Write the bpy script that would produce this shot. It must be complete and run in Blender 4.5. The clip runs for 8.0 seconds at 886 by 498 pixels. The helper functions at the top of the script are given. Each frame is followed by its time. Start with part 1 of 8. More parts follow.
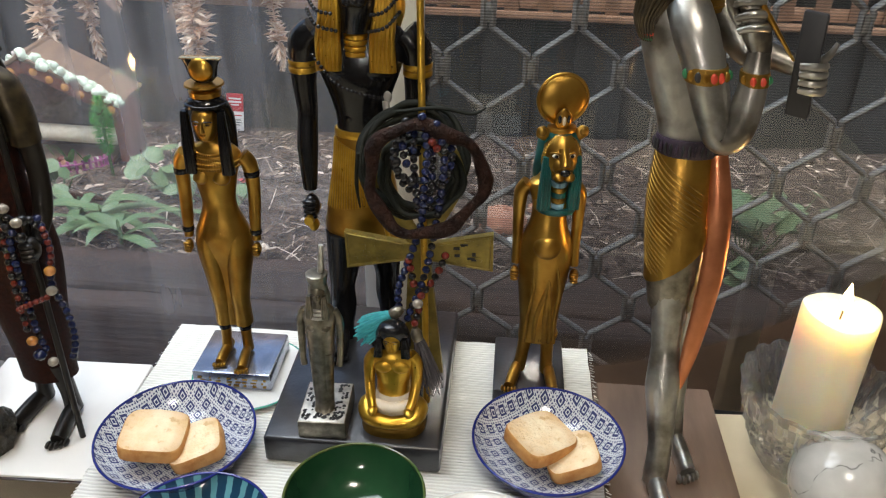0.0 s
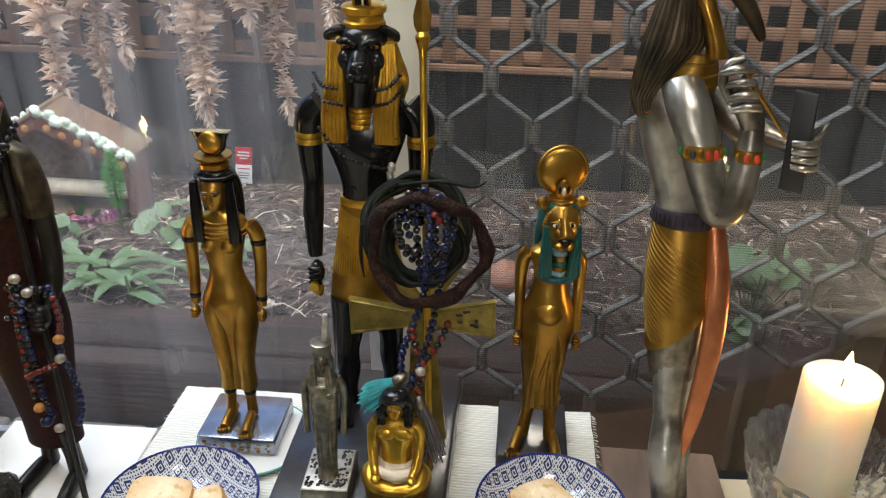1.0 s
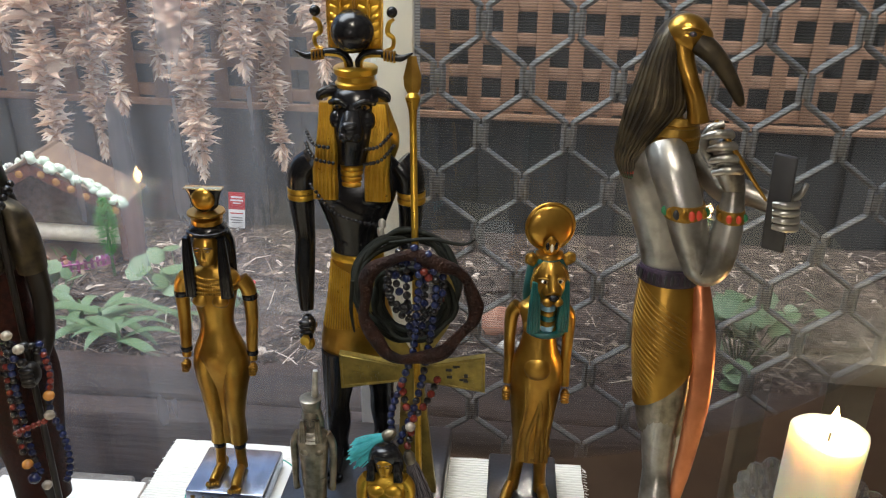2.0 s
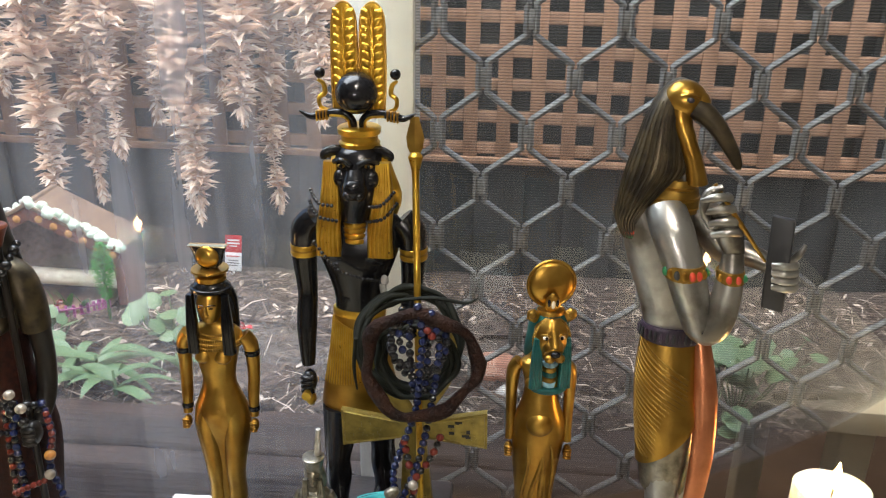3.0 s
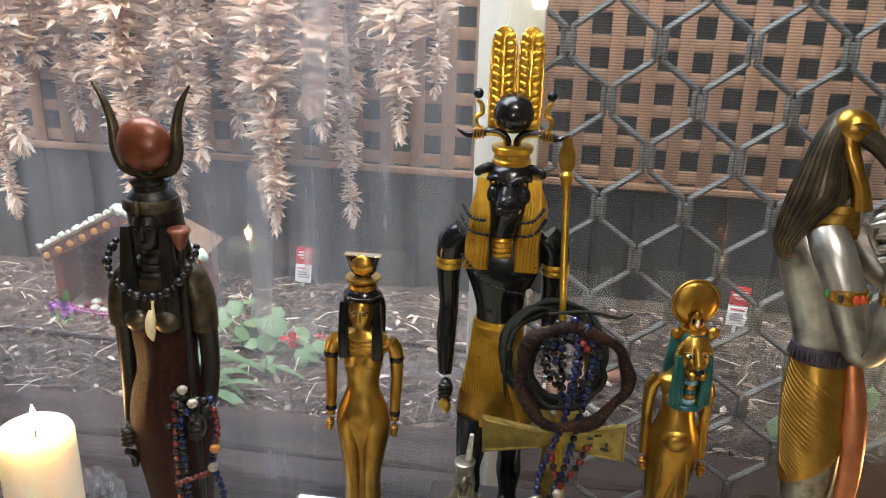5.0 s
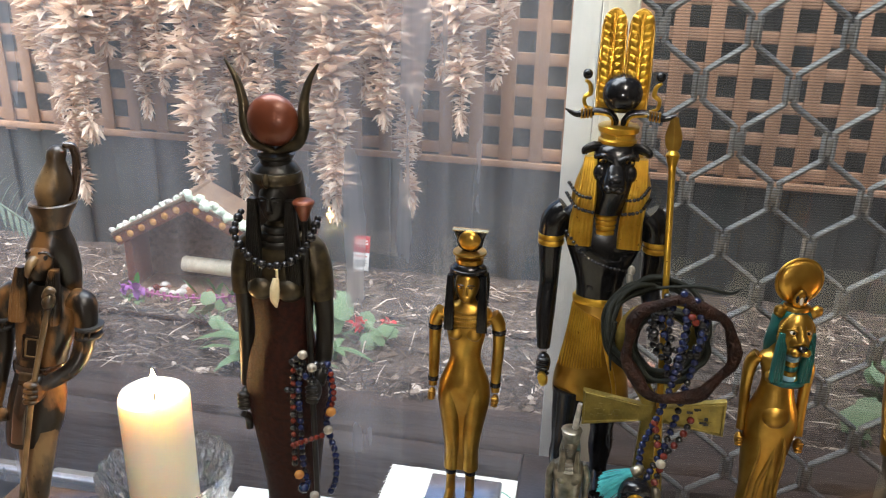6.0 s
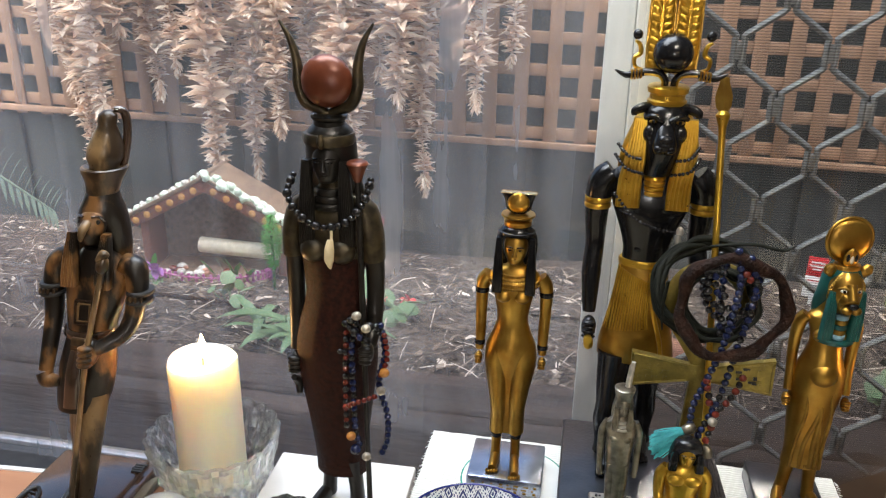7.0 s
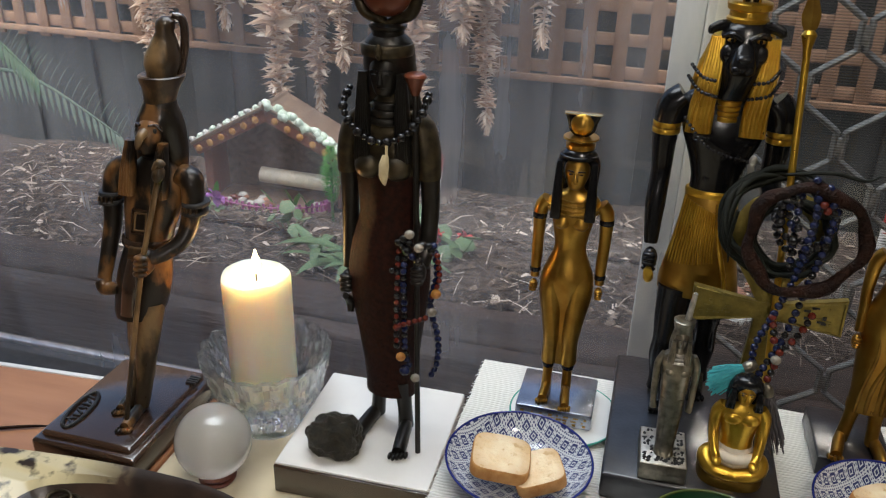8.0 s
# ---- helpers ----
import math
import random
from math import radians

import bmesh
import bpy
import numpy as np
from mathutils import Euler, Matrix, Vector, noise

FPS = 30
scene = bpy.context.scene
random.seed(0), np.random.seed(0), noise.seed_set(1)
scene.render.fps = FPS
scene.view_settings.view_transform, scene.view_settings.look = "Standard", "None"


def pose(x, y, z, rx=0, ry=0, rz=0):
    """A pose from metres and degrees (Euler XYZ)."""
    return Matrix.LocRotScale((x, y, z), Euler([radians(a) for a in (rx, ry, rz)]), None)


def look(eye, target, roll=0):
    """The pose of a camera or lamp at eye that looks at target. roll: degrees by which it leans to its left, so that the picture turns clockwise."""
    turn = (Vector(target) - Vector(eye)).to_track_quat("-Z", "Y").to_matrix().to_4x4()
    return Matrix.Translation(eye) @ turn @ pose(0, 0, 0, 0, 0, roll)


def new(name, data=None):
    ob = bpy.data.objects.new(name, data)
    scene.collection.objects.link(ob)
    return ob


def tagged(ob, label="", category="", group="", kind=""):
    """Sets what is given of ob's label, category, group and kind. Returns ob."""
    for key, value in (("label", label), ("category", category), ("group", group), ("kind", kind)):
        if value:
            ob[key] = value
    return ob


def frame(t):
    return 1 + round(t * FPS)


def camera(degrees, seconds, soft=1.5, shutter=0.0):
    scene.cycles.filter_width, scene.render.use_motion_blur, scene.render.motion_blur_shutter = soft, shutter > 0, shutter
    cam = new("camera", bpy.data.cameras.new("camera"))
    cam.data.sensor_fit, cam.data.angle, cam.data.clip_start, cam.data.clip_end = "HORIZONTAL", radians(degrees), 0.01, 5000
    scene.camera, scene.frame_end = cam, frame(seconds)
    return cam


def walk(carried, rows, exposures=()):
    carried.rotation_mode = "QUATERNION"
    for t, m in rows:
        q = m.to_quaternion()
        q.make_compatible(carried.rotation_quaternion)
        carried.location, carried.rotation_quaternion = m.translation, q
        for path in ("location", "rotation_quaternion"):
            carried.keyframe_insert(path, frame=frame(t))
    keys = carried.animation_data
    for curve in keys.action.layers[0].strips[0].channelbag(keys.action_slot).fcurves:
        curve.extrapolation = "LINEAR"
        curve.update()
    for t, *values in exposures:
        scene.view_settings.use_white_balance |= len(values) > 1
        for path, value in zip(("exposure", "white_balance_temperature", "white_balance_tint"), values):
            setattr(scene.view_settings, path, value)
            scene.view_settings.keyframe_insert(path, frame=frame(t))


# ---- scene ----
cam = camera(58.4, 8.0, soft=1.2)
EXPOSURES = [(0, 1.34), (1.5, 1.32), (3.0, 1.78), (4.5, 1.70), (6.5, 1.68), (7.2, 1.48), (8, 0.90)]
PATH = [
    (0, (0.019, 0.069, 0.484), (-0.124, 1.789, -0.525), 0.8),
    (0.5, (0.021, 0.068, 0.494), (-0.13, 1.818, -0.462), 0.8),
    (1, (0.022, 0.069, 0.504), (-0.144, 1.843, -0.403), 0.5),
    (1.5, (0.025, 0.067, 0.511), (-0.136, 1.867, -0.344), 0.6),
    (3, (0.018, 0.067, 0.535), (-0.125, 1.925, -0.192), 0.8),
    (3.5, (0.003, 0.066, 0.541), (-0.14, 1.943, -0.135), 0.7),
    (4, (-0.02, 0.059, 0.542), (-0.186, 1.935, -0.131), 1.1),
    (4.5, (-0.045, 0.048, 0.541), (-0.237, 1.92, -0.136), 1.4),
    (6, (-0.124, -0.004, 0.529), (-0.46, 1.839, -0.169), 1.4),
    (6.5, (-0.152, -0.019, 0.521), (-0.492, 1.821, -0.184), 1.2),
    (7, (-0.164, -0.022, 0.509), (-0.499, 1.81, -0.22), 1.0),
    (7.5, (-0.165, -0.015, 0.497), (-0.552, 1.783, -0.289), 1.1),
    (8, (-0.163, -0.012, 0.483), (-0.627, 1.733, -0.376), 1.4),
]
walk(cam, [(t, look(eye, target, roll)) for t, eye, target, roll in PATH], EXPOSURES)

# ---------------------------------------------------------------- world and light
world = bpy.data.worlds.new("sky")
scene.world = world
world.use_nodes = True
wn = world.node_tree.nodes
sky = wn.new("ShaderNodeTexSky")
sky.sky_type, sky.sun_disc = "NISHITA", False
sky.sun_elevation, sky.sun_rotation = radians(58), radians(170)
wn["Background"].inputs["Strength"].default_value = 0.15
world.node_tree.links.new(sky.outputs["Color"], wn["Background"].inputs["Color"])

sun_data = bpy.data.lights.new("sun", "SUN")
sun_data.energy, sun_data.angle, sun_data.color = 6.5, radians(100), (1.0, 0.99, 0.975)
sun = new("sun", sun_data)
sun.matrix_world = look((-0.35, 0.15, 3.2), (0, 2.15, 0))

# unseen area lamp added inside the upper door glass, in place of sky light
door_data = bpy.data.lights.new("door_sky_fill", "AREA")
door_data.shape, door_data.size, door_data.size_y = "RECTANGLE", 0.85, 0.5
door_data.energy, door_data.color = 6.5, (0.86, 0.93, 1.0)
door_light = new("door_sky_fill", door_data)
door_light.matrix_world = look((-0.45, 0.70, 1.12), (-0.36, 0.46, 0.0))

# ---------------------------------------------------------------- materials


class Mat:
    """A node material with a Principled shader and small helpers."""

    def __init__(self, name, color=(0.5, 0.5, 0.5), rough=0.5, metal=0.0, **more):
        self.m = bpy.data.materials.new(name)
        self.m.use_nodes = True
        self.n, self.l = self.m.node_tree.nodes, self.m.node_tree.links
        self.b = self.n["Principled BSDF"]
        self.b.inputs["Base Color"].default_value = (*color, 1)
        self.b.inputs["Roughness"].default_value = rough
        self.b.inputs["Metallic"].default_value = metal
        for k, v in more.items():
            self.b.inputs[k.replace("_", " ")].default_value = v
        self.tc = self.n.new("ShaderNodeTexCoord")

    def noise(self, scale, detail=4, stretch=(1, 1, 1)):
        mp = self.n.new("ShaderNodeMapping")
        mp.inputs["Scale"].default_value = stretch
        self.l.new(self.tc.outputs["Object"], mp.inputs["Vector"])
        t = self.n.new("ShaderNodeTexNoise")
        t.inputs["Scale"].default_value, t.inputs["Detail"].default_value = scale, detail
        self.l.new(mp.outputs["Vector"], t.inputs["Vector"])
        return t.outputs["Fac"]

    def ramp(self, src, stops):
        r = self.n.new("ShaderNodeValToRGB")
        el = r.color_ramp.elements
        while len(el) < len(stops):
            el.new(0.5)
        for e, (p, c) in zip(el, stops):
            e.position, e.color = p, (*c, 1)
        self.l.new(src, r.inputs["Fac"])
        return r.outputs["Color"]

    def mix(self, fac, a, b):
        x = self.n.new("ShaderNodeMix")
        x.data_type = "RGBA"
        for s, v in ((x.inputs["Factor"], fac), (x.inputs["A"], a), (x.inputs["B"], b)):
            if isinstance(v, (int, float)):
                s.default_value = v
            elif isinstance(v, tuple):
                s.default_value = (*v, 1)
            else:
                self.l.new(v, s)
        return x.outputs["Result"]

    def color(self, out):
        self.l.new(out, self.b.inputs["Base Color"])
        return self

    def rough(self, src, lo, hi):
        r = self.n.new("ShaderNodeMapRange")
        r.inputs["To Min"].default_value, r.inputs["To Max"].default_value = lo, hi
        self.l.new(src, r.inputs["Value"])
        self.l.new(r.outputs["Result"], self.b.inputs["Roughness"])
        return self

    def bump(self, src, strength=0.3, dist=0.001):
        b = self.n.new("ShaderNodeBump")
        b.inputs["Strength"].default_value, b.inputs["Distance"].default_value = strength, dist
        self.l.new(src, b.inputs["Height"])
        self.l.new(b.outputs["Normal"], self.b.inputs["Normal"])
        return self

    def random(self):
        o = self.n.new("ShaderNodeObjectInfo")
        return o.outputs["Random"]

    def island(self):
        g = self.n.new("ShaderNodeNewGeometry")
        return g.outputs["Random Per Island"]


def simple(name, a, b, scale=60, rough=(0.3, 0.5), metal=0.0, bump=0.2, dist=0.0006, stretch=(1, 1, 1), edge=(0.35, 0.65), **more):
    """Two tones mixed by a coarse and a fine noise, with fine relief."""
    m = Mat(name, a, rough[0], metal, **more)
    c, f = m.noise(scale, 5, stretch), m.noise(scale * 6, 3, stretch)
    m.color(m.mix(m.ramp(c, [(edge[0], (0, 0, 0)), (edge[1], (1, 1, 1))]), a, b))
    m.rough(f, *rough)
    m.bump(f, bump, dist)
    return m.m


GOLD = simple("gold_paint", (0.46, 0.27, 0.05), (0.30, 0.155, 0.025), 45, (0.27, 0.38), 0.94, 0.05)
GOLD_BRIGHT = simple("bright_gold_paint", (0.72, 0.45, 0.06), (0.50, 0.28, 0.03), 60, (0.22, 0.4), 0.9)
GOLD_POLISHED = simple("polished_gold", (0.86, 0.70, 0.42), (0.74, 0.56, 0.28), 60, (0.12, 0.22), 0.95, 0.03)
GOLD_DULL = simple("dull_gold_paint", (0.34, 0.20, 0.035), (0.22, 0.12, 0.02), 60, (0.34, 0.55), 0.85)
BLACK = simple("black_lacquer", (0.004, 0.004, 0.0045), (0.008, 0.008, 0.009), 40, (0.14, 0.28), 0.0, 0.05, Specular_IOR_Level=0.38)
BLACK_MATT = simple("matt_black_paint", (0.012, 0.012, 0.013), (0.025, 0.024, 0.024), 40, (0.4, 0.6))
SILVER = simple("worn_silver", (0.46, 0.45, 0.41), (0.17, 0.155, 0.13), 34, (0.24, 0.46), 0.92, 0.5, edge=(0.42, 0.64))
PEWTER = simple("pewter", (0.30, 0.27, 0.21), (0.13, 0.115, 0.085), 120, (0.25, 0.45), 0.9, 0.3)
PLATE_METAL = simple("engraved_pale_pewter", (0.62, 0.60, 0.55), (0.40, 0.38, 0.34), 160, (0.3, 0.5), 0.85, 0.5)
COPPER = simple("copper_paint", (0.62, 0.24, 0.11), (0.45, 0.16, 0.07), 50, (0.25, 0.42), 0.85)
TEAL = simple("teal_enamel", (0.008, 0.085, 0.075), (0.004, 0.045, 0.045), 50, (0.25, 0.4))
SKY_BLUE = simple("pale_blue_enamel", (0.25, 0.42, 0.50), (0.18, 0.34, 0.44), 50)
RED_E = simple("red_enamel", (0.55, 0.05, 0.02), (0.42, 0.04, 0.02), 50)
GREEN_E = simple("green_enamel", (0.02, 0.16, 0.06), (0.02, 0.11, 0.04), 50)
PURPLE_E = simple("dark_purple_belt", (0.035, 0.018, 0.035), (0.018, 0.012, 0.022), 300, (0.35, 0.55), 0.0, 0.6)
WHITE_E = simple("off_white_paint", (0.72, 0.66, 0.55), (0.60, 0.52, 0.40), 60)
BRONZE = simple("dark_bronze", (0.016, 0.013, 0.010), (0.009, 0.008, 0.007), 55, (0.26, 0.42), 0.3)
BRONZE_RIM = simple("rubbed_bronze", (0.085, 0.064, 0.034), (0.030, 0.024, 0.016), 90, (0.3, 0.45), 0.7)
BROWN_DRESS = simple("red_brown_bronze", (0.034, 0.009, 0.005), (0.012, 0.004, 0.003), 260, (0.42, 0.58), 0.0, 0.8, 0.001, Specular_IOR_Level=0.12)
DISC_RED = simple("red_brown_disc", (0.16, 0.042, 0.018), (0.10, 0.026, 0.012), 40, (0.24, 0.36), 0.25)
WOOD_STATUE = simple("smoked_carved_wood", (0.20, 0.095, 0.032), (0.009, 0.006, 0.004), 42, (0.24, 0.42), 0.0, 0.4, 0.001, (1, 1, 0.5), edge=(0.40, 0.50))
WOOD_PALE = simple("pale_carved_horn", (0.22, 0.135, 0.060), (0.030, 0.018, 0.009), 34, (0.22, 0.4), 0.0, 0.3, 0.0006, (1, 1, 0.5), edge=(0.42, 0.56))
WOOD_DARK = simple("dark_polished_wood", (0.055, 0.028, 0.016), (0.020, 0.011, 0.007), 40, (0.10, 0.26), 0.0, 0.25, 0.0008, (0.25, 1, 1), Coat_Weight=1.0, Coat_Roughness=0.12)
WOOD_GREY = simple("grey_brown_wood", (0.20, 0.135, 0.095), (0.14, 0.092, 0.065), 60, (0.35, 0.55), 0.0, 0.4, 0.0005, (1, 0.2, 1))
WOOD_ORANGE = simple("varnished_orange_wood", (0.46, 0.22, 0.11), (0.36, 0.155, 0.075), 30, (0.25, 0.45), 0.0, 0.3, 0.0004, (0.2, 1, 1))
CREAM_TOP = simple("cream_laminate", (0.72, 0.62, 0.43), (0.66, 0.56, 0.38), 20, (0.3, 0.45), 0.0, 0.1)
WHITE_TOP = simple("white_lacquer", (0.80, 0.78, 0.74), (0.74, 0.72, 0.68), 18, (0.16, 0.3), 0.0, 0.08)
SLATE = simple("dark_grey_resin", (0.022, 0.023, 0.027), (0.010, 0.010, 0.012), 50, (0.24, 0.42), 0.0, 0.4, Coat_Weight=0.6, Coat_Roughness=0.22)
BLUE_GREY = simple("blue_grey_metal_base", (0.42, 0.45, 0.52), (0.28, 0.30, 0.36), 60, (0.16, 0.3), 0.9, 0.2)
ROCK = simple("dark_mineral", (0.022, 0.022, 0.018), (0.055, 0.045, 0.03), 140, (0.15, 0.5), 0.35, 1.0, 0.003)
WHITE_METAL = simple("cream_powder_coat", (0.74, 0.70, 0.58), (0.68, 0.64, 0.53), 25, (0.35, 0.5), 0.0, 0.1)
GREY_METAL = simple("grey_powder_coat", (0.28, 0.275, 0.265), (0.17, 0.165, 0.16), 160, (0.38, 0.55), 0.3, 0.3)
DARK_METAL = simple("dark_door_track", (0.02, 0.02, 0.022), (0.04, 0.04, 0.04), 60, (0.35, 0.6), 0.3, 0.3)
PALE_METAL = simple("bare_aluminium", (0.70, 0.62, 0.62), (0.5, 0.5, 0.5), 60, (0.3, 0.5), 0.8, 0.2)
CHARCOAL = simple("weathered_dark_paling", (0.055, 0.058, 0.056), (0.032, 0.034, 0.034), 12, (0.6, 0.8), 0.0, 0.6, 0.002, (1, 1, 0.12))
SLEEPER = simple("weathered_sleeper", (0.052, 0.030, 0.022), (0.018, 0.011, 0.009), 16, (0.7, 0.9), 0.0, 0.9, 0.005, (0.12, 1, 1))
BRICK = simple("pale_grey_brick", (0.27, 0.24, 0.215), (0.20, 0.175, 0.155), 24, (0.75, 0.9), 0.0, 0.8, 0.003)
PLASTER = simple("interior_plaster", (0.27, 0.245, 0.21), (0.23, 0.21, 0.18), 3, (0.6, 0.8), 0.0, 0.1)
FLOOR = simple("room_floor", (0.16, 0.10, 0.065), (0.12, 0.075, 0.05), 5, (0.4, 0.6), 0.0, 0.1)


def make_lattice():
    m = Mat("orange_lattice_timber", (0.3, 0.15, 0.08), 0.7)
    g = m.noise(20, 5, (1, 1, 0.25))
    base = m.ramp(g, [(0.3, (0.21, 0.108, 0.058)), (0.7, (0.36, 0.200, 0.120))])
    m.color(m.mix(m.random(), base, m.mix(0.5, base, (0.19, 0.115, 0.075))))
    m.bump(m.noise(70, 4, (1, 1, 0.2)), 0.5, 0.001)
    return m.m


def make_soil():
    m = Mat("mulched_soil", (0.1, 0.07, 0.05), 0.9)
    a, b = m.noise(9, 6), m.noise(90, 5)
    c = m.ramp(a, [(0.35, (0.018, 0.012, 0.009)), (0.65, (0.060, 0.042, 0.034))])
    m.color(m.mix(m.ramp(b, [(0.4, (0, 0, 0)), (0.62, (1, 1, 1))]), c, (0.105, 0.076, 0.061)))
    m.bump(b, 1.0, 0.01)
    return m.m


def make_straw():
    m = Mat("straw_and_bark", (0.3, 0.22, 0.15), 0.85)
    m.color(m.ramp(m.island(), [(0.0, (0.018, 0.012, 0.010)), (0.5, (0.058, 0.038, 0.029)), (0.85, (0.20, 0.145, 0.11)), (1.0, (0.66, 0.55, 0.46))]))
    return m.m


def make_dried():
    m = Mat("dried_bracts", (0.6, 0.45, 0.3), 0.75)
    c = m.ramp(m.island(), [(0.0, (0.50, 0.33, 0.23)), (0.4, (0.84, 0.66, 0.52)), (1.0, (0.95, 0.86, 0.76))])
    m.color(c)
    tr = m.n.new("ShaderNodeBsdfTranslucent")
    m.l.new(c, tr.inputs["Color"])
    mx = m.n.new("ShaderNodeMixShader")
    mx.inputs["Fac"].default_value = 0.42
    out = m.n["Material Output"]
    m.l.new(m.b.outputs["BSDF"], mx.inputs[1])
    m.l.new(tr.outputs["BSDF"], mx.inputs[2])
    m.l.new(mx.outputs["Shader"], out.inputs["Surface"])
    return m.m


def make_leaf(name, a, b):
    m = Mat(name, a, 0.45)
    g = m.noise(30, 4)
    m.color(m.mix(m.island(), m.mix(g, a, b), b))
    m.bump(m.noise(160, 3), 0.3, 0.0008)
    return m.m


def make_pane(name, dust_haze, tint):
    """Window glass: clear, mirror-like at its surface, with an uneven film of dust, streaks and painted-in haze."""
    m = Mat(name, (1, 1, 1), 0.03)
    tr = m.n.new("ShaderNodeBsdfTransparent")
    tr.inputs["Color"].default_value = (*tint, 1)
    gl = m.n.new("ShaderNodeBsdfGlossy")
    gl.inputs["Roughness"].default_value = 0.02
    fr = m.n.new("ShaderNodeFresnel")
    fr.inputs["IOR"].default_value = 1.6
    df = m.n.new("ShaderNodeBsdfTranslucent")
    df.inputs["Color"].default_value = (0.78, 0.82, 0.87, 1)
    d2 = m.n.new("ShaderNodeBsdfDiffuse")
    d2.inputs["Color"].default_value = (0.74, 0.77, 0.80, 1)
    film = m.n.new("ShaderNodeMixShader")
    film.inputs["Fac"].default_value = 0.4
    m.l.new(df.outputs["BSDF"], film.inputs[1])
    m.l.new(d2.outputs["BSDF"], film.inputs[2])
    streak, blot = m.noise(14, 6, (2.5, 1, 0.14)), m.noise(5, 5)
    mul = m.n.new("ShaderNodeMath")
    mul.operation = "MULTIPLY"
    m.l.new(streak, mul.inputs[0])
    m.l.new(blot, mul.inputs[1])
    rg = m.n.new("ShaderNodeMapRange")
    rg.inputs["From Min"].default_value, rg.inputs["From Max"].default_value = 0.1, 0.45
    rg.inputs["To Min"].default_value, rg.inputs["To Max"].default_value = dust_haze * 0.15, dust_haze * 1.8
    m.l.new(mul.outputs["Value"], rg.inputs["Value"])
    m1, m2 = m.n.new("ShaderNodeMixShader"), m.n.new("ShaderNodeMixShader")
    m.l.new(rg.outputs["Result"], m1.inputs["Fac"])
    m.l.new(tr.outputs["BSDF"], m1.inputs[1])
    m.l.new(film.outputs["Shader"], m1.inputs[2])
    m.l.new(fr.outputs["Fac"], m2.inputs["Fac"])
    m.l.new(m1.outputs["Shader"], m2.inputs[1])
    m.l.new(gl.outputs["BSDF"], m2.inputs[2])
    m.l.new(m2.outputs["Shader"], m.n["Material Output"].inputs["Surface"])
    return m.m


def make_screen():
    """Fine insect mesh: seen through, with faint horizontal threads."""
    m = Mat("insect_mesh", (0.035, 0.034, 0.033), 0.8, 0.0, Specular_IOR_Level=0.15)
    w = m.n.new("ShaderNodeTexWave")
    w.bands_direction = "Z"
    w.inputs["Scale"].default_value = 100
    m.l.new(m.tc.outputs["Object"], w.inputs["Vector"])
    rg = m.n.new("ShaderNodeMapRange")
    rg.inputs["To Min"].default_value, rg.inputs["To Max"].default_value = 0.26, 0.60
    m.l.new(w.outputs["Fac"], rg.inputs["Value"])
    tr = m.n.new("ShaderNodeBsdfTransparent")
    mx = m.n.new("ShaderNodeMixShader")
    m.l.new(rg.outputs["Result"], mx.inputs["Fac"])
    m.l.new(tr.outputs["BSDF"], mx.inputs[1])
    m.l.new(m.b.outputs["BSDF"], mx.inputs[2])
    m.l.new(mx.outputs["Shader"], m.n["Material Output"].inputs["Surface"])
    return m.m


def make_glass(name, tint, rough=0.0, ior=1.5):
    m = Mat(name, tint, rough)
    m.b.inputs["Transmission Weight"].default_value = 1.0
    m.b.inputs["IOR"].default_value = ior
    return m


def make_crystal():
    """Cut lead glass: bright facets, clear between them."""
    m = make_glass("cut_crystal", (0.98, 0.99, 0.99), 0.0, 1.5)
    tr = m.n.new("ShaderNodeBsdfTransparent")
    tr.inputs["Color"].default_value = (0.97, 0.98, 0.98, 1)
    sc = m.n.new("ShaderNodeBsdfTranslucent")
    sc.inputs["Color"].default_value = (0.9, 0.92, 0.93, 1)
    a, b = m.n.new("ShaderNodeMixShader"), m.n.new("ShaderNodeMixShader")
    a.inputs["Fac"].default_value, b.inputs["Fac"].default_value = 0.30, 0.035
    m.l.new(m.b.outputs["BSDF"], a.inputs[1])
    m.l.new(tr.outputs["BSDF"], a.inputs[2])
    m.l.new(a.outputs["Shader"], b.inputs[1])
    m.l.new(sc.outputs["BSDF"], b.inputs[2])
    m.l.new(b.outputs["Shader"], m.n["Material Output"].inputs["Surface"])
    return m.m


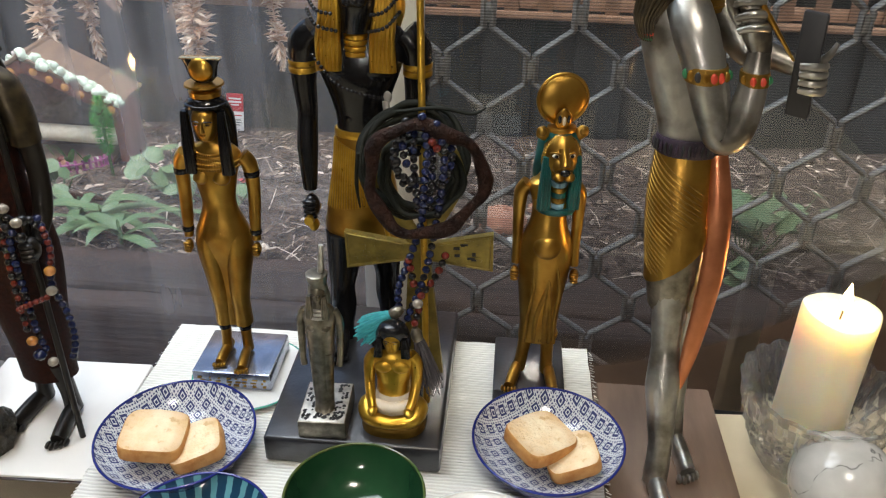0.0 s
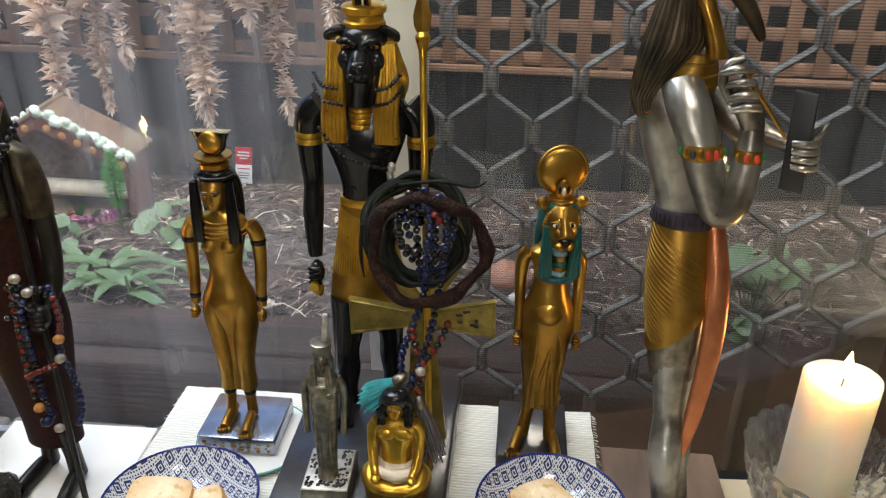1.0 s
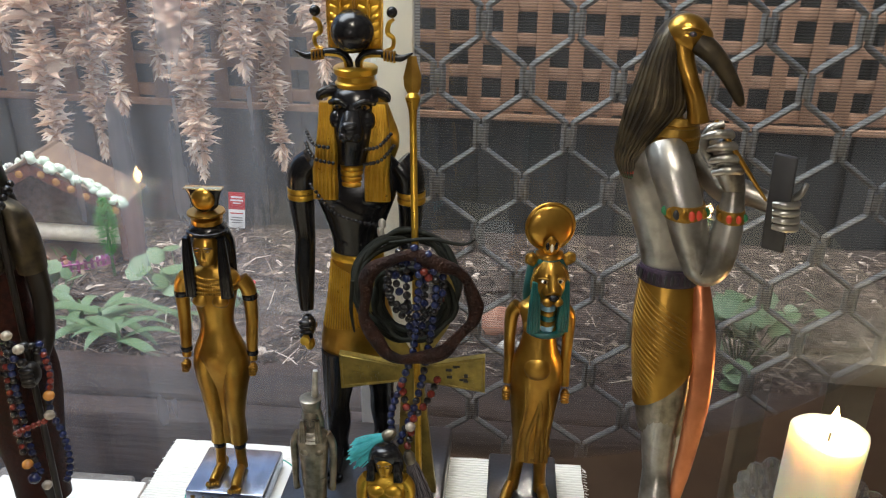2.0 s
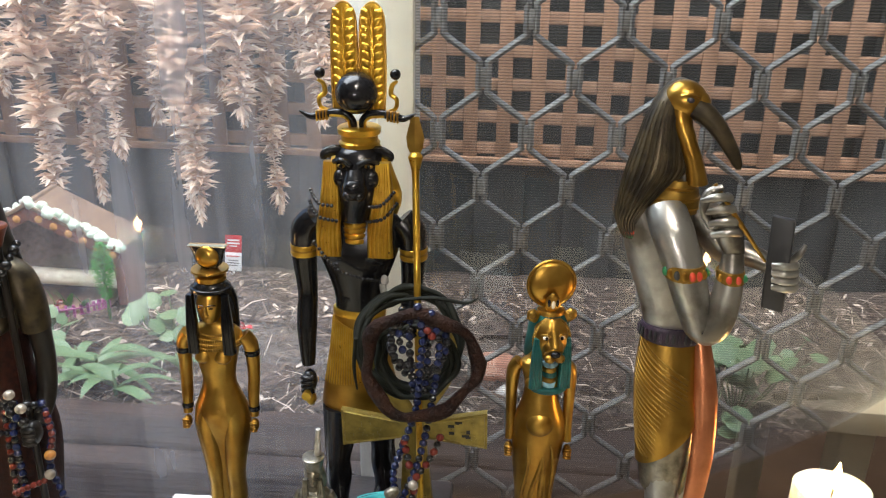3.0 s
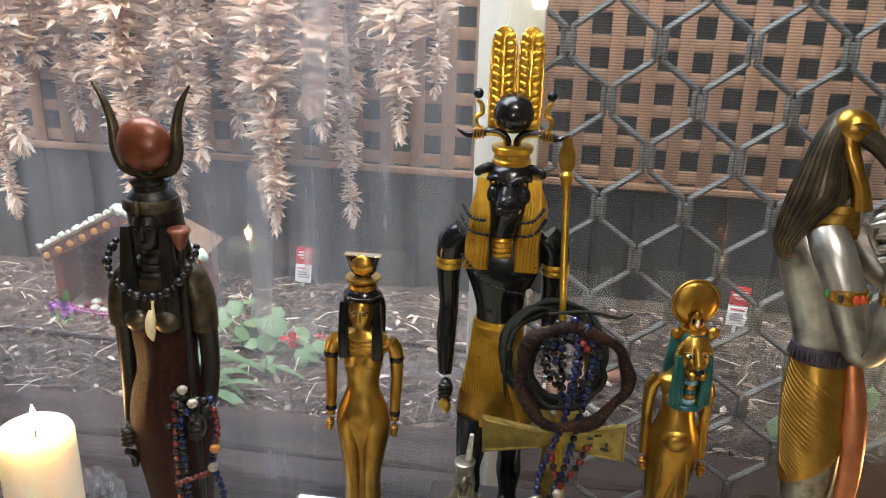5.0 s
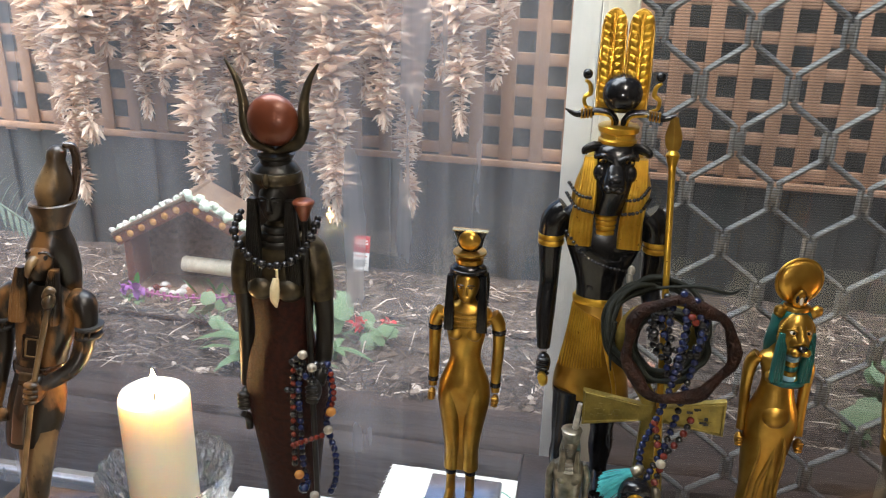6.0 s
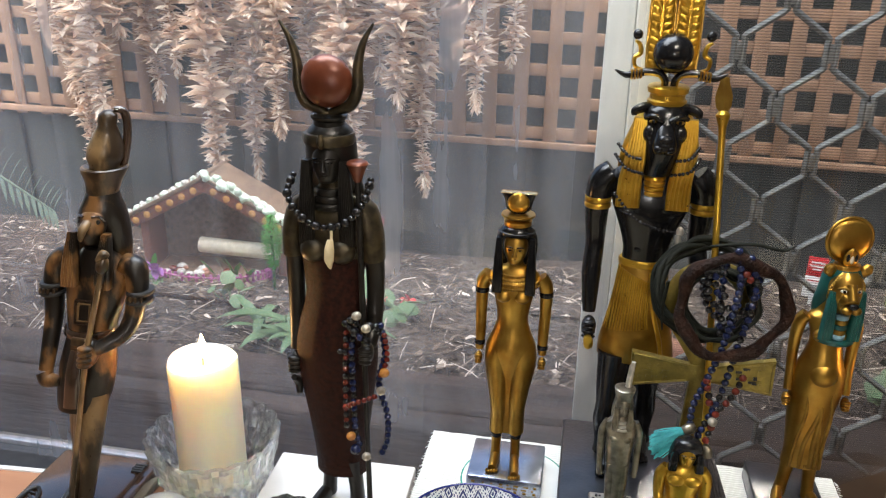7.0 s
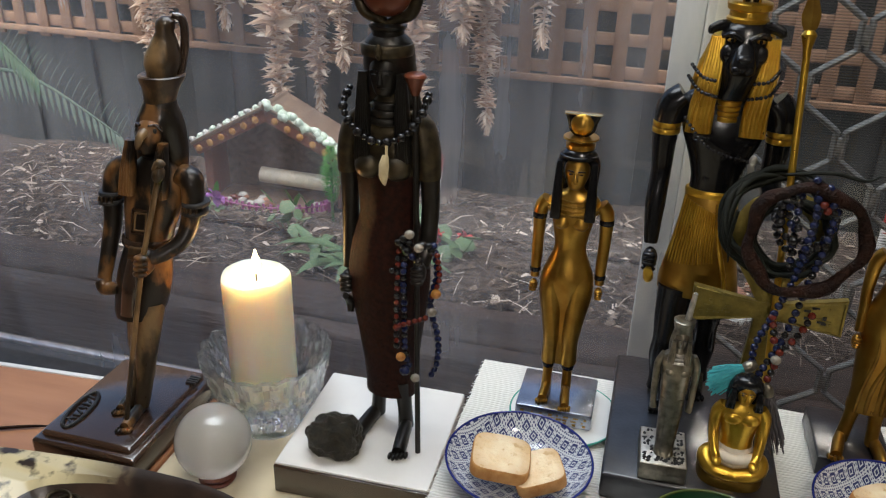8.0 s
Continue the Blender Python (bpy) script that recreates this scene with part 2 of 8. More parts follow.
def make_plate():
    """White glaze printed with rows of dark blue diamonds and dots."""
    m = Mat("blue_printed_glaze", (0.75, 0.75, 0.72), 0.12)
    sp = m.n.new("ShaderNodeSeparateXYZ")
    m.l.new(m.tc.outputs["Object"], sp.inputs["Vector"])

    def math(op, a, b=None):
        n = m.n.new("ShaderNodeMath")
        n.operation = op
        for s, v in zip(n.inputs, (a, b)):
            if v is not None:
                if isinstance(v, (int, float)):
                    s.default_value = v
                else:
                    m.l.new(v, s)
        return n.outputs["Value"]

    step = 0.0098
    u = math("DIVIDE", math("ADD", sp.outputs["X"], sp.outputs["Y"]), step * 1.414)
    v = math("DIVIDE", math("SUBTRACT", sp.outputs["X"], sp.outputs["Y"]), step * 1.414)
    fu = math("SUBTRACT", math("FRACT", math("ADD", u, 100)), 0.5)
    fv = math("SUBTRACT", math("FRACT", math("ADD", v, 100)), 0.5)
    box = math("MAXIMUM", math("ABSOLUTE", fu), math("ABSOLUTE", fv))
    ring = math("MULTIPLY", math("GREATER_THAN", box, 0.17), math("LESS_THAN", box, 0.31))
    dot = math("LESS_THAN", box, 0.10)
    # small dots on the lines between the diamonds
    gu = math("SUBTRACT", math("FRACT", math("ADD", math("MULTIPLY", u, 4), 100)), 0.5)
    gv = math("SUBTRACT", math("FRACT", math("ADD", math("MULTIPLY", v, 4), 100)), 0.5)
    rr = math("ADD", math("MULTIPLY", gu, gu), math("MULTIPLY", gv, gv))
    small = math("MULTIPLY", math("LESS_THAN", rr, 0.11), math("GREATER_THAN", box, 0.375))
    ink = math("MINIMUM", math("ADD", math("ADD", ring, dot), small), 1.0)
    worn = math("MULTIPLY", ink, 0.94)
    m.color(m.mix(worn, (0.62, 0.65, 0.68), (0.010, 0.020, 0.12)))
    return m.m


def make_teal_plate():
    """Turquoise glaze with dark radial leaf strokes."""
    m = Mat("turquoise_printed_glaze", (0.1, 0.3, 0.35), 0.12)
    g = m.n.new("ShaderNodeTexGradient")
    g.gradient_type = "RADIAL"
    m.l.new(m.tc.outputs["Object"], g.inputs["Vector"])
    w = m.n.new("ShaderNodeMath")
    w.operation = "MULTIPLY"
    w.inputs[1].default_value = 26 * 2 * math.pi
    m.l.new(g.outputs["Fac"], w.inputs[0])
    s = m.n.new("ShaderNodeMath")
    s.operation = "SINE"
    m.l.new(w.outputs["Value"], s.inputs[0])
    n = m.noise(220, 2)
    mx = m.n.new("ShaderNodeMath")
    mx.operation = "ADD"
    m.l.new(s.outputs["Value"], mx.inputs[0])
    m.l.new(n, mx.inputs[1])
    m.color(m.ramp(mx.outputs["Value"], [(0.10, (0.10, 0.27, 0.31)), (0.32, (0.012, 0.045, 0.085))]))
    return m.m


def make_wax():
    m = Mat("ivory_wax", (0.83, 0.74, 0.56), 0.45)
    m.b.inputs["Subsurface Weight"].default_value = 1.0
    m.b.inputs["Subsurface Radius"].default_value = (0.05, 0.032, 0.018)
    m.b.inputs["Subsurface Scale"].default_value = 1.0
    m.bump(m.noise(40, 3), 0.15, 0.001)
    return m.m


def make_emit(name, color, strength):
    m = bpy.data.materials.new(name)
    m.use_nodes = True
    b = m.node_tree.nodes["Principled BSDF"]
    b.inputs["Base Color"].default_value = (*color, 1)
    b.inputs["Emission Color"].default_value = (*color, 1)
    b.inputs["Emission Strength"].default_value = strength
    return m


def make_toast():
    m = Mat("dry_toast", (0.7, 0.5, 0.25), 0.85)
    a, b = m.noise(60, 5), m.noise(420, 4)
    c = m.ramp(a, [(0.3, (0.80, 0.58, 0.32)), (0.7, (0.92, 0.80, 0.58))])
    c = m.mix(m.ramp(m.noise(130, 4), [(0.30, (1, 1, 1)), (0.40, (0, 0, 0))]), c, (0.66, 0.44, 0.22))
    # browner towards the crust
    ln = m.n.new("ShaderNodeVectorMath")
    ln.operation = "LENGTH"
    m.l.new(m.tc.outputs["Object"], ln.inputs[0])
    edge = m.n.new("ShaderNodeMapRange")
    edge.inputs["From Min"].default_value, edge.inputs["From Max"].default_value = 0.019, 0.034
    edge.inputs["To Max"].default_value = 0.75
    m.l.new(ln.outputs["Value"], edge.inputs["Value"])
    m.color(m.mix(edge.outputs["Result"], c, (0.56, 0.29, 0.09)))
    m.bump(b, 0.9, 0.002)
    return m.m


def make_cloth():
    m = Mat("white_ribbed_linen", (0.75, 0.74, 0.70), 0.9)
    w = m.n.new("ShaderNodeTexWave")
    w.bands_direction = "Y"
    w.inputs["Scale"].default_value, w.inputs["Distortion"].default_value, w.inputs["Detail"].default_value = 90, 1.5, 2
    m.l.new(m.tc.outputs["Object"], w.inputs["Vector"])
    m.color(m.mix(w.outputs["Fac"], (0.66, 0.64, 0.60), (0.78, 0.77, 0.73)))
    m.bump(w.outputs["Fac"], 0.7, 0.0012)
    return m.m


def make_stone(name, pale, vein):
    m = Mat(name, pale, 0.12)
    a, b = m.noise(30, 6), m.noise(11, 4, (1, 1.4, 0.7))
    c = m.ramp(a, [(0.35, tuple(v * 0.75 for v in pale)), (0.65, pale)])
    m.color(m.mix(m.ramp(b, [(0.494, (0, 0, 0)), (0.5, (0.8, 0.8, 0.8)), (0.506, (0, 0, 0))]), c, m.mix(m.ramp(m.noise(60, 3), [(0.45, (0, 0, 0)), (0.55, (1, 1, 1))]), c, vein)))
    return m.m


LATTICE, SOIL, STRAW, DRIED = make_lattice(), make_soil(), make_straw(), make_dried()
LEAF = make_leaf("green_leaf", (0.050, 0.11, 0.042), (0.115, 0.18, 0.085))
LEAF_DARK = make_leaf("dark_leaf", (0.02, 0.07, 0.02), (0.05, 0.12, 0.04))
LEAF_PALE = make_leaf("pale_jade_leaf", (0.38, 0.52, 0.38), (0.62, 0.68, 0.58))
BOTTLE = make_leaf("vivid_green_moss", (0.02, 0.20, 0.015), (0.05, 0.32, 0.03))
FROND = make_leaf("grey_palm_leaf", (0.045, 0.085, 0.05), (0.09, 0.135, 0.09))
PANE_LEFT = make_pane("dusty_hazy_glass", 0.21, (0.95, 0.97, 0.96))
PANE_RIGHT = make_pane("security_door_glass", 0.035, (0.9, 0.92, 0.9))
SCREEN = make_screen()
CRYSTAL = make_crystal()
PLATE, TEAL_PLATE, WAX, TOAST, CLOTH = make_plate(), make_teal_plate(), make_wax(), make_toast(), make_cloth()
BLUE_RIM = simple("cobalt_rim_glaze", (0.012, 0.02, 0.15), (0.02, 0.03, 0.19), 60, (0.1, 0.2), 0.0, 0.05)
GREEN_GLAZE = simple("deep_green_glaze", (0.008, 0.034, 0.014), (0.014, 0.05, 0.02), 30, (0.06, 0.14), 0.0, 0.05)
OLIVE_RIM = simple("olive_rim_glaze", (0.05, 0.09, 0.025), (0.09, 0.10, 0.03), 60, (0.1, 0.2), 0.0, 0.05)
WHITE_GLAZE = simple("white_glaze", (0.76, 0.76, 0.73), (0.70, 0.71, 0.69), 30, (0.1, 0.18), 0.0, 0.05)
CRUST = simple("toast_crust", (0.46, 0.19, 0.045), (0.60, 0.31, 0.10), 90, (0.7, 0.9), 0.0, 0.7, 0.001)
MOON = make_stone("rainbow_moonstone", (0.62, 0.61, 0.57), (0.02, 0.02, 0.02))
QUARTZ = Mat("milky_quartz", (0.92, 0.91, 0.90), 0.34, 0.0, Transmission_Weight=0.88, Coat_Weight=1.0).m
FLAME = make_emit("candle_flame", (1.0, 0.62, 0.24), 32)
WICK = simple("burnt_wick", (0.02, 0.015, 0.012), (0.04, 0.03, 0.02), 200)
LAPIS = simple("lapis_bead", (0.005, 0.008, 0.030), (0.008, 0.014, 0.060), 300, (0.12, 0.25))
JET = simple("jet_bead", (0.008, 0.008, 0.009), (0.014, 0.013, 0.013), 200, (0.1, 0.22))
CARNELIAN = simple("carnelian_bead", (0.085, 0.009, 0.006), (0.13, 0.018, 0.009), 200, (0.12, 0.25))
PEARL = simple("pearl_bead", (0.42, 0.38, 0.32), (0.30, 0.26, 0.21), 200, (0.12, 0.22), 0.4)
AMBER = simple("amber_bead", (0.42, 0.19, 0.04), (0.30, 0.12, 0.03), 200, (0.12, 0.22))
IVORY = simple("ivory_tooth", (0.62, 0.52, 0.33), (0.50, 0.40, 0.22), 120)
LEATHER = simple("dark_green_leather_cord", (0.007, 0.008, 0.006), (0.013, 0.014, 0.010), 120, (0.5, 0.65), 0.0, 0.6, Specular_IOR_Level=0.10)
VINE = simple("twisted_brown_vine", (0.030, 0.012, 0.007), (0.010, 0.005, 0.004), 90, (0.4, 0.55), 0.0, 0.9, 0.003, Specular_IOR_Level=0.12)
BRASS = simple("aged_brass", (0.33, 0.25, 0.06), (0.20, 0.15, 0.04), 90, (0.35, 0.55), 0.8, 0.6, 0.001)
TURQ = simple("turquoise_tassel", (0.05, 0.40, 0.42), (0.03, 0.28, 0.32), 200, (0.6, 0.8))
GREY_THREAD = simple("grey_tassel", (0.09, 0.08, 0.085), (0.05, 0.045, 0.05), 200, (0.5, 0.7))
TAG_RED = simple("red_label_plastic", (0.55, 0.02, 0.03), (0.48, 0.02, 0.025), 40)
TAG_WHITE = simple("white_label_plastic", (0.78, 0.77, 0.75), (0.72, 0.71, 0.70), 40)
FLOWER_RED = simple("red_petals", (0.62, 0.03, 0.035), (0.50, 0.02, 0.03), 90)
FLOWER_PURPLE = simple("purple_petals", (0.26, 0.07, 0.33), (0.36, 0.14, 0.42), 90)
PINK = simple("pink_plastic", (0.36, 0.09, 0.25), (0.28, 0.06, 0.19), 90)
RED_BRICK = simple("toy_red_brickwork", (0.24, 0.075, 0.05), (0.15, 0.06, 0.045), 110, (0.7, 0.9), 0.0, 0.8, 0.003)
PEBBLE = simple("pale_pebble", (0.52, 0.50, 0.46), (0.36, 0.34, 0.31), 60)
TERRACOTTA = simple("terracotta_stone", (0.36, 0.17, 0.11), (0.27, 0.12, 0.08), 40, (0.7, 0.9))

# ---------------------------------------------------------------- mesh helpers


def ring(bm, c, rx, ry, seg, turn=0.0, square=2.0):
    """A flat ring of vertices, an ellipse or rounded rectangle."""
    out = []
    for k in range(seg):
        a = 2 * math.pi * k / seg
        ca, sa = math.cos(a), math.sin(a)
        x = rx * math.copysign(abs(ca) ** (2 / square), ca)
        y = ry * math.copysign(abs(sa) ** (2 / square), sa)
        out.append(bm.verts.new((c[0] + x * math.cos(turn) - y * math.sin(turn), c[1] + x * math.sin(turn) + y * math.cos(turn), c[2])))
    return out


def skin(bm, rings, mat=0, cap=True):
    for a, b in zip(rings, rings[1:]):
        n = len(a)
        for k in range(n):
            bm.faces.new((a[k], a[(k + 1) % n], b[(k + 1) % n], b[k])).material_index = mat
    if cap:
        bm.faces.new(rings[0][::-1]).material_index = mat
        bm.faces.new(rings[-1]).material_index = mat


def loft(bm, rows, mat=0, seg=24, square=2.0, fine=3):
    """A body through rows of (x, y, z, rx, ry), smoothed between the rows."""
    pts = [np.array(r, float) for r in rows]
    full = []
    for k in range(len(pts) - 1):
        p0, p1, p2, p3 = pts[max(k - 1, 0)], pts[k], pts[k + 1], pts[min(k + 2, len(pts) - 1)]
        for s in range(fine):
            t = s / fine
            full.append(0.5 * (2 * p1 + (p2 - p0) * t + (2 * p0 - 5 * p1 + 4 * p2 - p3) * t * t + (3 * p1 - p0 - 3 * p2 + p3) * t ** 3))
    full.append(pts[-1])
    skin(bm, [ring(bm, r[:3], max(r[3], 1e-4), max(r[4], 1e-4), seg, 0, square) for r in full], mat)


def curve_points(pts, fine):
    pts = [Vector(p) for p in pts]
    out = []
    for k in range(len(pts) - 1):
        p0, p1, p2, p3 = pts[max(k - 1, 0)], pts[k], pts[k + 1], pts[min(k + 2, len(pts) - 1)]
        for s in range(fine):
            t = s / fine
            out.append(0.5 * (2 * p1 + (p2 - p0) * t + (2 * p0 - 5 * p1 + 4 * p2 - p3) * t * t + (3 * p1 - p0 - 3 * p2 + p3) * t ** 3))
    return out + [pts[-1]]


def tube(bm, pts, radii, mat=0, seg=10, fine=4, flat=1.0, closed=False):
    """A round or flattened rod along a smooth line; radii: one for each point, or one for all."""
    n0 = len(pts)
    line = curve_points(pts, fine) if fine > 1 else [Vector(p) for p in pts]
    rad = radii if isinstance(radii, (list, tuple)) else [radii] * n0
    grid = np.linspace(0, n0 - 1, len(line))
    rad = [float(v) for v in np.interp(grid, range(n0), rad)]
    if closed:
        line, rad = line[:-1], rad[:-1]
    rings, up = [], None
    m = len(line)
    for k, p in enumerate(line):
        a, b = (line[(k - 1) % m], line[(k + 1) % m]) if closed else (line[max(k - 1, 0)], line[min(k + 1, m - 1)])
        d = (b - a).normalized()
        if up is None:
            up = Vector((0, 1, 0)) if abs(d.y) < 0.8 else Vector((1, 0, 0))
        side = d.cross(up).normalized()
        up = side.cross(d).normalized()
        rings.append([bm.verts.new(p + rad[k] * (math.cos(t) * side + flat * math.sin(t) * up)) for t in (2 * math.pi * q / seg for q in range(seg))])
    if closed:
        skin(bm, rings + [rings[0]], mat, False)
    else:
        skin(bm, rings, mat)


def ball(bm, c, r, mat=0, seg=16, rows=10, turn=None):
    """A ball or an ellipsoid; r: one radius or three; turn: a rotation matrix."""
    r = r if isinstance(r, (list, tuple)) else (r, r, r)
    m = Matrix.LocRotScale(c, turn.to_quaternion() if turn else None, r)
    made = bmesh.ops.create_uvsphere(bm, u_segments=seg, v_segments=rows, radius=1, matrix=m)
    for v in made["verts"]:
        for f in v.link_faces:
            f.material_index = mat


def block(bm, c, size, mat=0, bevel=0.0, turn=None):
    """A box with softened edges."""
    m = Matrix.LocRotScale(c, turn.to_quaternion() if turn else None, size)
    made = bmesh.ops.create_cube(bm, size=1, matrix=m)
    faces = {f for v in made["verts"] for f in v.link_faces}
    for f in faces:
        f.material_index = mat
    if bevel:
        edges = list({e for v in made["verts"] for e in v.link_edges})
        bmesh.ops.bevel(bm, geom=edges, offset=bevel, segments=2, affect="EDGES", profile=0.5, material=-1)


def lathe(bm, prof, c=(0, 0, 0), mat=0, seg=40, wave=None, cap=True):
    """A turned body from rows of (radius, height); wave(angle, height, radius) shifts the radius."""
    rings = []
    for r, z in prof:
        row = []
        for k in range(seg):
            a = 2 * math.pi * k / seg
            rr = r + (wave(a, z, r) if wave else 0)
            row.append(bm.verts.new((c[0] + rr * math.cos(a), c[1] + rr * math.sin(a), c[2] + z)))
        rings.append(row)
    skin(bm, rings, mat, cap)


def finish(name, bm, mats, at=None, smooth=45):
    """Turn a bmesh into one mesh object."""
    bmesh.ops.recalc_face_normals(bm, faces=bm.faces[:])
    me = bpy.data.meshes.new(name)
    bm.to_mesh(me)
    bm.free()
    for m in mats if isinstance(mats, (list, tuple)) else [mats]:
        me.materials.append(m)
    if smooth:
        me.polygons.foreach_set("use_smooth", [True] * len(me.polygons))
        me.set_sharp_from_angle(angle=radians(smooth))
    ob = new(name, me)
    if at is not None:
        ob.matrix_world = at if isinstance(at, Matrix) else Matrix.Translation(at)
    return ob


def part(name, bm, mats, parent, label="", at=None, smooth=45):
    """One mesh object under a thing or a part, in the parent's own space."""
    ob = finish(name, bm, mats, at, smooth)
    ob.parent = parent
    if label:
        tagged(ob, label)
    return ob


def thing(name, at, label, category, group="", kind=""):
    """An Empty at the base of a thing made of parts."""
    ob = new(name)
    ob.empty_display_size = 0.02
    ob.matrix_world = at if isinstance(at, Matrix) else Matrix.Translation(at)
    return tagged(ob, label, category, group, kind)

# ---------------------------------------------------------------- the room and the table
TABLE_Z = -0.04


def plain_box(name, lo, hi, mat, label, category, bevel=0.0):
    bm = bmesh.new()
    block(bm, [(a + b) / 2 for a, b in zip(lo, hi)], [b - a for a, b in zip(lo, hi)], 0, bevel)
    return tagged(finish(name, bm, mat), label, category, kind="structure")


plain_box("floor", (-2.4, -2.6, -0.86), (2.0, 0.95, -0.78), FLOOR, "brown timber floor of the dim room", "floor")
plain_box("ceiling", (-2.4, -2.6, 1.62), (2.0, 1.06, 1.7), PLASTER, "plain pale plaster ceiling of the room", "ceiling")
plain_box("wall_south", (-2.4, -2.7, -0.86), (2.0, -2.6, 1.7), PLASTER, "plain pale plaster wall behind the viewer", "wall")
plain_box("wall_west", (-2.5, -2.7, -0.86), (-2.4, 1.06, 1.7), PLASTER, "plain pale plaster side wall of the room", "wall")
plain_box("wall_east", (2.0, -2.7, -0.86), (2.1, 1.06, 1.7), PLASTER, "plain pale plaster side wall of the room", "wall")


def table_thing(name, x0, x1, y0, yb0, yb1, mat, label, category):
    """A table with a thick top whose back edge runs from yb0 to yb1, on four legs."""
    root = thing(name, ((x0 + x1) / 2, y0, -0.78), label, category)
    ox, oy, oz = (x0 + x1) / 2, y0, -0.78
    bm = bmesh.new()
    lows = [bm.verts.new((x - ox, y - oy, TABLE_Z - 0.035 - oz)) for x, y in ((x0, y0), (x1, y0), (x1, yb1), (x0, yb0))]
    tops = [bm.verts.new((v.co.x, v.co.y, TABLE_Z - oz)) for v in lows]
    skin(bm, [lows, tops], 0)
    bmesh.ops.bevel(bm, geom=bm.edges[:], offset=0.003, segments=2, affect="EDGES", profile=0.5)
    part("tabletop", bm, mat, root)
    for x in (x0 + 0.06, x1 - 0.06):
        for y in (y0 + 0.06, min(yb0, yb1) - 0.06):
            bm = bmesh.new()
            h = TABLE_Z - 0.0355 - oz
            block(bm, (x - ox, y - oy, h / 2), (0.05, 0.05, h), 0, 0.004)
            part("leg", bm, mat, root)
    return root


table_thing("altar_table", -0.575, 0.62, 0.12, 0.628, 0.70, CREAM_TOP, "cream laminate table set against the glass door", "table")
table_thing("side_table", -1.25, -0.579, 0.10, 0.565, 0.612, WOOD_ORANGE, "varnished orange wooden side table beside the altar", "table")
bm = bmesh.new()
tube(bm, [(-1.25, 0.567, 0), (-0.579, 0.6145, 0)], 0.004, 0, 8, 1)
edge = tagged(finish("edge_trim", bm, TAG_WHITE, (0, 0.002, TABLE_Z - 0.004)), "thin white edging strip along the wooden table", "trim", kind="structure")

# ---------------------------------------------------------------- glass door with its grille
door = thing("window_1", (0, 1.0, -0.30), "sliding glass door with a diamond security grille", "glass door", kind="structure")
DZ = 0.30


def door_bar(name, lo, hi, mat, label="", bevel=0.002):
    bm = bmesh.new()
    block(bm, [(lo[0] + hi[0]) / 2, (lo[1] + hi[1]) / 2 - 1.0, (lo[2] + hi[2]) / 2 + DZ], [b - a for a, b in zip(lo, hi)], 0, bevel)
    return part(name, bm, mat, door, label)


PALE_POST = simple("pale_grey_powder_coat", (0.66, 0.65, 0.60), (0.60, 0.59, 0.54), 25, (0.35, 0.5), 0.0, 0.1)
GRILLE_Y, GLASS_Y = 0.925, 0.850
door_bar("frame_post", (-0.153, 0.925, -0.30), (-0.1215, 0.975, 1.62), PALE_POST, "paler grey edge of the cream door post")
door_bar("frame_post", (-0.121, 0.912, -0.30), (-0.0805, 0.975, 1.62), WHITE_METAL, "cream powder-coated aluminium door post")
door_bar("frame_post", (-2.398, 0.905, -0.30), (-2.33, 0.975, 1.62), WHITE_METAL)
door_bar("frame_post", (1.93, 0.905, -0.30), (1.998, 0.975, 1.62), WHITE_METAL)
door_bar("bottom_rail", (-0.080, 0.908, -0.262), (1.929, 0.942, -0.2105), DARK_METAL, "dark bottom rail of the grille")
door_bar("bottom_track", (-2.4, 0.800, -0.29), (2.0, 0.868, -0.226), DARK_METAL, "dark metal track at the foot of the door")
door_bar("track_rail", (-2.4, 0.869, -0.29), (2.0, 0.881, -0.221), PALE_METAL, "bare aluminium rail behind the track")
door_bar("plinth", (-2.4, 0.80, -0.86), (2.0, 0.88, -0.2905), PLASTER, "", 0.0)

PITCH, ROW, NX, NZ = 0.0968, 0.0609, -0.0555, 0.4595
HALF = 0.0052
for c in range(-1, 41):
    bm = bmesh.new()
    pts = []
    for j in range(-20, 13):
        at_left = (j - c) % 2 == 0
        x = NX + (c if at_left else c + 1) * PITCH / 2 + (HALF if at_left else -HALF)
        turn = 1 if at_left else -1
        z = NZ - j * ROW
        pts += [(x + turn * 0.0022, z + 0.0185), (x, z + 0.0125), (x, z - 0.0125), (x + turn * 0.0022, z - 0.0185)]
    pts = [(x, GRILLE_Y - 1.0, z + DZ) for x, z in pts if -0.211 < z < 1.615]
    if pts[0][0] < 1.92:
        tube(bm, pts, 0.0036, 0, 8, 2, 1.3)
        part("grille_bar", bm, GREY_METAL, door)
# clamps where the bars meet
bm = bmesh.new()
for j in range(-4, 12):
    for c in range(0, 18):
        if (j - c) % 2 == 0 and NZ - j * ROW > -0.20:
            block(bm, (NX + c * PITCH / 2, GRILLE_Y - 1.0, NZ - j * ROW + DZ), (0.0062, 0.0085, 0.0200), 0, 0.0008)
part("grille_clamp", bm, GREY_METAL, door, "small grey clamps where the grille bars meet")


def pane(name, x0, x1, y, mat, label, lowz=-0.151):
    bm = bmesh.new()
    bm.faces.new([bm.verts.new(p) for p in ((x0, y - 1, lowz + DZ), (x1, y - 1, lowz + DZ), (x1, y - 1, 1.62 + DZ), (x0, y - 1, 1.62 + DZ))])
    ob = part(name, bm, mat, door, label, smooth=0)
    ob.visible_shadow = False
    return ob


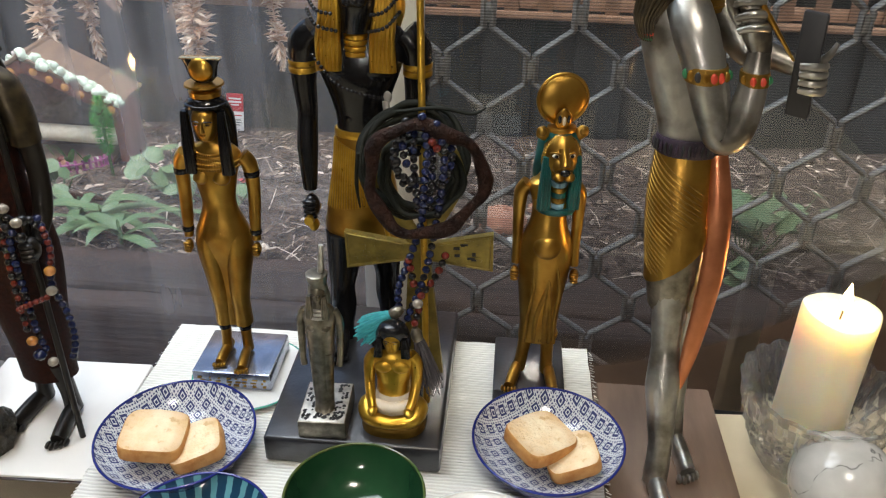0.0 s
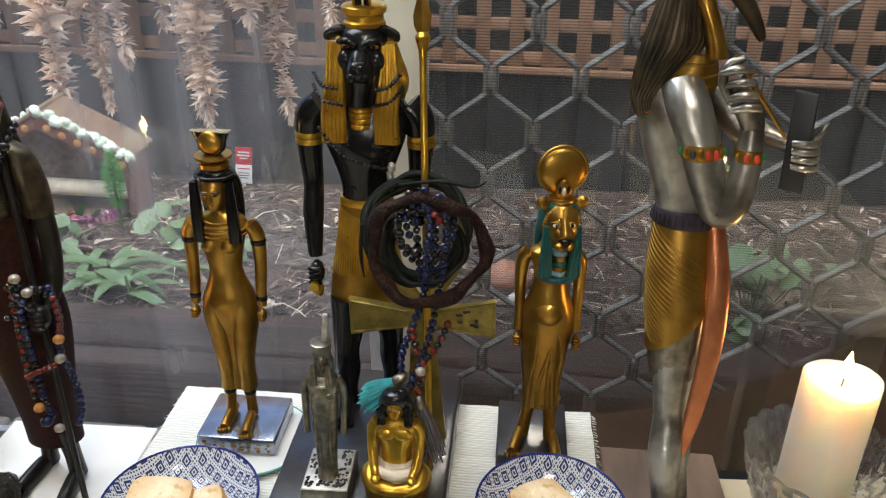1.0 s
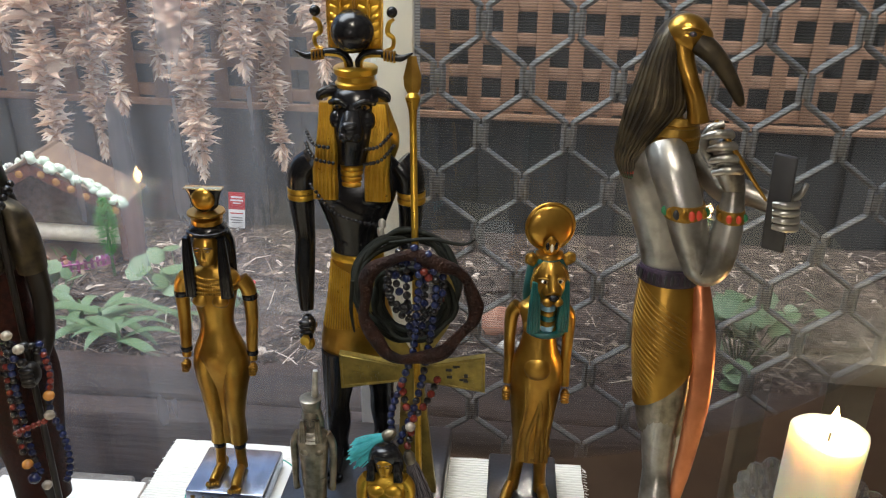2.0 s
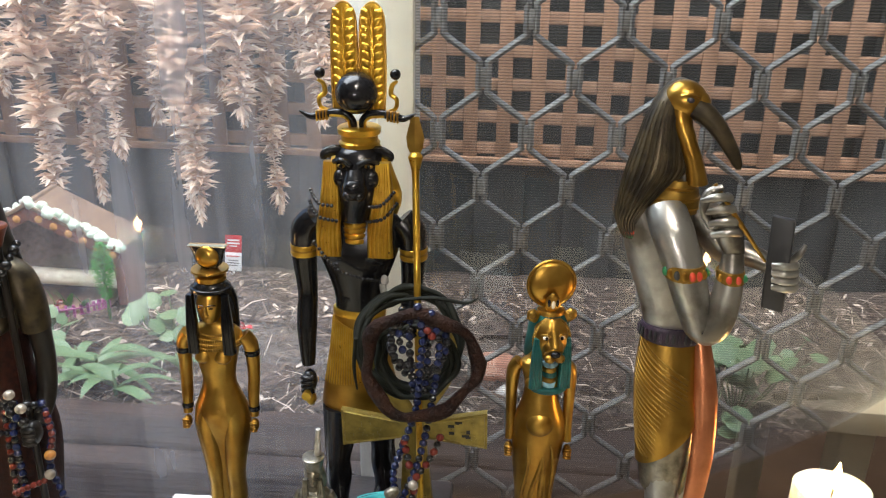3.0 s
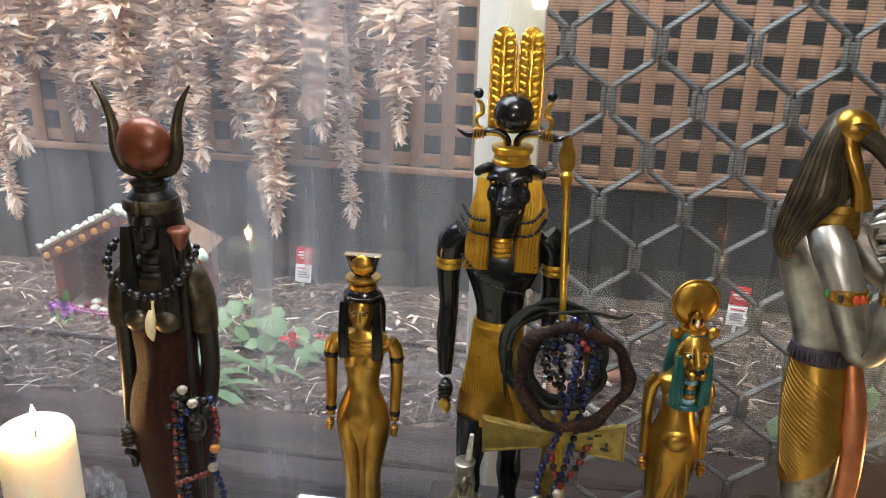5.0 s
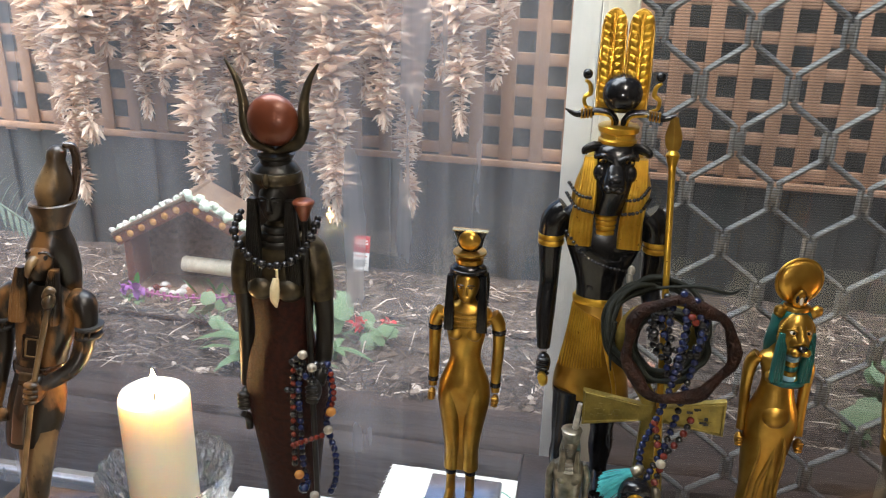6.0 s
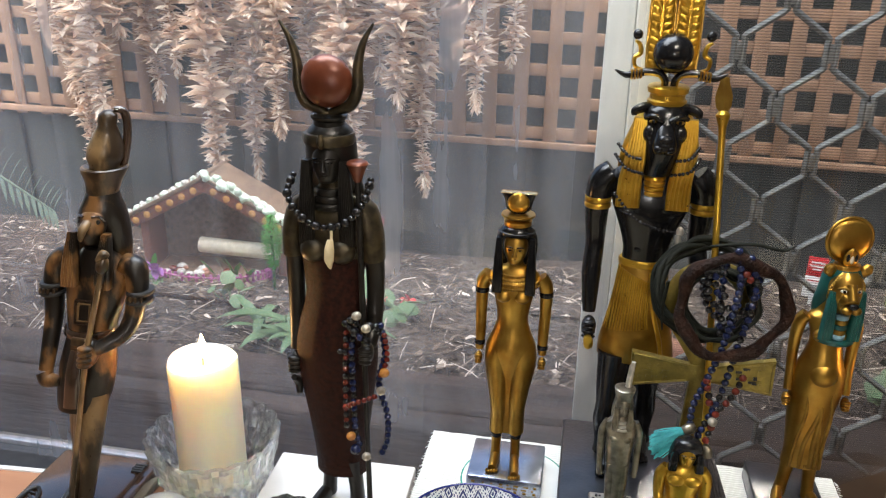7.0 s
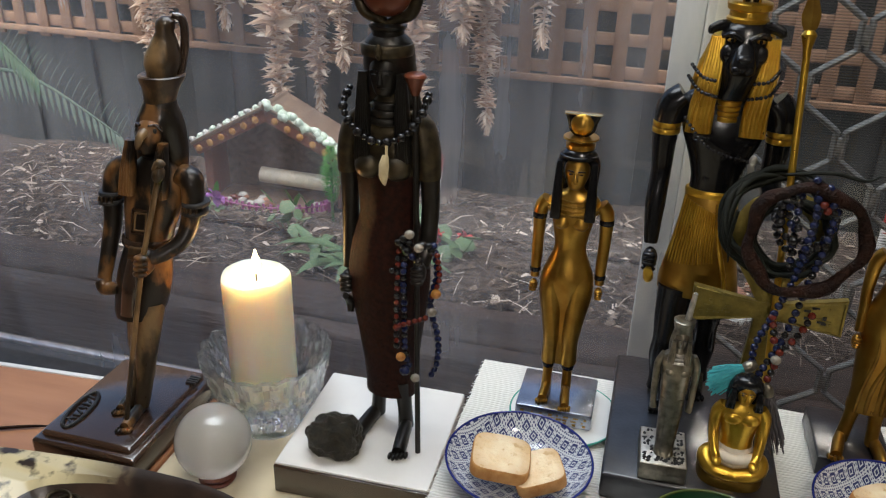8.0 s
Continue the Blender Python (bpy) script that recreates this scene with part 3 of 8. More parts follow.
# one glass in two halves; the left film's pale colour also carries milky haze
pane("glass_pane", -2.39, -0.115, GLASS_Y, PANE_LEFT, "dusty streaked window glass with painted milky haze and faint reflections", -0.2262)
pane("glass_pane", -0.1145, 1.99, GLASS_Y, PANE_RIGHT, "clear sliding door glass in front of the grille", -0.2262)
pane("insect_screen", -0.080, 1.93, 0.9165, SCREEN, "fine grey insect mesh in front of the grille", -0.2105)

# ---------------------------------------------------------------- garden: ledge, sleeper, soil, fence
ledge = thing("ledge", (0, 0.96, -0.37), "row of pale grey bricks outside the door", "brick ledge", kind="structure")
rnd = random.Random(4)
for k in range(20):
    bm = bmesh.new()
    block(bm, (-2.26 + k * 0.23 + rnd.uniform(-0.003, 0.003), -0.006, 0.020), (0.222, 0.140, 0.044 + rnd.uniform(-0.003, 0.003)), 0, 0.006)
    part("brick", bm, BRICK, ledge)


def garden_z(x, y):
    return -0.228 - max(0.0, y - 1.2) * 0.213 + 0.018 * noise.noise((x * 3, y * 3, 0)) + 0.007 * noise.noise((x * 14, y * 14, 3))


bm = bmesh.new()
xs = np.concatenate([np.linspace(-60, -4, 8), np.linspace(-3.6, 3.2, 150), np.linspace(4, 60, 8)])
ys = np.concatenate([np.linspace(1.19, 2.5, 46), np.linspace(2.7, 60, 8)])
grid = [[bm.verts.new((x, y, garden_z(x, min(y, 2.6)))) for x in xs] for y in ys]
for r0, r1 in zip(grid, grid[1:]):
    for k in range(len(xs) - 1):
        bm.faces.new((r0[k], r0[k + 1], r1[k + 1], r1[k]))
tagged(finish("ground", bm, SOIL, smooth=180), "brown garden soil strewn with mulch and straw", "soil", kind="structure")

def sleeper(name, y0, y1, z0, z1, seed, label):
    """A rough timber laid along the bed, with worn, uneven edges."""
    bm = bmesh.new()
    rows = []
    for x in np.linspace(-2.6, 2.4, 160):
        j = lambda s: 0.004 * noise.noise((x * 9, s, seed)) + 0.002 * noise.noise((x * 40, s, seed))
        rows.append([bm.verts.new(q) for q in ((x, y0 + j(1), z0), (x, y0 + j(2), z1 - 0.012 + j(3)), (x, y0 + 0.010 + j(4), z1 + j(5)),
                                               (x, (y0 + y1) / 2, z1 + 0.002 + j(9)), (x, y1 - 0.006, z1 + j(7)), (x, y1, z1 - 0.005 + j(8)), (x, y1, z0))])
    skin(bm, rows, 0)
    return tagged(finish(name, bm, SLEEPER, smooth=50), label, "garden edging", kind="structure")


sleeper("sleeper_edging", 1.030, 1.086, -0.40, -0.2205, 1.7, "weathered brown timber sleeper edging the garden bed")
sleeper("sleeper_edging", 1.088, 1.200, -0.40, -0.2145, 5.1, "rough grey-brown timber behind the front sleeper")

FENCE_Y, LAT_BOTTOM = 2.44, -0.088
fence = thing("fence", (0, FENCE_Y, -0.55), "dark paling fence topped with orange timber lattice", "fence", kind="structure")
for k in range(46):
    bm = bmesh.new()
    x = -3.4 + k * 0.142
    block(bm, (x, 0.055 + 0.018 * (k % 2), 0.70), (0.156, 0.016, 1.5), 0, 0.003)
    part("paling", bm, CHARCOAL, fence)
LAT = 0.0975
v_me = None
for k in range(66):
    x = -3.4 + k * LAT
    if v_me is None:
        bm = bmesh.new()
        block(bm, (0, 0, 0), (0.042, 0.009, 1.05), 0, 0.0015)
        ob = part("lattice_slat", bm, LATTICE, fence)
        v_me = ob.data
    else:
        ob = new("lattice_slat", v_me)
        ob.parent = fence
    ob.matrix_basis = pose(x, 0, LAT_BOTTOM + 0.55 + 0.525, 0, 0.3 * math.sin(k * 7.1), 0)
h_me = None
for k in range(11):
    if h_me is None:
        bm = bmesh.new()
        block(bm, (0, 0.0045, 0), (6.6, 0.018, 0.036), 0, 0.0015)
        ob = part("lattice_slat", bm, LATTICE, fence)
        h_me = ob.data
    else:
        ob = new("lattice_slat", h_me)
        ob.parent = fence
    ob.matrix_basis = pose(-0.1, 0.0105, LAT_BOTTOM + 0.55 + 0.03 + k * LAT, 0, 0.2 * math.sin(k * 3.3) + 0.7, 0)
bm = bmesh.new()
block(bm, (-0.1, -0.006, LAT_BOTTOM + 0.55 - 0.004), (6.6, 0.018, 0.02), 0, 0.002, pose(0, 0, 0, 0, 0.7, 0).to_3x3())
part("lattice_rail", bm, LATTICE, fence, "thin timber rail under the lattice")

# ---------------------------------------------------------------- room lamp
lamp = thing("ceiling_lamp", (0.15, -0.45, 1.62), "ceiling lamp with four lit bare bulbs in the room", "lamp")
bm = bmesh.new()
lathe(bm, [(0.10, 0), (0.10, -0.02), (0.085, -0.03), (0.001, -0.032)], seg=32)
part("mount", bm, WHITE_METAL, lamp)
BULB = make_emit("lit_bulb", (1.0, 0.93, 0.84), 125)
for k in range(4):
    bm = bmesh.new()
    a = k * math.pi / 2 + 0.4
    ball(bm, (0.14 * math.cos(a), 0.14 * math.sin(a), -0.09), 0.03)
    part("bulb", bm, BULB, lamp)
    bm = bmesh.new()
    tube(bm, [(0.05 * math.cos(a), 0.05 * math.sin(a), -0.02), (0.12 * math.cos(a), 0.12 * math.sin(a), -0.035), (0.14 * math.cos(a), 0.14 * math.sin(a), -0.065)], 0.008)
    part("arm", bm, WHITE_METAL, lamp)

# lamp added behind the viewer for front light and a glint in the glass
added_front_lamp = thing("added_front_lamp", (-0.116, -0.58, -0.78), "added lamp with a lit globe behind the viewer, for front light", "lamp")
bm = bmesh.new()
lathe(bm, [(0.13, 0), (0.13, 0.012), (0.02, 0.02), (0.010, 0.03), (0.010, 1.198)], seg=28)
part("pole", bm, DARK_METAL, added_front_lamp)
bm = bmesh.new()
ball(bm, (0, 0, 1.215), 0.016, 0, 28, 18)
part("globe", bm, make_emit("lit_globe", (1.0, 0.94, 0.87), 330), added_front_lamp, "lit globe of the added front lamp")

# ---------------------------------------------------------------- boards, block and cloth under the figures
bm = bmesh.new()
block(bm, (0, 0, 0), (0.146, 0.150, 0.032), 0, 0.002)
tagged(finish("white_block", bm, WHITE_TOP, pose(-0.3835, 0.5775, -0.024, 0, 0, 1.5)), "glossy white block with a dark front edge on the table", "block")
bm = bmesh.new()
block(bm, (0, 0, 0), (0.1455, 0.003, 0.030), 0, 0.0006)
tagged(finish("edge_band", bm, WOOD_DARK, pose(-0.3812, 0.5008, -0.0245, 0, 0, 1.5)), "dark brown band along the front of the white block", "trim", kind="structure")

bm = bmesh.new()
block(bm, (-0.0975, 0.535, -0.0215), (0.408, 0.35, 0.036), 0, 0.003)
tagged(finish("cloth_board", bm, WOOD_ORANGE), "low wooden board under the white cloth", "board")
# cloth: a thin ribbed sheet with a fringed, slightly wavy edge
bm = bmesh.new()
xs, ys = np.linspace(-0.305, 0.113, 60), np.linspace(0.345, 0.713, 50)
up = [[bm.verts.new((x + 0.0012 * noise.noise((x * 60, y * 60, 0)) + (0.010 * (0.713 - y) - 0.002 if k > 50 else 0.0), y + 0.0015 * noise.noise((x * 80, 3, y * 30)), -0.0008 + 0.0006 * noise.noise((x * 25, y * 25, 2)))) for k, x in enumerate(xs)] for y in ys]
dn = [[bm.verts.new((v.co.x, v.co.y, -0.0028)) for v in r] for r in up]
for g0, flip in ((up, False), (dn, True)):
    for r0, r1 in zip(g0, g0[1:]):
        for k in range(len(r0) - 1):
            q = (r0[k], r0[k + 1], r1[k + 1], r1[k])
            bm.faces.new(q[::-1] if flip else q)
rim_u = up[0] + [r[-1] for r in up[1:]] + up[-1][-2::-1] + [r[0] for r in up[-2:0:-1]]
rim_d = dn[0] + [r[-1] for r in dn[1:]] + dn[-1][-2::-1] + [r[0] for r in dn[-2:0:-1]]
for k in range(len(rim_u)):
    bm.faces.new((rim_u[k], rim_d[k], rim_d[(k + 1) % len(rim_d)], rim_u[(k + 1) % len(rim_u)]))
cloth = tagged(finish("altar_cloth", bm, CLOTH), "white ribbed linen cloth with fringed ends on the board", "cloth")
bm = bmesh.new()
rnd = random.Random(3)
for side, x0, d in (("l", -0.304, -1), ("r", 0.112, 1)):
    for k in range(90):
        y = 0.35 + 0.363 * k / 90
        xx = x0 + (0.010 * (0.713 - y) if d > 0 else 0)
        tube(bm, [(xx, y, -0.0012), (xx + d * rnd.uniform(0.002, 0.005), y + rnd.uniform(-0.002, 0.002), -0.0022 - rnd.uniform(0, 0.002))], 0.0005, 0, 4, 1)
fr = part("fringe", bm, CLOTH, cloth, "short loose white threads")
tagged(fr, kind="stuff")

# ---------------------------------------------------------------- statues, each one mesh


def foot(bm, x, y, z, mat, s=1.0, yaw=0.0):
    """A bare foot pointing towards the viewer; s: size; (x, y, z) is the heel's ankle on the ground."""
    t = pose(x, y, z, 0, 0, yaw)
    pts = [t @ Vector(p) for p in ((0, 0.006 * s, 0.005 * s), (0, -0.004 * s, 0.006 * s), (0, -0.016 * s, 0.0045 * s), (0, -0.024 * s, 0.003 * s))]
    tube(bm, pts, [0.0042 * s, 0.0058 * s, 0.0060 * s, 0.0056 * s], mat, 12, 4, 0.75)
    for k in range(5):
        p = t @ Vector(((k - 2) * 0.0024 * s, (-0.0275 + 0.0010 * abs(k - 1)) * s, 0.0024 * s))
        ball(bm, p, (0.0014 * s, 0.0030 * s, 0.0020 * s), mat, 8, 6)


def fist(bm, c, mat, s=1.0):
    ball(bm, c, (0.0042 * s, 0.0055 * s, 0.0068 * s), mat, 12, 8)
    for k in range(4):
        ball(bm, (c[0], c[1] - 0.0046 * s, c[2] + (0.0042 - k * 0.0027) * s), (0.0040 * s, 0.0024 * s, 0.0016 * s), mat, 8, 6)


def face(bm, c, r, mat, dark, white=None):
    """A human head with brow, nose, lips, chin and eyes, looking towards the viewer."""
    x, y, z = c
    loft(bm, [(x, y, z - r * 1.35, r * 0.35, r * 0.35), (x, y - r * 0.12, z - r * 1.15, r * 0.55, r * 0.72), (x, y, z - r * 0.5, r * 0.86, r * 0.95), (x, y + r * 0.05, z + r * 0.2, r * 0.98, r * 1.02), (x, y + r * 0.1, z + r * 0.9, r * 0.8, r * 0.85), (x, y + r * 0.1, z + r * 1.25, r * 0.25, r * 0.3)], mat, 20)
    loft(bm, [(x, y - r * 1.02, z - r * 0.42, r * 0.24, r * 0.2), (x, y - r * 0.98, z - r * 0.2, r * 0.17, r * 0.2), (x, y - r * 0.88, z + r * 0.25, r * 0.1, r * 0.15)], mat, 10)
    ball(bm, (x, y - r * 0.86, z - r * 0.68), (r * 0.3, r * 0.12, r * 0.07), mat, 10, 6)
    ball(bm, (x, y - r * 0.82, z - r * 0.82), (r * 0.24, r * 0.12, r * 0.07), mat, 10, 6)
    for s in (-1, 1):
        if white is not None:
            ball(bm, (x + s * r * 0.38, y - r * 0.83, z + r * 0.08), (r * 0.22, r * 0.1, r * 0.1), white, 10, 6)
        ball(bm, (x + s * r * 0.38, y - r * 0.87, z + r * 0.08), (r * 0.2 if white is None else r * 0.1, r * 0.09, r * 0.06 if white is None else r * 0.09), dark, 10, 6)
        tube(bm, [(x + s * r * 0.15, y - r * 0.93, z + r * 0.28), (x + s * r * 0.42, y - r * 0.92, z + r * 0.34), (x + s * r * 0.7, y - r * 0.68, z + r * 0.24)], r * 0.045, dark, 6, 3)


def band(bm, x, y, z, r, h, mat, ry=None, seg=20):
    skin(bm, [ring(bm, (x, y, z + dz), r * k, (ry or r) * k, seg) for dz, k in ((-h, 0.96), (-h * 0.7, 1.0), (h * 0.7, 1.0), (h, 0.96))], mat)


def lappet(bm, x0, z_top, x1, z_low, y, w, th, mat, ribs=0, rib_mat=0):
    """A flat hanging wig lappet, with upright ribs when asked."""
    loft(bm, [(x0, y, z_top, w * 0.55, th * 0.7), ((x0 + x1) / 2, y - 0.001, (z_top + z_low) / 2, w * 0.95, th), (x1, y - 0.0005, z_low, w * 1.1, th)], mat, 16, 3.2)
    for k in range(ribs):
        f = (k + 0.5) / ribs * 2 - 1
        tube(bm, [(x0 + f * w * 0.50, y - th * 0.62, z_top), ((x0 + x1) / 2 + f * w * 0.86, y - 0.001 - th * 0.96, (z_top + z_low) / 2), (x1 + f * w, y - 0.0005 - th * 0.96, z_low + 0.0004)], w / ribs * 0.75, rib_mat, 6, 2, 0.7)


def plinth(bm, x0, x1, y0, y1, z0, z1, mat, bevel=0.0015):
    block(bm, ((x0 + x1) / 2, (y0 + y1) / 2, (z0 + z1) / 2), (x1 - x0, y1 - y0, z1 - z0), mat, bevel)


def carved_row(bm, x0, x1, z0, z1, y, mat, seed, n):
    """Small raised picture-signs along a plinth's front."""
    r = random.Random(seed)
    for k in range(n):
        cx = x0 + (k + 0.5) * (x1 - x0) / n
        w = (x1 - x0) / n * 0.4
        for q in range(3):
            block(bm, (cx + r.uniform(-w, w) * 0.4, y, z0 + (q + 0.5) * (z1 - z0) / 3), (w * r.uniform(0.5, 1.6), 0.0008, (z1 - z0) * r.uniform(0.08, 0.2)), mat)


def isis_statue():
    bm = bmesh.new()
    G, K, B, D, W = 0, 1, 2, 3, 4
    plinth(bm, -0.034, 0.039, -0.040, 0.024, 0.0065, 0.0245, B, 0.002)
    carved_row(bm, -0.030, 0.036, 0.009, 0.020, -0.0403, D, 5, 8)
    carved_row(bm, 0.020, 0.032, 0.0, 0.001, 0.010, D, 6, 2)
    foot(bm, -0.009, -0.006, 0.0245, G, 1.0, -3)
    foot(bm, 0.010, -0.013, 0.0245, G, 1.0, 5)
    for s in (-1, 1):
        loft(bm, [(s * 0.0095, -0.008 + 0.002 * s, 0.028, 0.0050, 0.0056), (s * 0.0095, -0.007, 0.044, 0.0046, 0.0050), (s * 0.009, -0.006, 0.064, 0.0062, 0.0068)], G, 14)
        band(bm, s * 0.0095, -0.007, 0.0540, 0.0056, 0.0022, K)
        # thigh, knee and calf showing through the tight dress
        loft(bm, [(s * 0.0088, -0.006, 0.0585, 0.0082, 0.0090), (s * 0.0086, -0.006, 0.075, 0.0080, 0.0088), (s * 0.0088, -0.007, 0.088, 0.0084, 0.0098), (s * 0.0100, -0.005, 0.110, 0.0106, 0.0118), (s * 0.0118, -0.003, 0.132, 0.0128, 0.0142), (s * 0.0120, -0.002, 0.148, 0.0118, 0.0145), (s * 0.0085, -0.001, 0.160, 0.0095, 0.0120)], G, 22)
    loft(bm, [(0, -0.005, 0.0580, 0.0150, 0.0070), (0, -0.005, 0.085, 0.0150, 0.0072), (0, -0.003, 0.115, 0.0195, 0.0105), (0, -0.002, 0.136, 0.0235, 0.0150), (0, -0.002, 0.150, 0.0240, 0.0168),
              (0, -0.002, 0.162, 0.0195, 0.0145), (0, -0.002, 0.178, 0.0144, 0.0112), (0, -0.002, 0.196, 0.0166, 0.0126), (0, -0.001, 0.213, 0.0205, 0.0125), (0, 0.0, 0.222, 0.0232, 0.0112), (0, 0.001, 0.2285, 0.0180, 0.0088), (0, 0.001, 0.233, 0.0080, 0.0070), (0, 0, 0.242, 0.0064, 0.0064)], G, 32)
    ball(bm, (0, -0.0125, 0.150), (0.0115, 0.0065, 0.0120), G, 18, 12)
    for s in (-1, 1):
        loft(bm, [(s * 0.0083, -0.010, 0.199, 0.004, 0.003), (s * 0.0083, -0.0115, 0.204, 0.0074, 0.0058), (s * 0.008, -0.0105, 0.2105, 0.005, 0.0035)], G, 16)
        tube(bm, [(s * 0.0235, 0.0, 0.2215), (s * 0.0290, 0.001, 0.212), (s * 0.0300, 0.001, 0.187), (s * 0.0295, -0.003, 0.165), (s * 0.0298, -0.006, 0.146)], [0.0066, 0.0066, 0.0054, 0.0050, 0.0038], G, 14, 5)
        band(bm, s * 0.0298, 0.001, 0.2055, 0.0066, 0.0026, K)
        band(bm, s * 0.0296, -0.005, 0.1535, 0.0050, 0.0022, K)
        fist(bm, (s * 0.0300, -0.008, 0.138), G, 0.9)
        lappet(bm, s * 0.0148, 0.262, s * 0.0150, 0.2090, -0.0100, 0.0046, 0.0044, K, 4, K)
    # beaded collar
    for q, (z, rx, ry) in enumerate(((0.2285, 0.0165, 0.0125), (0.2245, 0.0205, 0.0138), (0.2205, 0.0235, 0.0145), (0.2165, 0.0240, 0.0150))):
        for k in range(34):
            a = math.pi + math.pi * (k + 0.5) / 34
            ball(bm, (rx * math.cos(a), ry * math.sin(a) + 0.001, z - 0.004 * abs(math.sin(a))), 0.0013, D if q % 2 else G, 6, 4)
    face(bm, (0, -0.0065, 0.2515), 0.0112, G, K)
    loft(bm, [(0, 0.012, 0.208, 0.016, 0.004), (0, 0.011, 0.225, 0.0175, 0.0070), (0, 0.009, 0.243, 0.0185, 0.0100), (0, 0.005, 0.256, 0.0188, 0.0115), (0, 0.000, 0.267, 0.0160, 0.0135), (0, 0.001, 0.2725, 0.0090, 0.009)], K, 24)
    band(bm, 0, -0.001, 0.2650, 0.0172, 0.0018, K, 0.0145)
    lathe(bm, [(0.0085, 0.270), (0.0125, 0.2715), (0.0128, 0.2755), (0.0105, 0.277), (0.0118, 0.2785), (0.0155, 0.2800), (0.0150, 0.2815), (0.006, 0.282)], (0, 0.001, 0), G, 28)
    # cup of horns holding the disc
    loft(bm, [(0, 0.001, 0.2815, 0.0055, 0.004), (0, 0.001, 0.286, 0.0108, 0.0045), (0, 0.001, 0.294, 0.0128, 0.0045), (0, 0.001, 0.3005, 0.0158, 0.0042)], K, 24)
    ball(bm, (0, -0.0022, 0.2925), (0.0098, 0.0045, 0.0095), G, 20, 12)
    block(bm, (0, 0.001, 0.3012), (0.0320, 0.0085, 0.0011), W, 0.0004)
    return tagged(finish("goddess_statue", bm, [GOLD, BLACK, BLUE_GREY, GOLD_DULL, GOLD_POLISHED], (-0.219, 0.650, 0)),
                  "gold goddess statue with black wig and horned cup crown", "statue")


def ram_statue():
    bm = bmesh.new()
    K, G, D, S, M = 0, 1, 2, 3, 4
    plinth(bm, -0.062, 0.083, -0.158, 0.037, 0.0, 0.0265, S, 0.003)
    # legs, the viewer's left one set forward
    for x, y, k in ((-0.021, -0.018, 1), (0.017, 0.010, -1)):
        loft(bm, [(x, y, 0.030, 0.0100, 0.0105), (x, y + 0.001, 0.042, 0.0088, 0.0092), (x, y + 0.002, 0.065, 0.0122, 0.0125), (x * 0.98, y, 0.085, 0.0112, 0.0112), (x * 0.92, y * 0.8, 0.105, 0.0140, 0.0130), (x * 0.85, y * 0.6, 0.140, 0.0165, 0.0150)], K, 18)
        foot(bm, x, y - 0.001, 0.0265, K, 1.45, 3 * k)
    # pleated kilt with a slanting hem and belt
    loft(bm, [(0.001, -0.004, 0.134, 0.0365, 0.0220), (0.0, -0.004, 0.150, 0.0350, 0.0215), (0, -0.003, 0.180, 0.0290, 0.0195), (0, -0.002, 0.210, 0.0245, 0.0165), (0, -0.001, 0.232, 0.0225, 0.0140)], D, 36)
    for k in range(17):
        f = k / 16
        x0, z0 = -0.0235 + 0.030 * f, 0.228 - 0.012 * f
        a = [(x0, 0, z0), (x0 - 0.004 + 0.004 * f, 0, z0 - 0.03), (x0 - 0.008 + 0.01 * f, 0, z0 - 0.065 + 0.02 * f)]
        line = []
        for x, _, z in a:
            rx = float(np.interp(z, [0.134, 0.15, 0.18, 0.21, 0.232], [0.0365, 0.0350, 0.0290, 0.0245, 0.0225]))
            ry = float(np.interp(z, [0.134, 0.15, 0.18, 0.21, 0.232], [0.0220, 0.0215, 0.0195, 0.0165, 0.0140]))
            x = max(-rx * 0.97, min(rx * 0.97, x))
            line.append((x, -0.003 - ry * math.sqrt(max(0, 1 - (x / rx) ** 2)), z))
        tube(bm, line, 0.0010, G, 6, 3)
    tube(bm, [(0.006, -0.0175, 0.226), (0.010, -0.0215, 0.195), (0.020, -0.0230, 0.160), (0.024, -0.021, 0.137)], [0.002, 0.0022, 0.0024, 0.002], G, 8, 4)
    band(bm, 0, -0.001, 0.2315, 0.0235, 0.0036, G, 0.0150)
    # torso
    loft(bm, [(0, -0.001, 0.230, 0.0212, 0.0132), (0, -0.002, 0.245, 0.0208, 0.0130), (0, -0.002, 0.262, 0.0250, 0.0145), (0, -0.001, 0.285, 0.0335, 0.0175), (0, 0.001, 0.302, 0.0375, 0.0170), (0, 0.002, 0.315, 0.0370, 0.0145), (0, 0.003, 0.325, 0.024, 0.0125), (0, 0.002, 0.337, 0.015, 0.013)], K, 32)
    for s in (-1, 1):
        ball(bm, (s * 0.0145, -0.0105, 0.288), (0.0155, 0.0078, 0.0115), K, 18, 12)
    for k in range(3):
        for s in (-1, 1):
            ball(bm, (s * 0.0058, -0.0122, 0.247 + k * 0.0095), (0.0062, 0.0026, 0.0048), K, 12, 8)
    # arms
    tube(bm, [(-0.036, 0.002, 0.315), (-0.0455, 0.002, 0.304), (-0.0475, 0.003, 0.275), (-0.0465, 0.003, 0.245), (-0.0475, -0.002, 0.215), (-0.0465, -0.008, 0.178)], [0.0118, 0.0128, 0.0108, 0.0088, 0.0092, 0.0060], K, 18, 6)
    fist(bm, (-0.0455, -0.011, 0.163), K, 1.7)
    tube(bm, [(-0.0455, -0.026, 0.155), (-0.0455, 0.006, 0.155)], 0.0042, G, 10, 2)
    ball(bm, (-0.0445, -0.013, 0.146), (0.005, 0.005, 0.007), G, 10, 8)
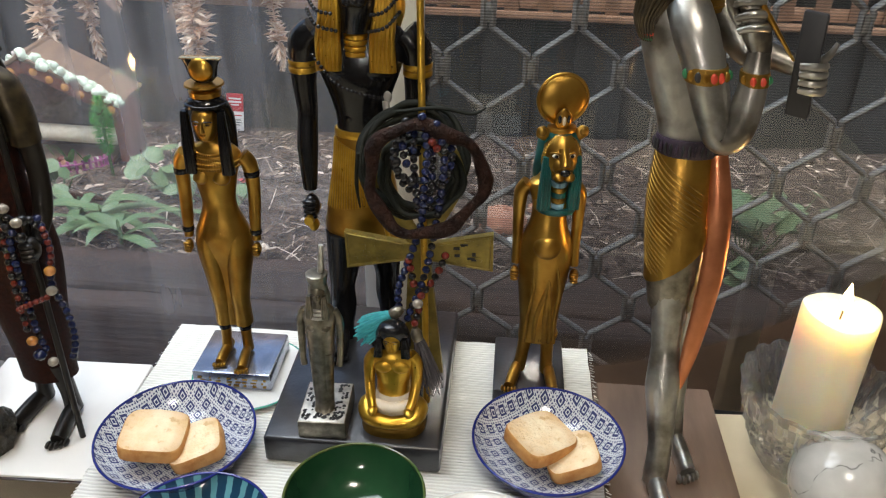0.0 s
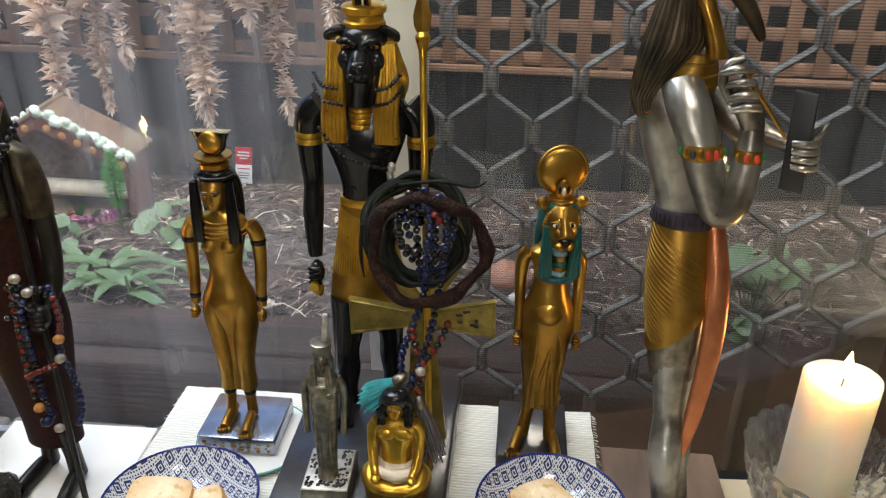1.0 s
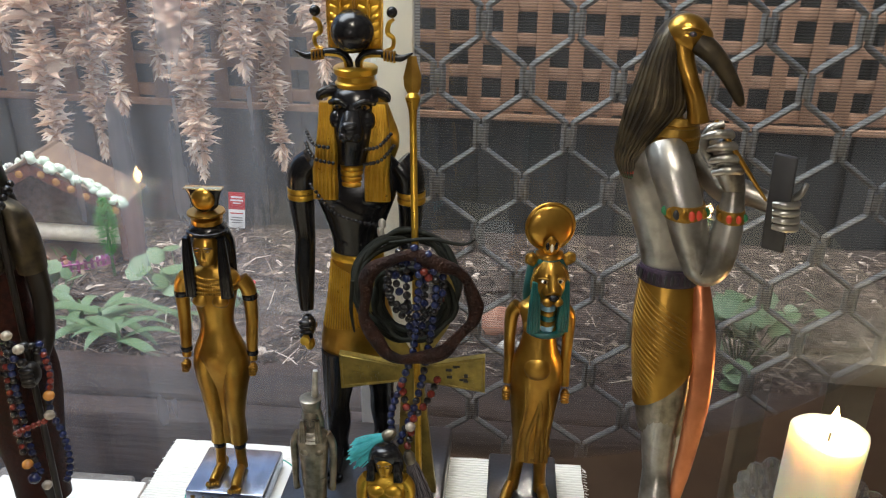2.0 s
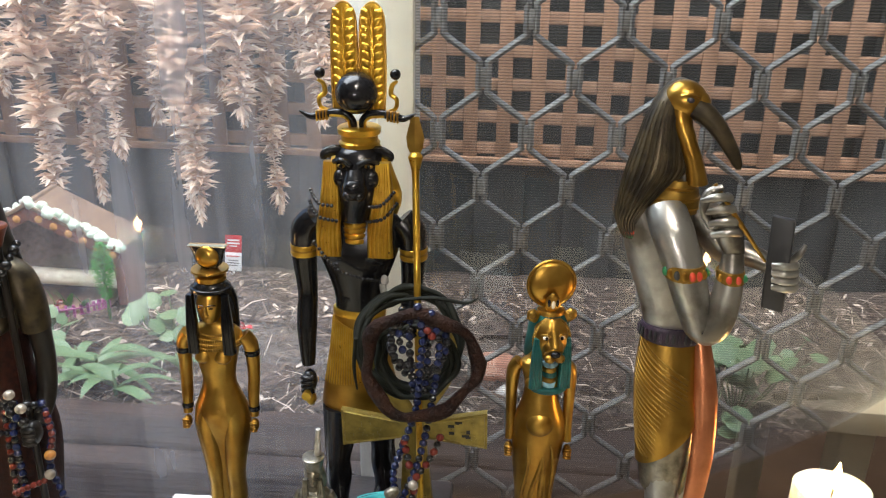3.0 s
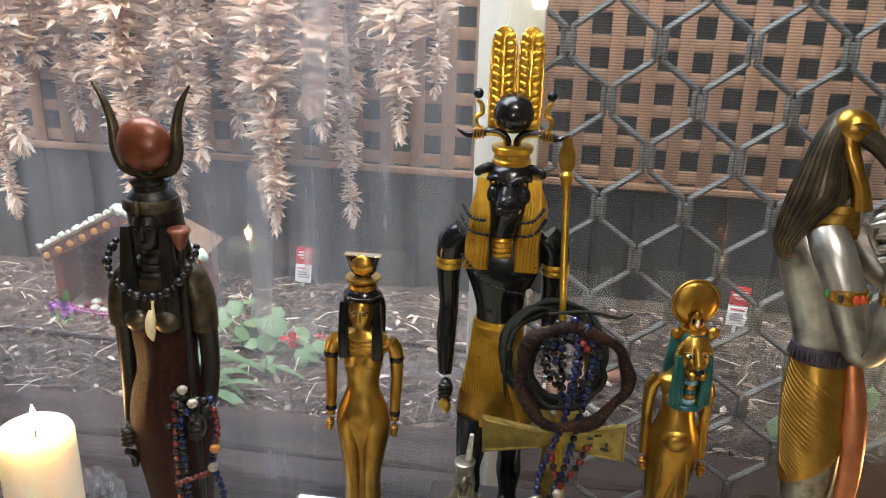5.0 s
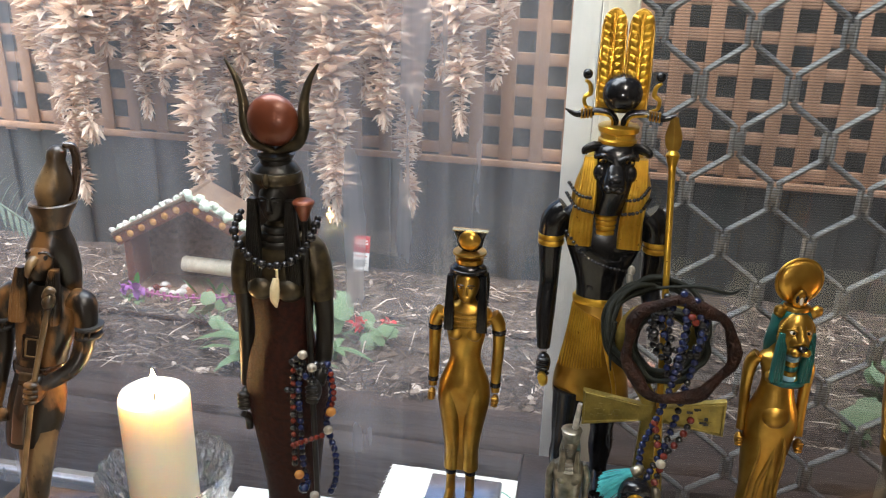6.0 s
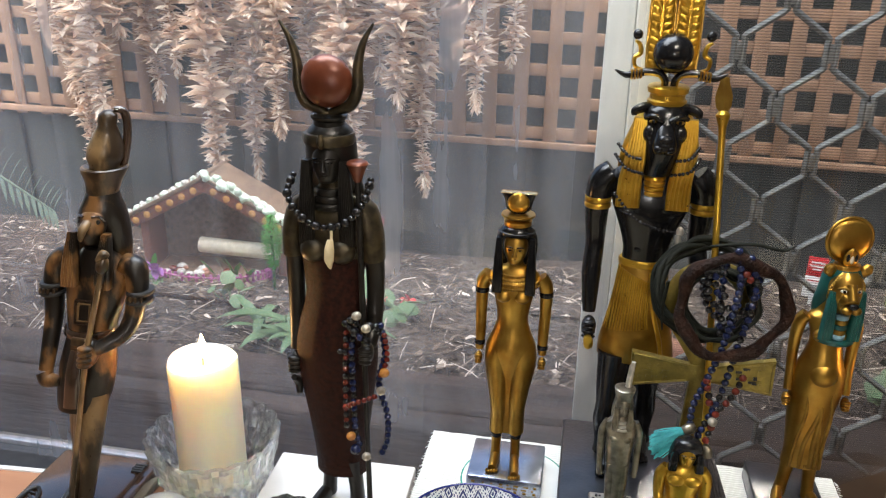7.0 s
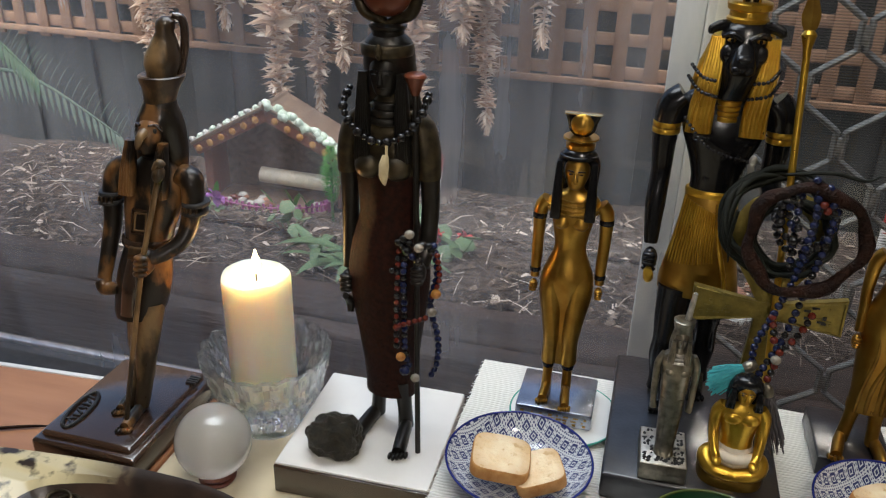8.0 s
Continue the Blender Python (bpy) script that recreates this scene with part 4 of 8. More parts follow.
    tube(bm, [(0.036, 0.002, 0.315), (0.0455, 0.002, 0.304), (0.0465, 0.004, 0.275), (0.0455, 0.002, 0.250), (0.047, -0.020, 0.236), (0.0495, -0.040, 0.240)], [0.0118, 0.0128, 0.0108, 0.0090, 0.0085, 0.0062], K, 18, 6)
    fist(bm, (0.0500, -0.046, 0.242), K, 1.6)
    for s in (-1, 1):
        for dz in (0.0030, -0.0030):
            band(bm, s * 0.0472, 0.0025, 0.286 + dz, 0.0122, 0.0022, G)
        band(bm, s * 0.0472, 0.0025, 0.286, 0.0117, 0.004, D)
    # striped gold headcloth
    loft(bm, [(0, 0.013, 0.292, 0.020, 0.004), (0, 0.011, 0.318, 0.0325, 0.0085), (0, 0.006, 0.338, 0.0335, 0.0135), (0, 0.002, 0.355, 0.0285, 0.0165), (0, 0.002, 0.372, 0.0220, 0.0160), (0, 0.002, 0.380, 0.0150, 0.012)], G, 32)
    for s in (-1, 1):
        lappet(bm, s * 0.0212, 0.369, s * 0.0215, 0.288, -0.0150, 0.0100, 0.0046, G, 6, G)
    # collar plate
    for k in range(5):
        band(bm, 0, -0.004, 0.301 + k * 0.0046, 0.0125 - 0.0004 * k, 0.0020, G, 0.0155, 20)
    # animal head: wide flat skull, broad muzzle, black throat, brows and short ears
    loft(bm, [(0, -0.010, 0.318, 0.0125, 0.0105), (0, -0.012, 0.330, 0.0135, 0.0135), (0, -0.013, 0.343, 0.0158, 0.0160), (0, -0.011, 0.356, 0.0180, 0.0172), (0, -0.007, 0.367, 0.0192, 0.0165), (0, -0.004, 0.376, 0.0178, 0.0150), (0, -0.002, 0.381, 0.0120, 0.011)], K, 32)
    loft(bm, [(0, -0.0245, 0.3410, 0.0070, 0.0060), (0, -0.0262, 0.3450, 0.0098, 0.0088), (0, -0.0262, 0.3510, 0.0100, 0.0098), (0, -0.0235, 0.3580, 0.0088, 0.0085), (0, -0.0200, 0.3650, 0.0070, 0.0062)], K, 22)
    loft(bm, [(0, -0.0345, 0.3515, 0.0030, 0.0020), (0, -0.0352, 0.3545, 0.0058, 0.0028), (0, -0.0330, 0.3575, 0.0050, 0.0028)], K, 14)
    for s in (-1, 1):
        ball(bm, (s * 0.0046, -0.0305, 0.3455), (0.0050, 0.0060, 0.0046), K, 14, 10)
        ball(bm, (s * 0.0118, -0.0180, 0.3560), (0.0070, 0.0070, 0.0085), K, 16, 10)
        ball(bm, (s * 0.0112, -0.0228, 0.3672), (0.0036, 0.0016, 0.0017), M, 12, 8)
        ball(bm, (s * 0.0110, -0.0240, 0.3672), (0.0016, 0.0010, 0.0017), K, 8, 6)
        tube(bm, [(s * 0.003, -0.0245, 0.3680), (s * 0.0105, -0.0238, 0.3722), (s * 0.0175, -0.0170, 0.3690)], 0.0024, K, 8, 4)
        tube(bm, [(s * 0.0120, -0.008, 0.3755), (s * 0.0190, -0.010, 0.3765), (s * 0.0262, -0.012, 0.3735), (s * 0.0268, -0.013, 0.3695)], [0.0040, 0.0046, 0.0042, 0.0020], K, 12, 5, 0.6)
    # crown base, horns, orb, plumes, cobras
    lathe(bm, [(0.0130, 0.377), (0.0165, 0.379), (0.0168, 0.382), (0.0150, 0.3835), (0.0150, 0.3875), (0.0172, 0.389), (0.0178, 0.3935), (0.0160, 0.395), (0.004, 0.395)], (0, 0, 0), G, 32)
    for s in (-1, 1):
        tube(bm, [(s * 0.004, -0.004, 0.393), (s * 0.0042, -0.006, 0.400), (s * 0.010, -0.006, 0.4055), (s * 0.020, -0.006, 0.4060), (s * 0.031, -0.007, 0.4038), (s * 0.038, -0.007, 0.4030), (s * 0.0465, -0.007, 0.4070)], [0.0030, 0.0030, 0.0031, 0.0034, 0.0032, 0.0026, 0.0006], K, 12, 6)
        tube(bm, [(s * 0.0062, -0.008, 0.3945), (s * 0.0068, -0.009, 0.4000), (s * 0.011, -0.009, 0.4035), (s * 0.022, -0.009, 0.4045)], 0.0011, G, 8, 5)
        for q in range(4):
            band(bm, s * (0.0245 + q * 0.0026), -0.0065, 0.4048 - q * 0.0004, 0.0012, 0.0040, G, 0.0042, 12)
        # plume with raised barbs
        xp = s * 0.0112
        rows = [(xp, 0.004, 0.404, 0.0096, 0.0026), (xp, 0.005, 0.425, 0.0106, 0.0028), (xp, 0.006, 0.455, 0.0104, 0.0028), (xp, 0.007, 0.478, 0.0096, 0.0026), (xp, 0.0072, 0.486, 0.0070, 0.0022), (xp, 0.0073, 0.4895, 0.003, 0.0016)]
        loft(bm, rows, G, 20, 3.0)
        tube(bm, [(xp, 0.0008, 0.405), (xp, 0.0022, 0.45), (xp, 0.0046, 0.486)], 0.0011, G, 6, 4)
        edge = [(xp + e * w, 0.0018 + 0.0045 * (z - 0.404) / 0.085, z) for e, w, z in ((-1, 0.0093, 0.405), (-1, 0.0103, 0.43), (-1, 0.0101, 0.458), (-1, 0.0088, 0.480), (-0.4, 0.0080, 0.4885), (0.4, 0.0080, 0.4885), (1, 0.0088, 0.480), (1, 0.0101, 0.458), (1, 0.0103, 0.43), (1, 0.0093, 0.405))]
        tube(bm, edge, 0.0010, D, 6, 3)
        for q in range(12):
            z = 0.408 + q * 0.0063
            yy = 0.0012 + 0.0040 * (z - 0.404) / 0.085
            for e in (-1, 1):
                tube(bm, [(xp + e * 0.0012, yy, z), (xp + e * 0.0048, yy - 0.0006, z + 0.0044), (xp + e * 0.0082, yy + 0.0004, z + 0.0066)], [0.0014, 0.0031, 0.0016], G, 8, 3, 0.5)
        # rearing cobra with a small orb
        tube(bm, [(s * 0.0235, -0.002, 0.407), (s * 0.0300, -0.003, 0.410), (s * 0.0310, -0.003, 0.417), (s * 0.0265, -0.002, 0.421), (s * 0.0275, -0.002, 0.428), (s * 0.0315, -0.004, 0.4315)], [0.0014, 0.0016, 0.0018, 0.0022, 0.0019, 0.0012], G, 8, 6)
        ball(bm, (s * 0.0300, -0.002, 0.4365), 0.0043, K, 14, 10)
    ball(bm, (0, -0.008, 0.4225), 0.0166, K, 28, 18)
    for v in bm.verts:
        if v.co.z > 0.316:
            v.co.x += 0.0035 * min(1.0, (v.co.z - 0.316) / 0.02)
    return tagged(finish("ram_god_statue", bm, [BLACK, GOLD_BRIGHT, GOLD, SLATE, GOLD_DULL], (-0.1025, 0.690, 0)),
                  "tall black god statue with gold kilt and double-plume crown", "statue")


def lion_statue():
    bm = bmesh.new()
    G, T, D, S, K, W, L = range(7)
    plinth(bm, -0.038, 0.026, -0.038, 0.042, 0.0, 0.020, S, 0.002)
    foot(bm, -0.017, -0.010, 0.020, G, 1.15, -14)
    foot(bm, 0.011, -0.012, 0.020, G, 1.15, 8)
    for s, y in ((-1, -0.009), (1, -0.011)):
        loft(bm, [(-0.003 + s * 0.0125, y, 0.024, 0.0058, 0.0064), (-0.002 + s * 0.0105, y + 0.003, 0.044, 0.0056, 0.0062), (-0.001 + s * 0.009, y + 0.005, 0.062, 0.0072, 0.0078)], G, 14)
    loft(bm, [(-0.001, -0.004, 0.057, 0.0172, 0.0125), (-0.001, -0.004, 0.075, 0.0165, 0.0125), (-0.001, -0.003, 0.105, 0.0195, 0.014), (0, -0.003, 0.135, 0.0225, 0.0165), (0, -0.003, 0.152, 0.0218, 0.0172),
              (0, -0.003, 0.168, 0.0165, 0.0150), (0, -0.003, 0.182, 0.0138, 0.0115), (0, -0.002, 0.194, 0.0155, 0.0118), (0, -0.001, 0.205, 0.0190, 0.0110), (0, 0.001, 0.211, 0.0120, 0.0085), (0, 0, 0.222, 0.0075, 0.0075)], G, 30)
    ball(bm, (0.0, -0.0125, 0.154), (0.0130, 0.0105, 0.0130), G, 24, 16)
    # draped folds of the skirt
    for x0, x1, w in ((0.0, 0.004, 0.0022), (0.004, -0.004, 0.002), (-0.006, 0.008, 0.0018), (0.009, 0.012, 0.0016), (-0.010, -0.012, 0.0016)):
        tube(bm, [(x0, -0.0170, 0.142), ((x0 + x1) / 2 + 0.003, -0.0172, 0.115), (x1, -0.0165, 0.085), (x1 * 1.1, -0.0155, 0.058)], [0.001, w, w * 1.1, w], D, 8, 5, 0.6)
    for s in (-1, 1):
        ball(bm, (s * 0.0072, -0.0105, 0.1905), (0.0068, 0.0050, 0.0062), G, 14, 10)
        tube(bm, [(s * 0.0185, 0.0, 0.2045), (s * 0.0235, 0.001, 0.196), (s * 0.0245, 0.002, 0.172), (s * 0.0240, -0.002, 0.150), (s * 0.0248, -0.006, 0.133)], [0.0060, 0.0060, 0.0048, 0.0044, 0.0036], G, 14, 5)
        fist(bm, (s * 0.0252, -0.008, 0.1245), G, 0.95)
    band(bm, 0, -0.003, 0.0605, 0.0176, 0.0022, D, 0.0135)
    turn = pose(0.004, -0.002, 0, 0, 0, 10)
    head_bm = bmesh.new()
    # teal headcloth and lappets
    loft(head_bm, [(0, 0.010, 0.196, 0.0155, 0.004), (0, 0.009, 0.215, 0.0185, 0.008), (0, 0.005, 0.232, 0.0175, 0.0125), (0, 0.003, 0.246, 0.0160, 0.0135), (0, 0.003, 0.254, 0.0100, 0.010)], T, 26)
    for s in (-1, 1):
        lappet(head_bm, s * 0.0122, 0.234, s * 0.0118, 0.1890, -0.0105, 0.0050, 0.0040, T, 4, T)
    for k, c in enumerate((L, D, T, G, L)):
        band(head_bm, 0, -0.0055, 0.192 + k * 0.0046, 0.0072, 0.0022, c, 0.0100, 16)
    band(head_bm, 0, -0.004, 0.1875, 0.0165, 0.0022, T, 0.0150)
    # lion's head with a mane ring
    loft(head_bm, [(0, -0.006, 0.213, 0.0060, 0.0060), (0, -0.008, 0.219, 0.0098, 0.0098), (0, -0.007, 0.230, 0.0138, 0.0118), (0, -0.004, 0.242, 0.0134, 0.0120), (0, -0.002, 0.250, 0.0085, 0.009)], G, 28)
    tube(head_bm, [(0, -0.0110, 0.2290), (0, -0.0160, 0.2265), (0, -0.0185, 0.2240)], [0.0094, 0.0086, 0.0070], G, 18, 4)
    ball(head_bm, (0, -0.0252, 0.2258), (0.0040, 0.0020, 0.0028), K, 12, 8)
    tube(head_bm, [(0, -0.0138, 0.2410), (0, -0.0175, 0.2350), (0, -0.0215, 0.2288)], [0.0046, 0.0044, 0.0044], G, 12, 4)
    for s in (-1, 1):
        ball(head_bm, (s * 0.0040, -0.0225, 0.2212), (0.0046, 0.0042, 0.0038), G, 12, 8)
        ball(head_bm, (s * 0.0062, -0.0158, 0.2362), (0.0030, 0.0018, 0.0018), W, 10, 8)
        ball(head_bm, (s * 0.0062, -0.0172, 0.2362), (0.0014, 0.0010, 0.0014), K, 8, 6)
        tube(head_bm, [(s * 0.0022, -0.0180, 0.2375), (s * 0.0062, -0.0170, 0.2392), (s * 0.0102, -0.0130, 0.2372)], 0.0009, D, 6, 3)
        tube(head_bm, [(s * 0.0115, -0.003, 0.246), (s * 0.0155, -0.004, 0.2510), (s * 0.0172, -0.004, 0.2555)], [0.0036, 0.0058, 0.0028], G, 14, 4, 0.55)
        ball(head_bm, (s * 0.0160, -0.0065, 0.2520), (0.0032, 0.0014, 0.0034), D, 10, 8)
    for k in range(30):
        a = math.pi * (-0.12 + 1.24 * k / 29)
        ball(head_bm, (0.0145 * math.cos(a), -0.0085, 0.231 + 0.0175 * math.sin(a)), 0.0019, D, 8, 6)
    # sun disc with a cobra on a small stand
    band(head_bm, 0, 0, 0.2525, 0.0115, 0.0022, G, 0.009)
    ball(head_bm, (0, 0.0045, 0.2745), (0.0198, 0.0040, 0.0198), G, 32, 20)
    ball(head_bm, (0, 0.0034, 0.2745), (0.0184, 0.0048, 0.0184), G, 32, 20)
    tube(head_bm, [(0.0194 * math.cos(a), 0.0040, 0.2745 + 0.0194 * math.sin(a)) for a in (2 * math.pi * k / 36 for k in range(37))], 0.0013, G, 8, 1, 1.0, True)
    loft(head_bm, [(0, -0.0030, 0.2530, 0.0035, 0.0028), (0, -0.0042, 0.2575, 0.0060, 0.0022), (0, -0.0046, 0.2630, 0.0066, 0.0020), (0, -0.0048, 0.2680, 0.0032, 0.0022), (0, -0.0050, 0.2700, 0.0012, 0.0012)], G, 16)
    for s in (-1, 1):
        ball(head_bm, (s * 0.0034, -0.0062, 0.2620), (0.0015, 0.0010, 0.0034), K, 8, 6)
    ball(head_bm, (0, -0.0066, 0.2605), (0.0016, 0.0012, 0.0036), W, 8, 6)
    bmesh.ops.transform(head_bm, matrix=turn, verts=head_bm.verts[:])
    me = bpy.data.meshes.new("head")
    head_bm.to_mesh(me)
    head_bm.free()
    bm.from_mesh(me)
    bpy.data.meshes.remove(me)
    for v in bm.verts:
        if v.co.z > 0.057:
            v.co.z = 0.057 + (v.co.z - 0.057) * 1.015
    return tagged(finish("lioness_statue", bm, [GOLD, TEAL, GOLD_DULL, SLATE, BLACK, WHITE_E, SKY_BLUE], (0.0575, 0.656, 0)),
                  "gold lioness goddess statue with sun disc and teal headcloth", "statue")


def ibis_statue():
    bm = bmesh.new()
    S, G, D, K, C, P, R, E, B = range(9)
    Z = -0.012
    block(bm, (0.023, -0.022, -0.026), (0.108, 0.178, 0.027), B, 0.003)
    # legs: the viewer's left one stands forward
    for pts, rad in (([(0.006, -0.066, Z + 0.008), (0.007, -0.056, 0.03), (0.004, -0.042, 0.075), (0.004, -0.030, 0.105), (0.003, -0.020, 0.150), (0.003, -0.008, 0.19)], [0.0098, 0.0095, 0.0135, 0.0112, 0.0150, 0.0180]),
                     ([(0.029, -0.012, Z + 0.008), (0.026, -0.006, 0.03), (0.022, 0.000, 0.075), (0.020, 0.002, 0.105), (0.016, 0.004, 0.150), (0.013, 0.004, 0.19)], [0.0088, 0.0085, 0.0120, 0.0105, 0.0140, 0.0170])):
        tube(bm, pts, rad, S, 18, 5)
    foot(bm, 0.006, -0.068, Z, S, 1.7, 6)
    foot(bm, 0.030, -0.014, Z, S, 1.6, 8)
    # kilt: wrapped gold cloth with fine slanting ribs and a hanging copper sash
    kilt = [(0.003, -0.014, 0.150, 0.0185, 0.0200), (0.003, -0.012, 0.170, 0.0225, 0.0220), (0.002, -0.008, 0.200, 0.0250, 0.0225), (0.000, -0.004, 0.230, 0.0245, 0.0210), (0.000, -0.001, 0.262, 0.0225, 0.0170)]
    loft(bm, [(0.004, -0.016, 0.138, 0.0172, 0.0190), (0.003, -0.013, 0.165, 0.0205, 0.0208), (0.002, -0.008, 0.200, 0.0235, 0.0212), (0.000, -0.004, 0.230, 0.0230, 0.0195)], 10, 32)
    first = len(bm.verts)
    loft(bm, [(0.003, -0.013, 0.157, 0.0215, 0.0220)] + kilt[1:], G, 40)
    hem = lambda x: max(0.0, x + 0.020) * 0.95
    bm.verts.ensure_lookup_table()
    for v in list(bm.verts)[first:]:
        v.co.z += max(0.0, min(1.0, (0.215 - v.co.z) / 0.058)) * hem(v.co.x)
    for k in range(30):
        z0 = 0.268 - k * 0.0042
        line = []
        for q in range(9):
            a = math.pi * (1.04 + 0.62 * q / 8)
            z = z0 - 0.004 - 0.030 * (q / 8)
            cx, cy, rx, ry = (float(np.interp(z, [r[2] for r in kilt], [r[i] for r in kilt])) for i in (0, 1, 3, 4))
            x = cx + rx * math.cos(a)
            if z < 0.160 + hem(x) or z > 0.262:
                continue
            line.append((x, cy + ry * math.sin(a), z))
        if len(line) > 2:
            tube(bm, line, 0.0007, D, 5, 2)
    tube(bm, [(0.020, -0.012, 0.262), (0.026, -0.022, 0.220), (0.027, -0.030, 0.170), (0.021, -0.038, 0.110), (0.016, -0.042, 0.075)], [0.0062, 0.0088, 0.0085, 0.0065, 0.0030], C, 14, 6, 0.55)
    band(bm, 0.0005, -0.001, 0.266, 0.0240, 0.0065, P, 0.0185, 32)
    for k in range(18):
        a = math.pi * (1.0 + k / 17)
        ball(bm, (0.0245 * math.cos(a), -0.001 + 0.0190 * math.sin(a), 0.266), (0.0014, 0.0014, 0.0048), K if k % 3 else P, 6, 4)
    # torso
    loft(bm, [(0, -0.001, 0.260, 0.0205, 0.0155), (-0.001, 0.001, 0.285, 0.0225, 0.0165), (-0.004, 0.002, 0.315, 0.0265, 0.0185), (-0.006, 0.002, 0.345, 0.0290, 0.0190), (-0.006, 0.003, 0.366, 0.0270, 0.0170), (-0.004, 0.004, 0.380, 0.0170, 0.0135)], S, 32)
    # near arm, bent up across the chest, the hand closed round a pen
    tube(bm, [(-0.006, -0.014, 0.364), (-0.003, -0.025, 0.350), (0.003, -0.032, 0.326), (0.009, -0.034, 0.298), (0.0145, -0.036, 0.284), (0.0240, -0.039, 0.293), (0.0305, -0.040, 0.318), (0.0340, -0.039, 0.344)], [0.0142, 0.0152, 0.0138, 0.0124, 0.0116, 0.0108, 0.0094, 0.0066], S, 22, 7)
    band(bm, 0.0030, -0.0318, 0.327, 0.0143, 0.0054, D, 0.0148, 24)
    for k, c in enumerate((E, G, K, G, R, R, G, E)):
        a = math.pi * (1.12 + 0.76 * k / 7)
        ball(bm, (0.0030 + 0.0146 * math.cos(a), -0.0318 + 0.0148 * math.sin(a), 0.327), (0.0024, 0.0008, 0.0036), c, 8, 6)
    band(bm, 0.0318, -0.0400, 0.327, 0.0094, 0.0044, D, 0.0096, 20)
    for k, c in enumerate((G, R, R, E)):
        a = math.pi * (1.2 + 0.6 * k / 3)
        ball(bm, (0.0318 + 0.0096 * math.cos(a), -0.0400 + 0.0095 * math.sin(a), 0.327), (0.0022, 0.0008, 0.0030), c, 8, 6)
    tube(bm, [(0.0345, -0.039, 0.342), (0.0320, -0.040, 0.352), (0.0275, -0.041, 0.366), (0.0215, -0.041, 0.378)], [0.0066, 0.0086, 0.0098, 0.0072], S, 18, 5, 0.75)
    for k in range(4):
        x, z = 0.0275 - k * 0.0022, 0.3580 + k * 0.0078
        tube(bm, [(x - 0.0090, -0.0455, z - 0.001), (x - 0.001, -0.0500, z + 0.0028), (x + 0.0075, -0.0470, z + 0.0022), (x + 0.0090, -0.0410, z - 0.001)], [0.0022, 0.0029, 0.0030, 0.0024], S, 10, 4)
        ball(bm, (x + 0.0072, -0.0468, z + 0.0026), (0.0032, 0.0032, 0.0030), S, 10, 8)
    tube(bm, [(0.0190, -0.043, 0.362), (0.0130, -0.045, 0.374), (0.0160, -0.046, 0.386), (0.0250, -0.047, 0.3905)], [0.0030, 0.0032, 0.0028, 0.0020], S, 10, 5)
    tube(bm, [(0.020, -0.046, 0.392), (0.036, -0.048, 0.366), (0.052, -0.048, 0.341)], [0.0016, 0.0019, 0.0009], G, 8, 3)
    # far arm, reaching out with a dark palette
    mark = len(bm.verts)
    tube(bm, [(0.016, 0.002, 0.362), (0.026, -0.006, 0.345), (0.036, -0.012, 0.330), (0.050, -0.020, 0.326), (0.064, -0.028, 0.322)], [0.0115, 0.0115, 0.0100, 0.0085, 0.0066], S, 16, 5)
    ball(bm, (0.0700, -0.033, 0.3205), (0.0095, 0.0075, 0.0105), S, 14, 10)
    for k in range(4):
        tube(bm, [(0.0600, -0.040, 0.3265 - k * 0.0052), (0.0665, -0.0435, 0.3272 - k * 0.0054), (0.0745, -0.0400, 0.3262 - k * 0.0054), (0.078, -0.034, 0.326 - k * 0.005)], [0.0020, 0.0026, 0.0024, 0.0018], S, 8, 4)
    tube(bm, [(0.0745, -0.034, 0.328), (0.0790, -0.036, 0.334), (0.0825, -0.036, 0.3405)], [0.0026, 0.0024, 0.0014], S, 8, 4)
    block(bm, (0.0655, -0.034, 0.3250), (0.0145, 0.0055, 0.068), K, 0.0012, pose(0, 0, 0, 0, 5, -25).to_3x3())
    for v in list(bm.verts)[mark:]:
        f = min(1.0, max(0.0, (v.co.x - 0.016) / 0.03))
        v.co.z += 0.009 * f
        v.co.x -= 0.001 * f
    # long feathered wig from the crown down over the back, collar
    wig = [(-0.0285, 0.000, 0.339, 0.0060, 0.0085), (-0.0305, 0.000, 0.352, 0.0080, 0.0130), (-0.0262, -0.002, 0.364, 0.0105, 0.0160), (-0.0190, -0.003, 0.376, 0.0150, 0.0175), (-0.0095, -0.005, 0.392, 0.0200, 0.0176), (-0.0066, -0.005, 0.408, 0.0166, 0.0160), (-0.0042, -0.004, 0.424, 0.0126, 0.0144), (0.0000, -0.003, 0.438, 0.0095, 0.0125), (0.0058, -0.003, 0.448, 0.0065, 0.0085), (0.0085, -0.003, 0.4515, 0.003, 0.004)]
    loft(bm, wig, 9, 30)
    for k in range(13):
        a = math.pi * (0.98 + 0.95 * k / 12)
        tube(bm, [(r[0] + r[3] * 0.99 * math.cos(a), r[1] + r[4] * 0.99 * math.sin(a), r[2]) for r in wig[7::-1]], [0.0004, 0.0008, 0.0011, 0.0012, 0.0012, 0.0012, 0.0011, 0.0010], 9, 6, 3)
    band(bm, -0.0290, 0.000, 0.3445, 0.0075, 0.0016, R, 0.0110)
    band(bm, -0.0287, 0.000, 0.3412, 0.0070, 0.0014, E, 0.0100)
    loft(bm, [(-0.003, 0.000, 0.360, 0.0225, 0.0190), (-0.001, -0.002, 0.368, 0.0205, 0.0182), (0.002, -0.004, 0.376, 0.0165, 0.0165), (0.005, -0.006, 0.385, 0.0120, 0.0130)], D, 28)
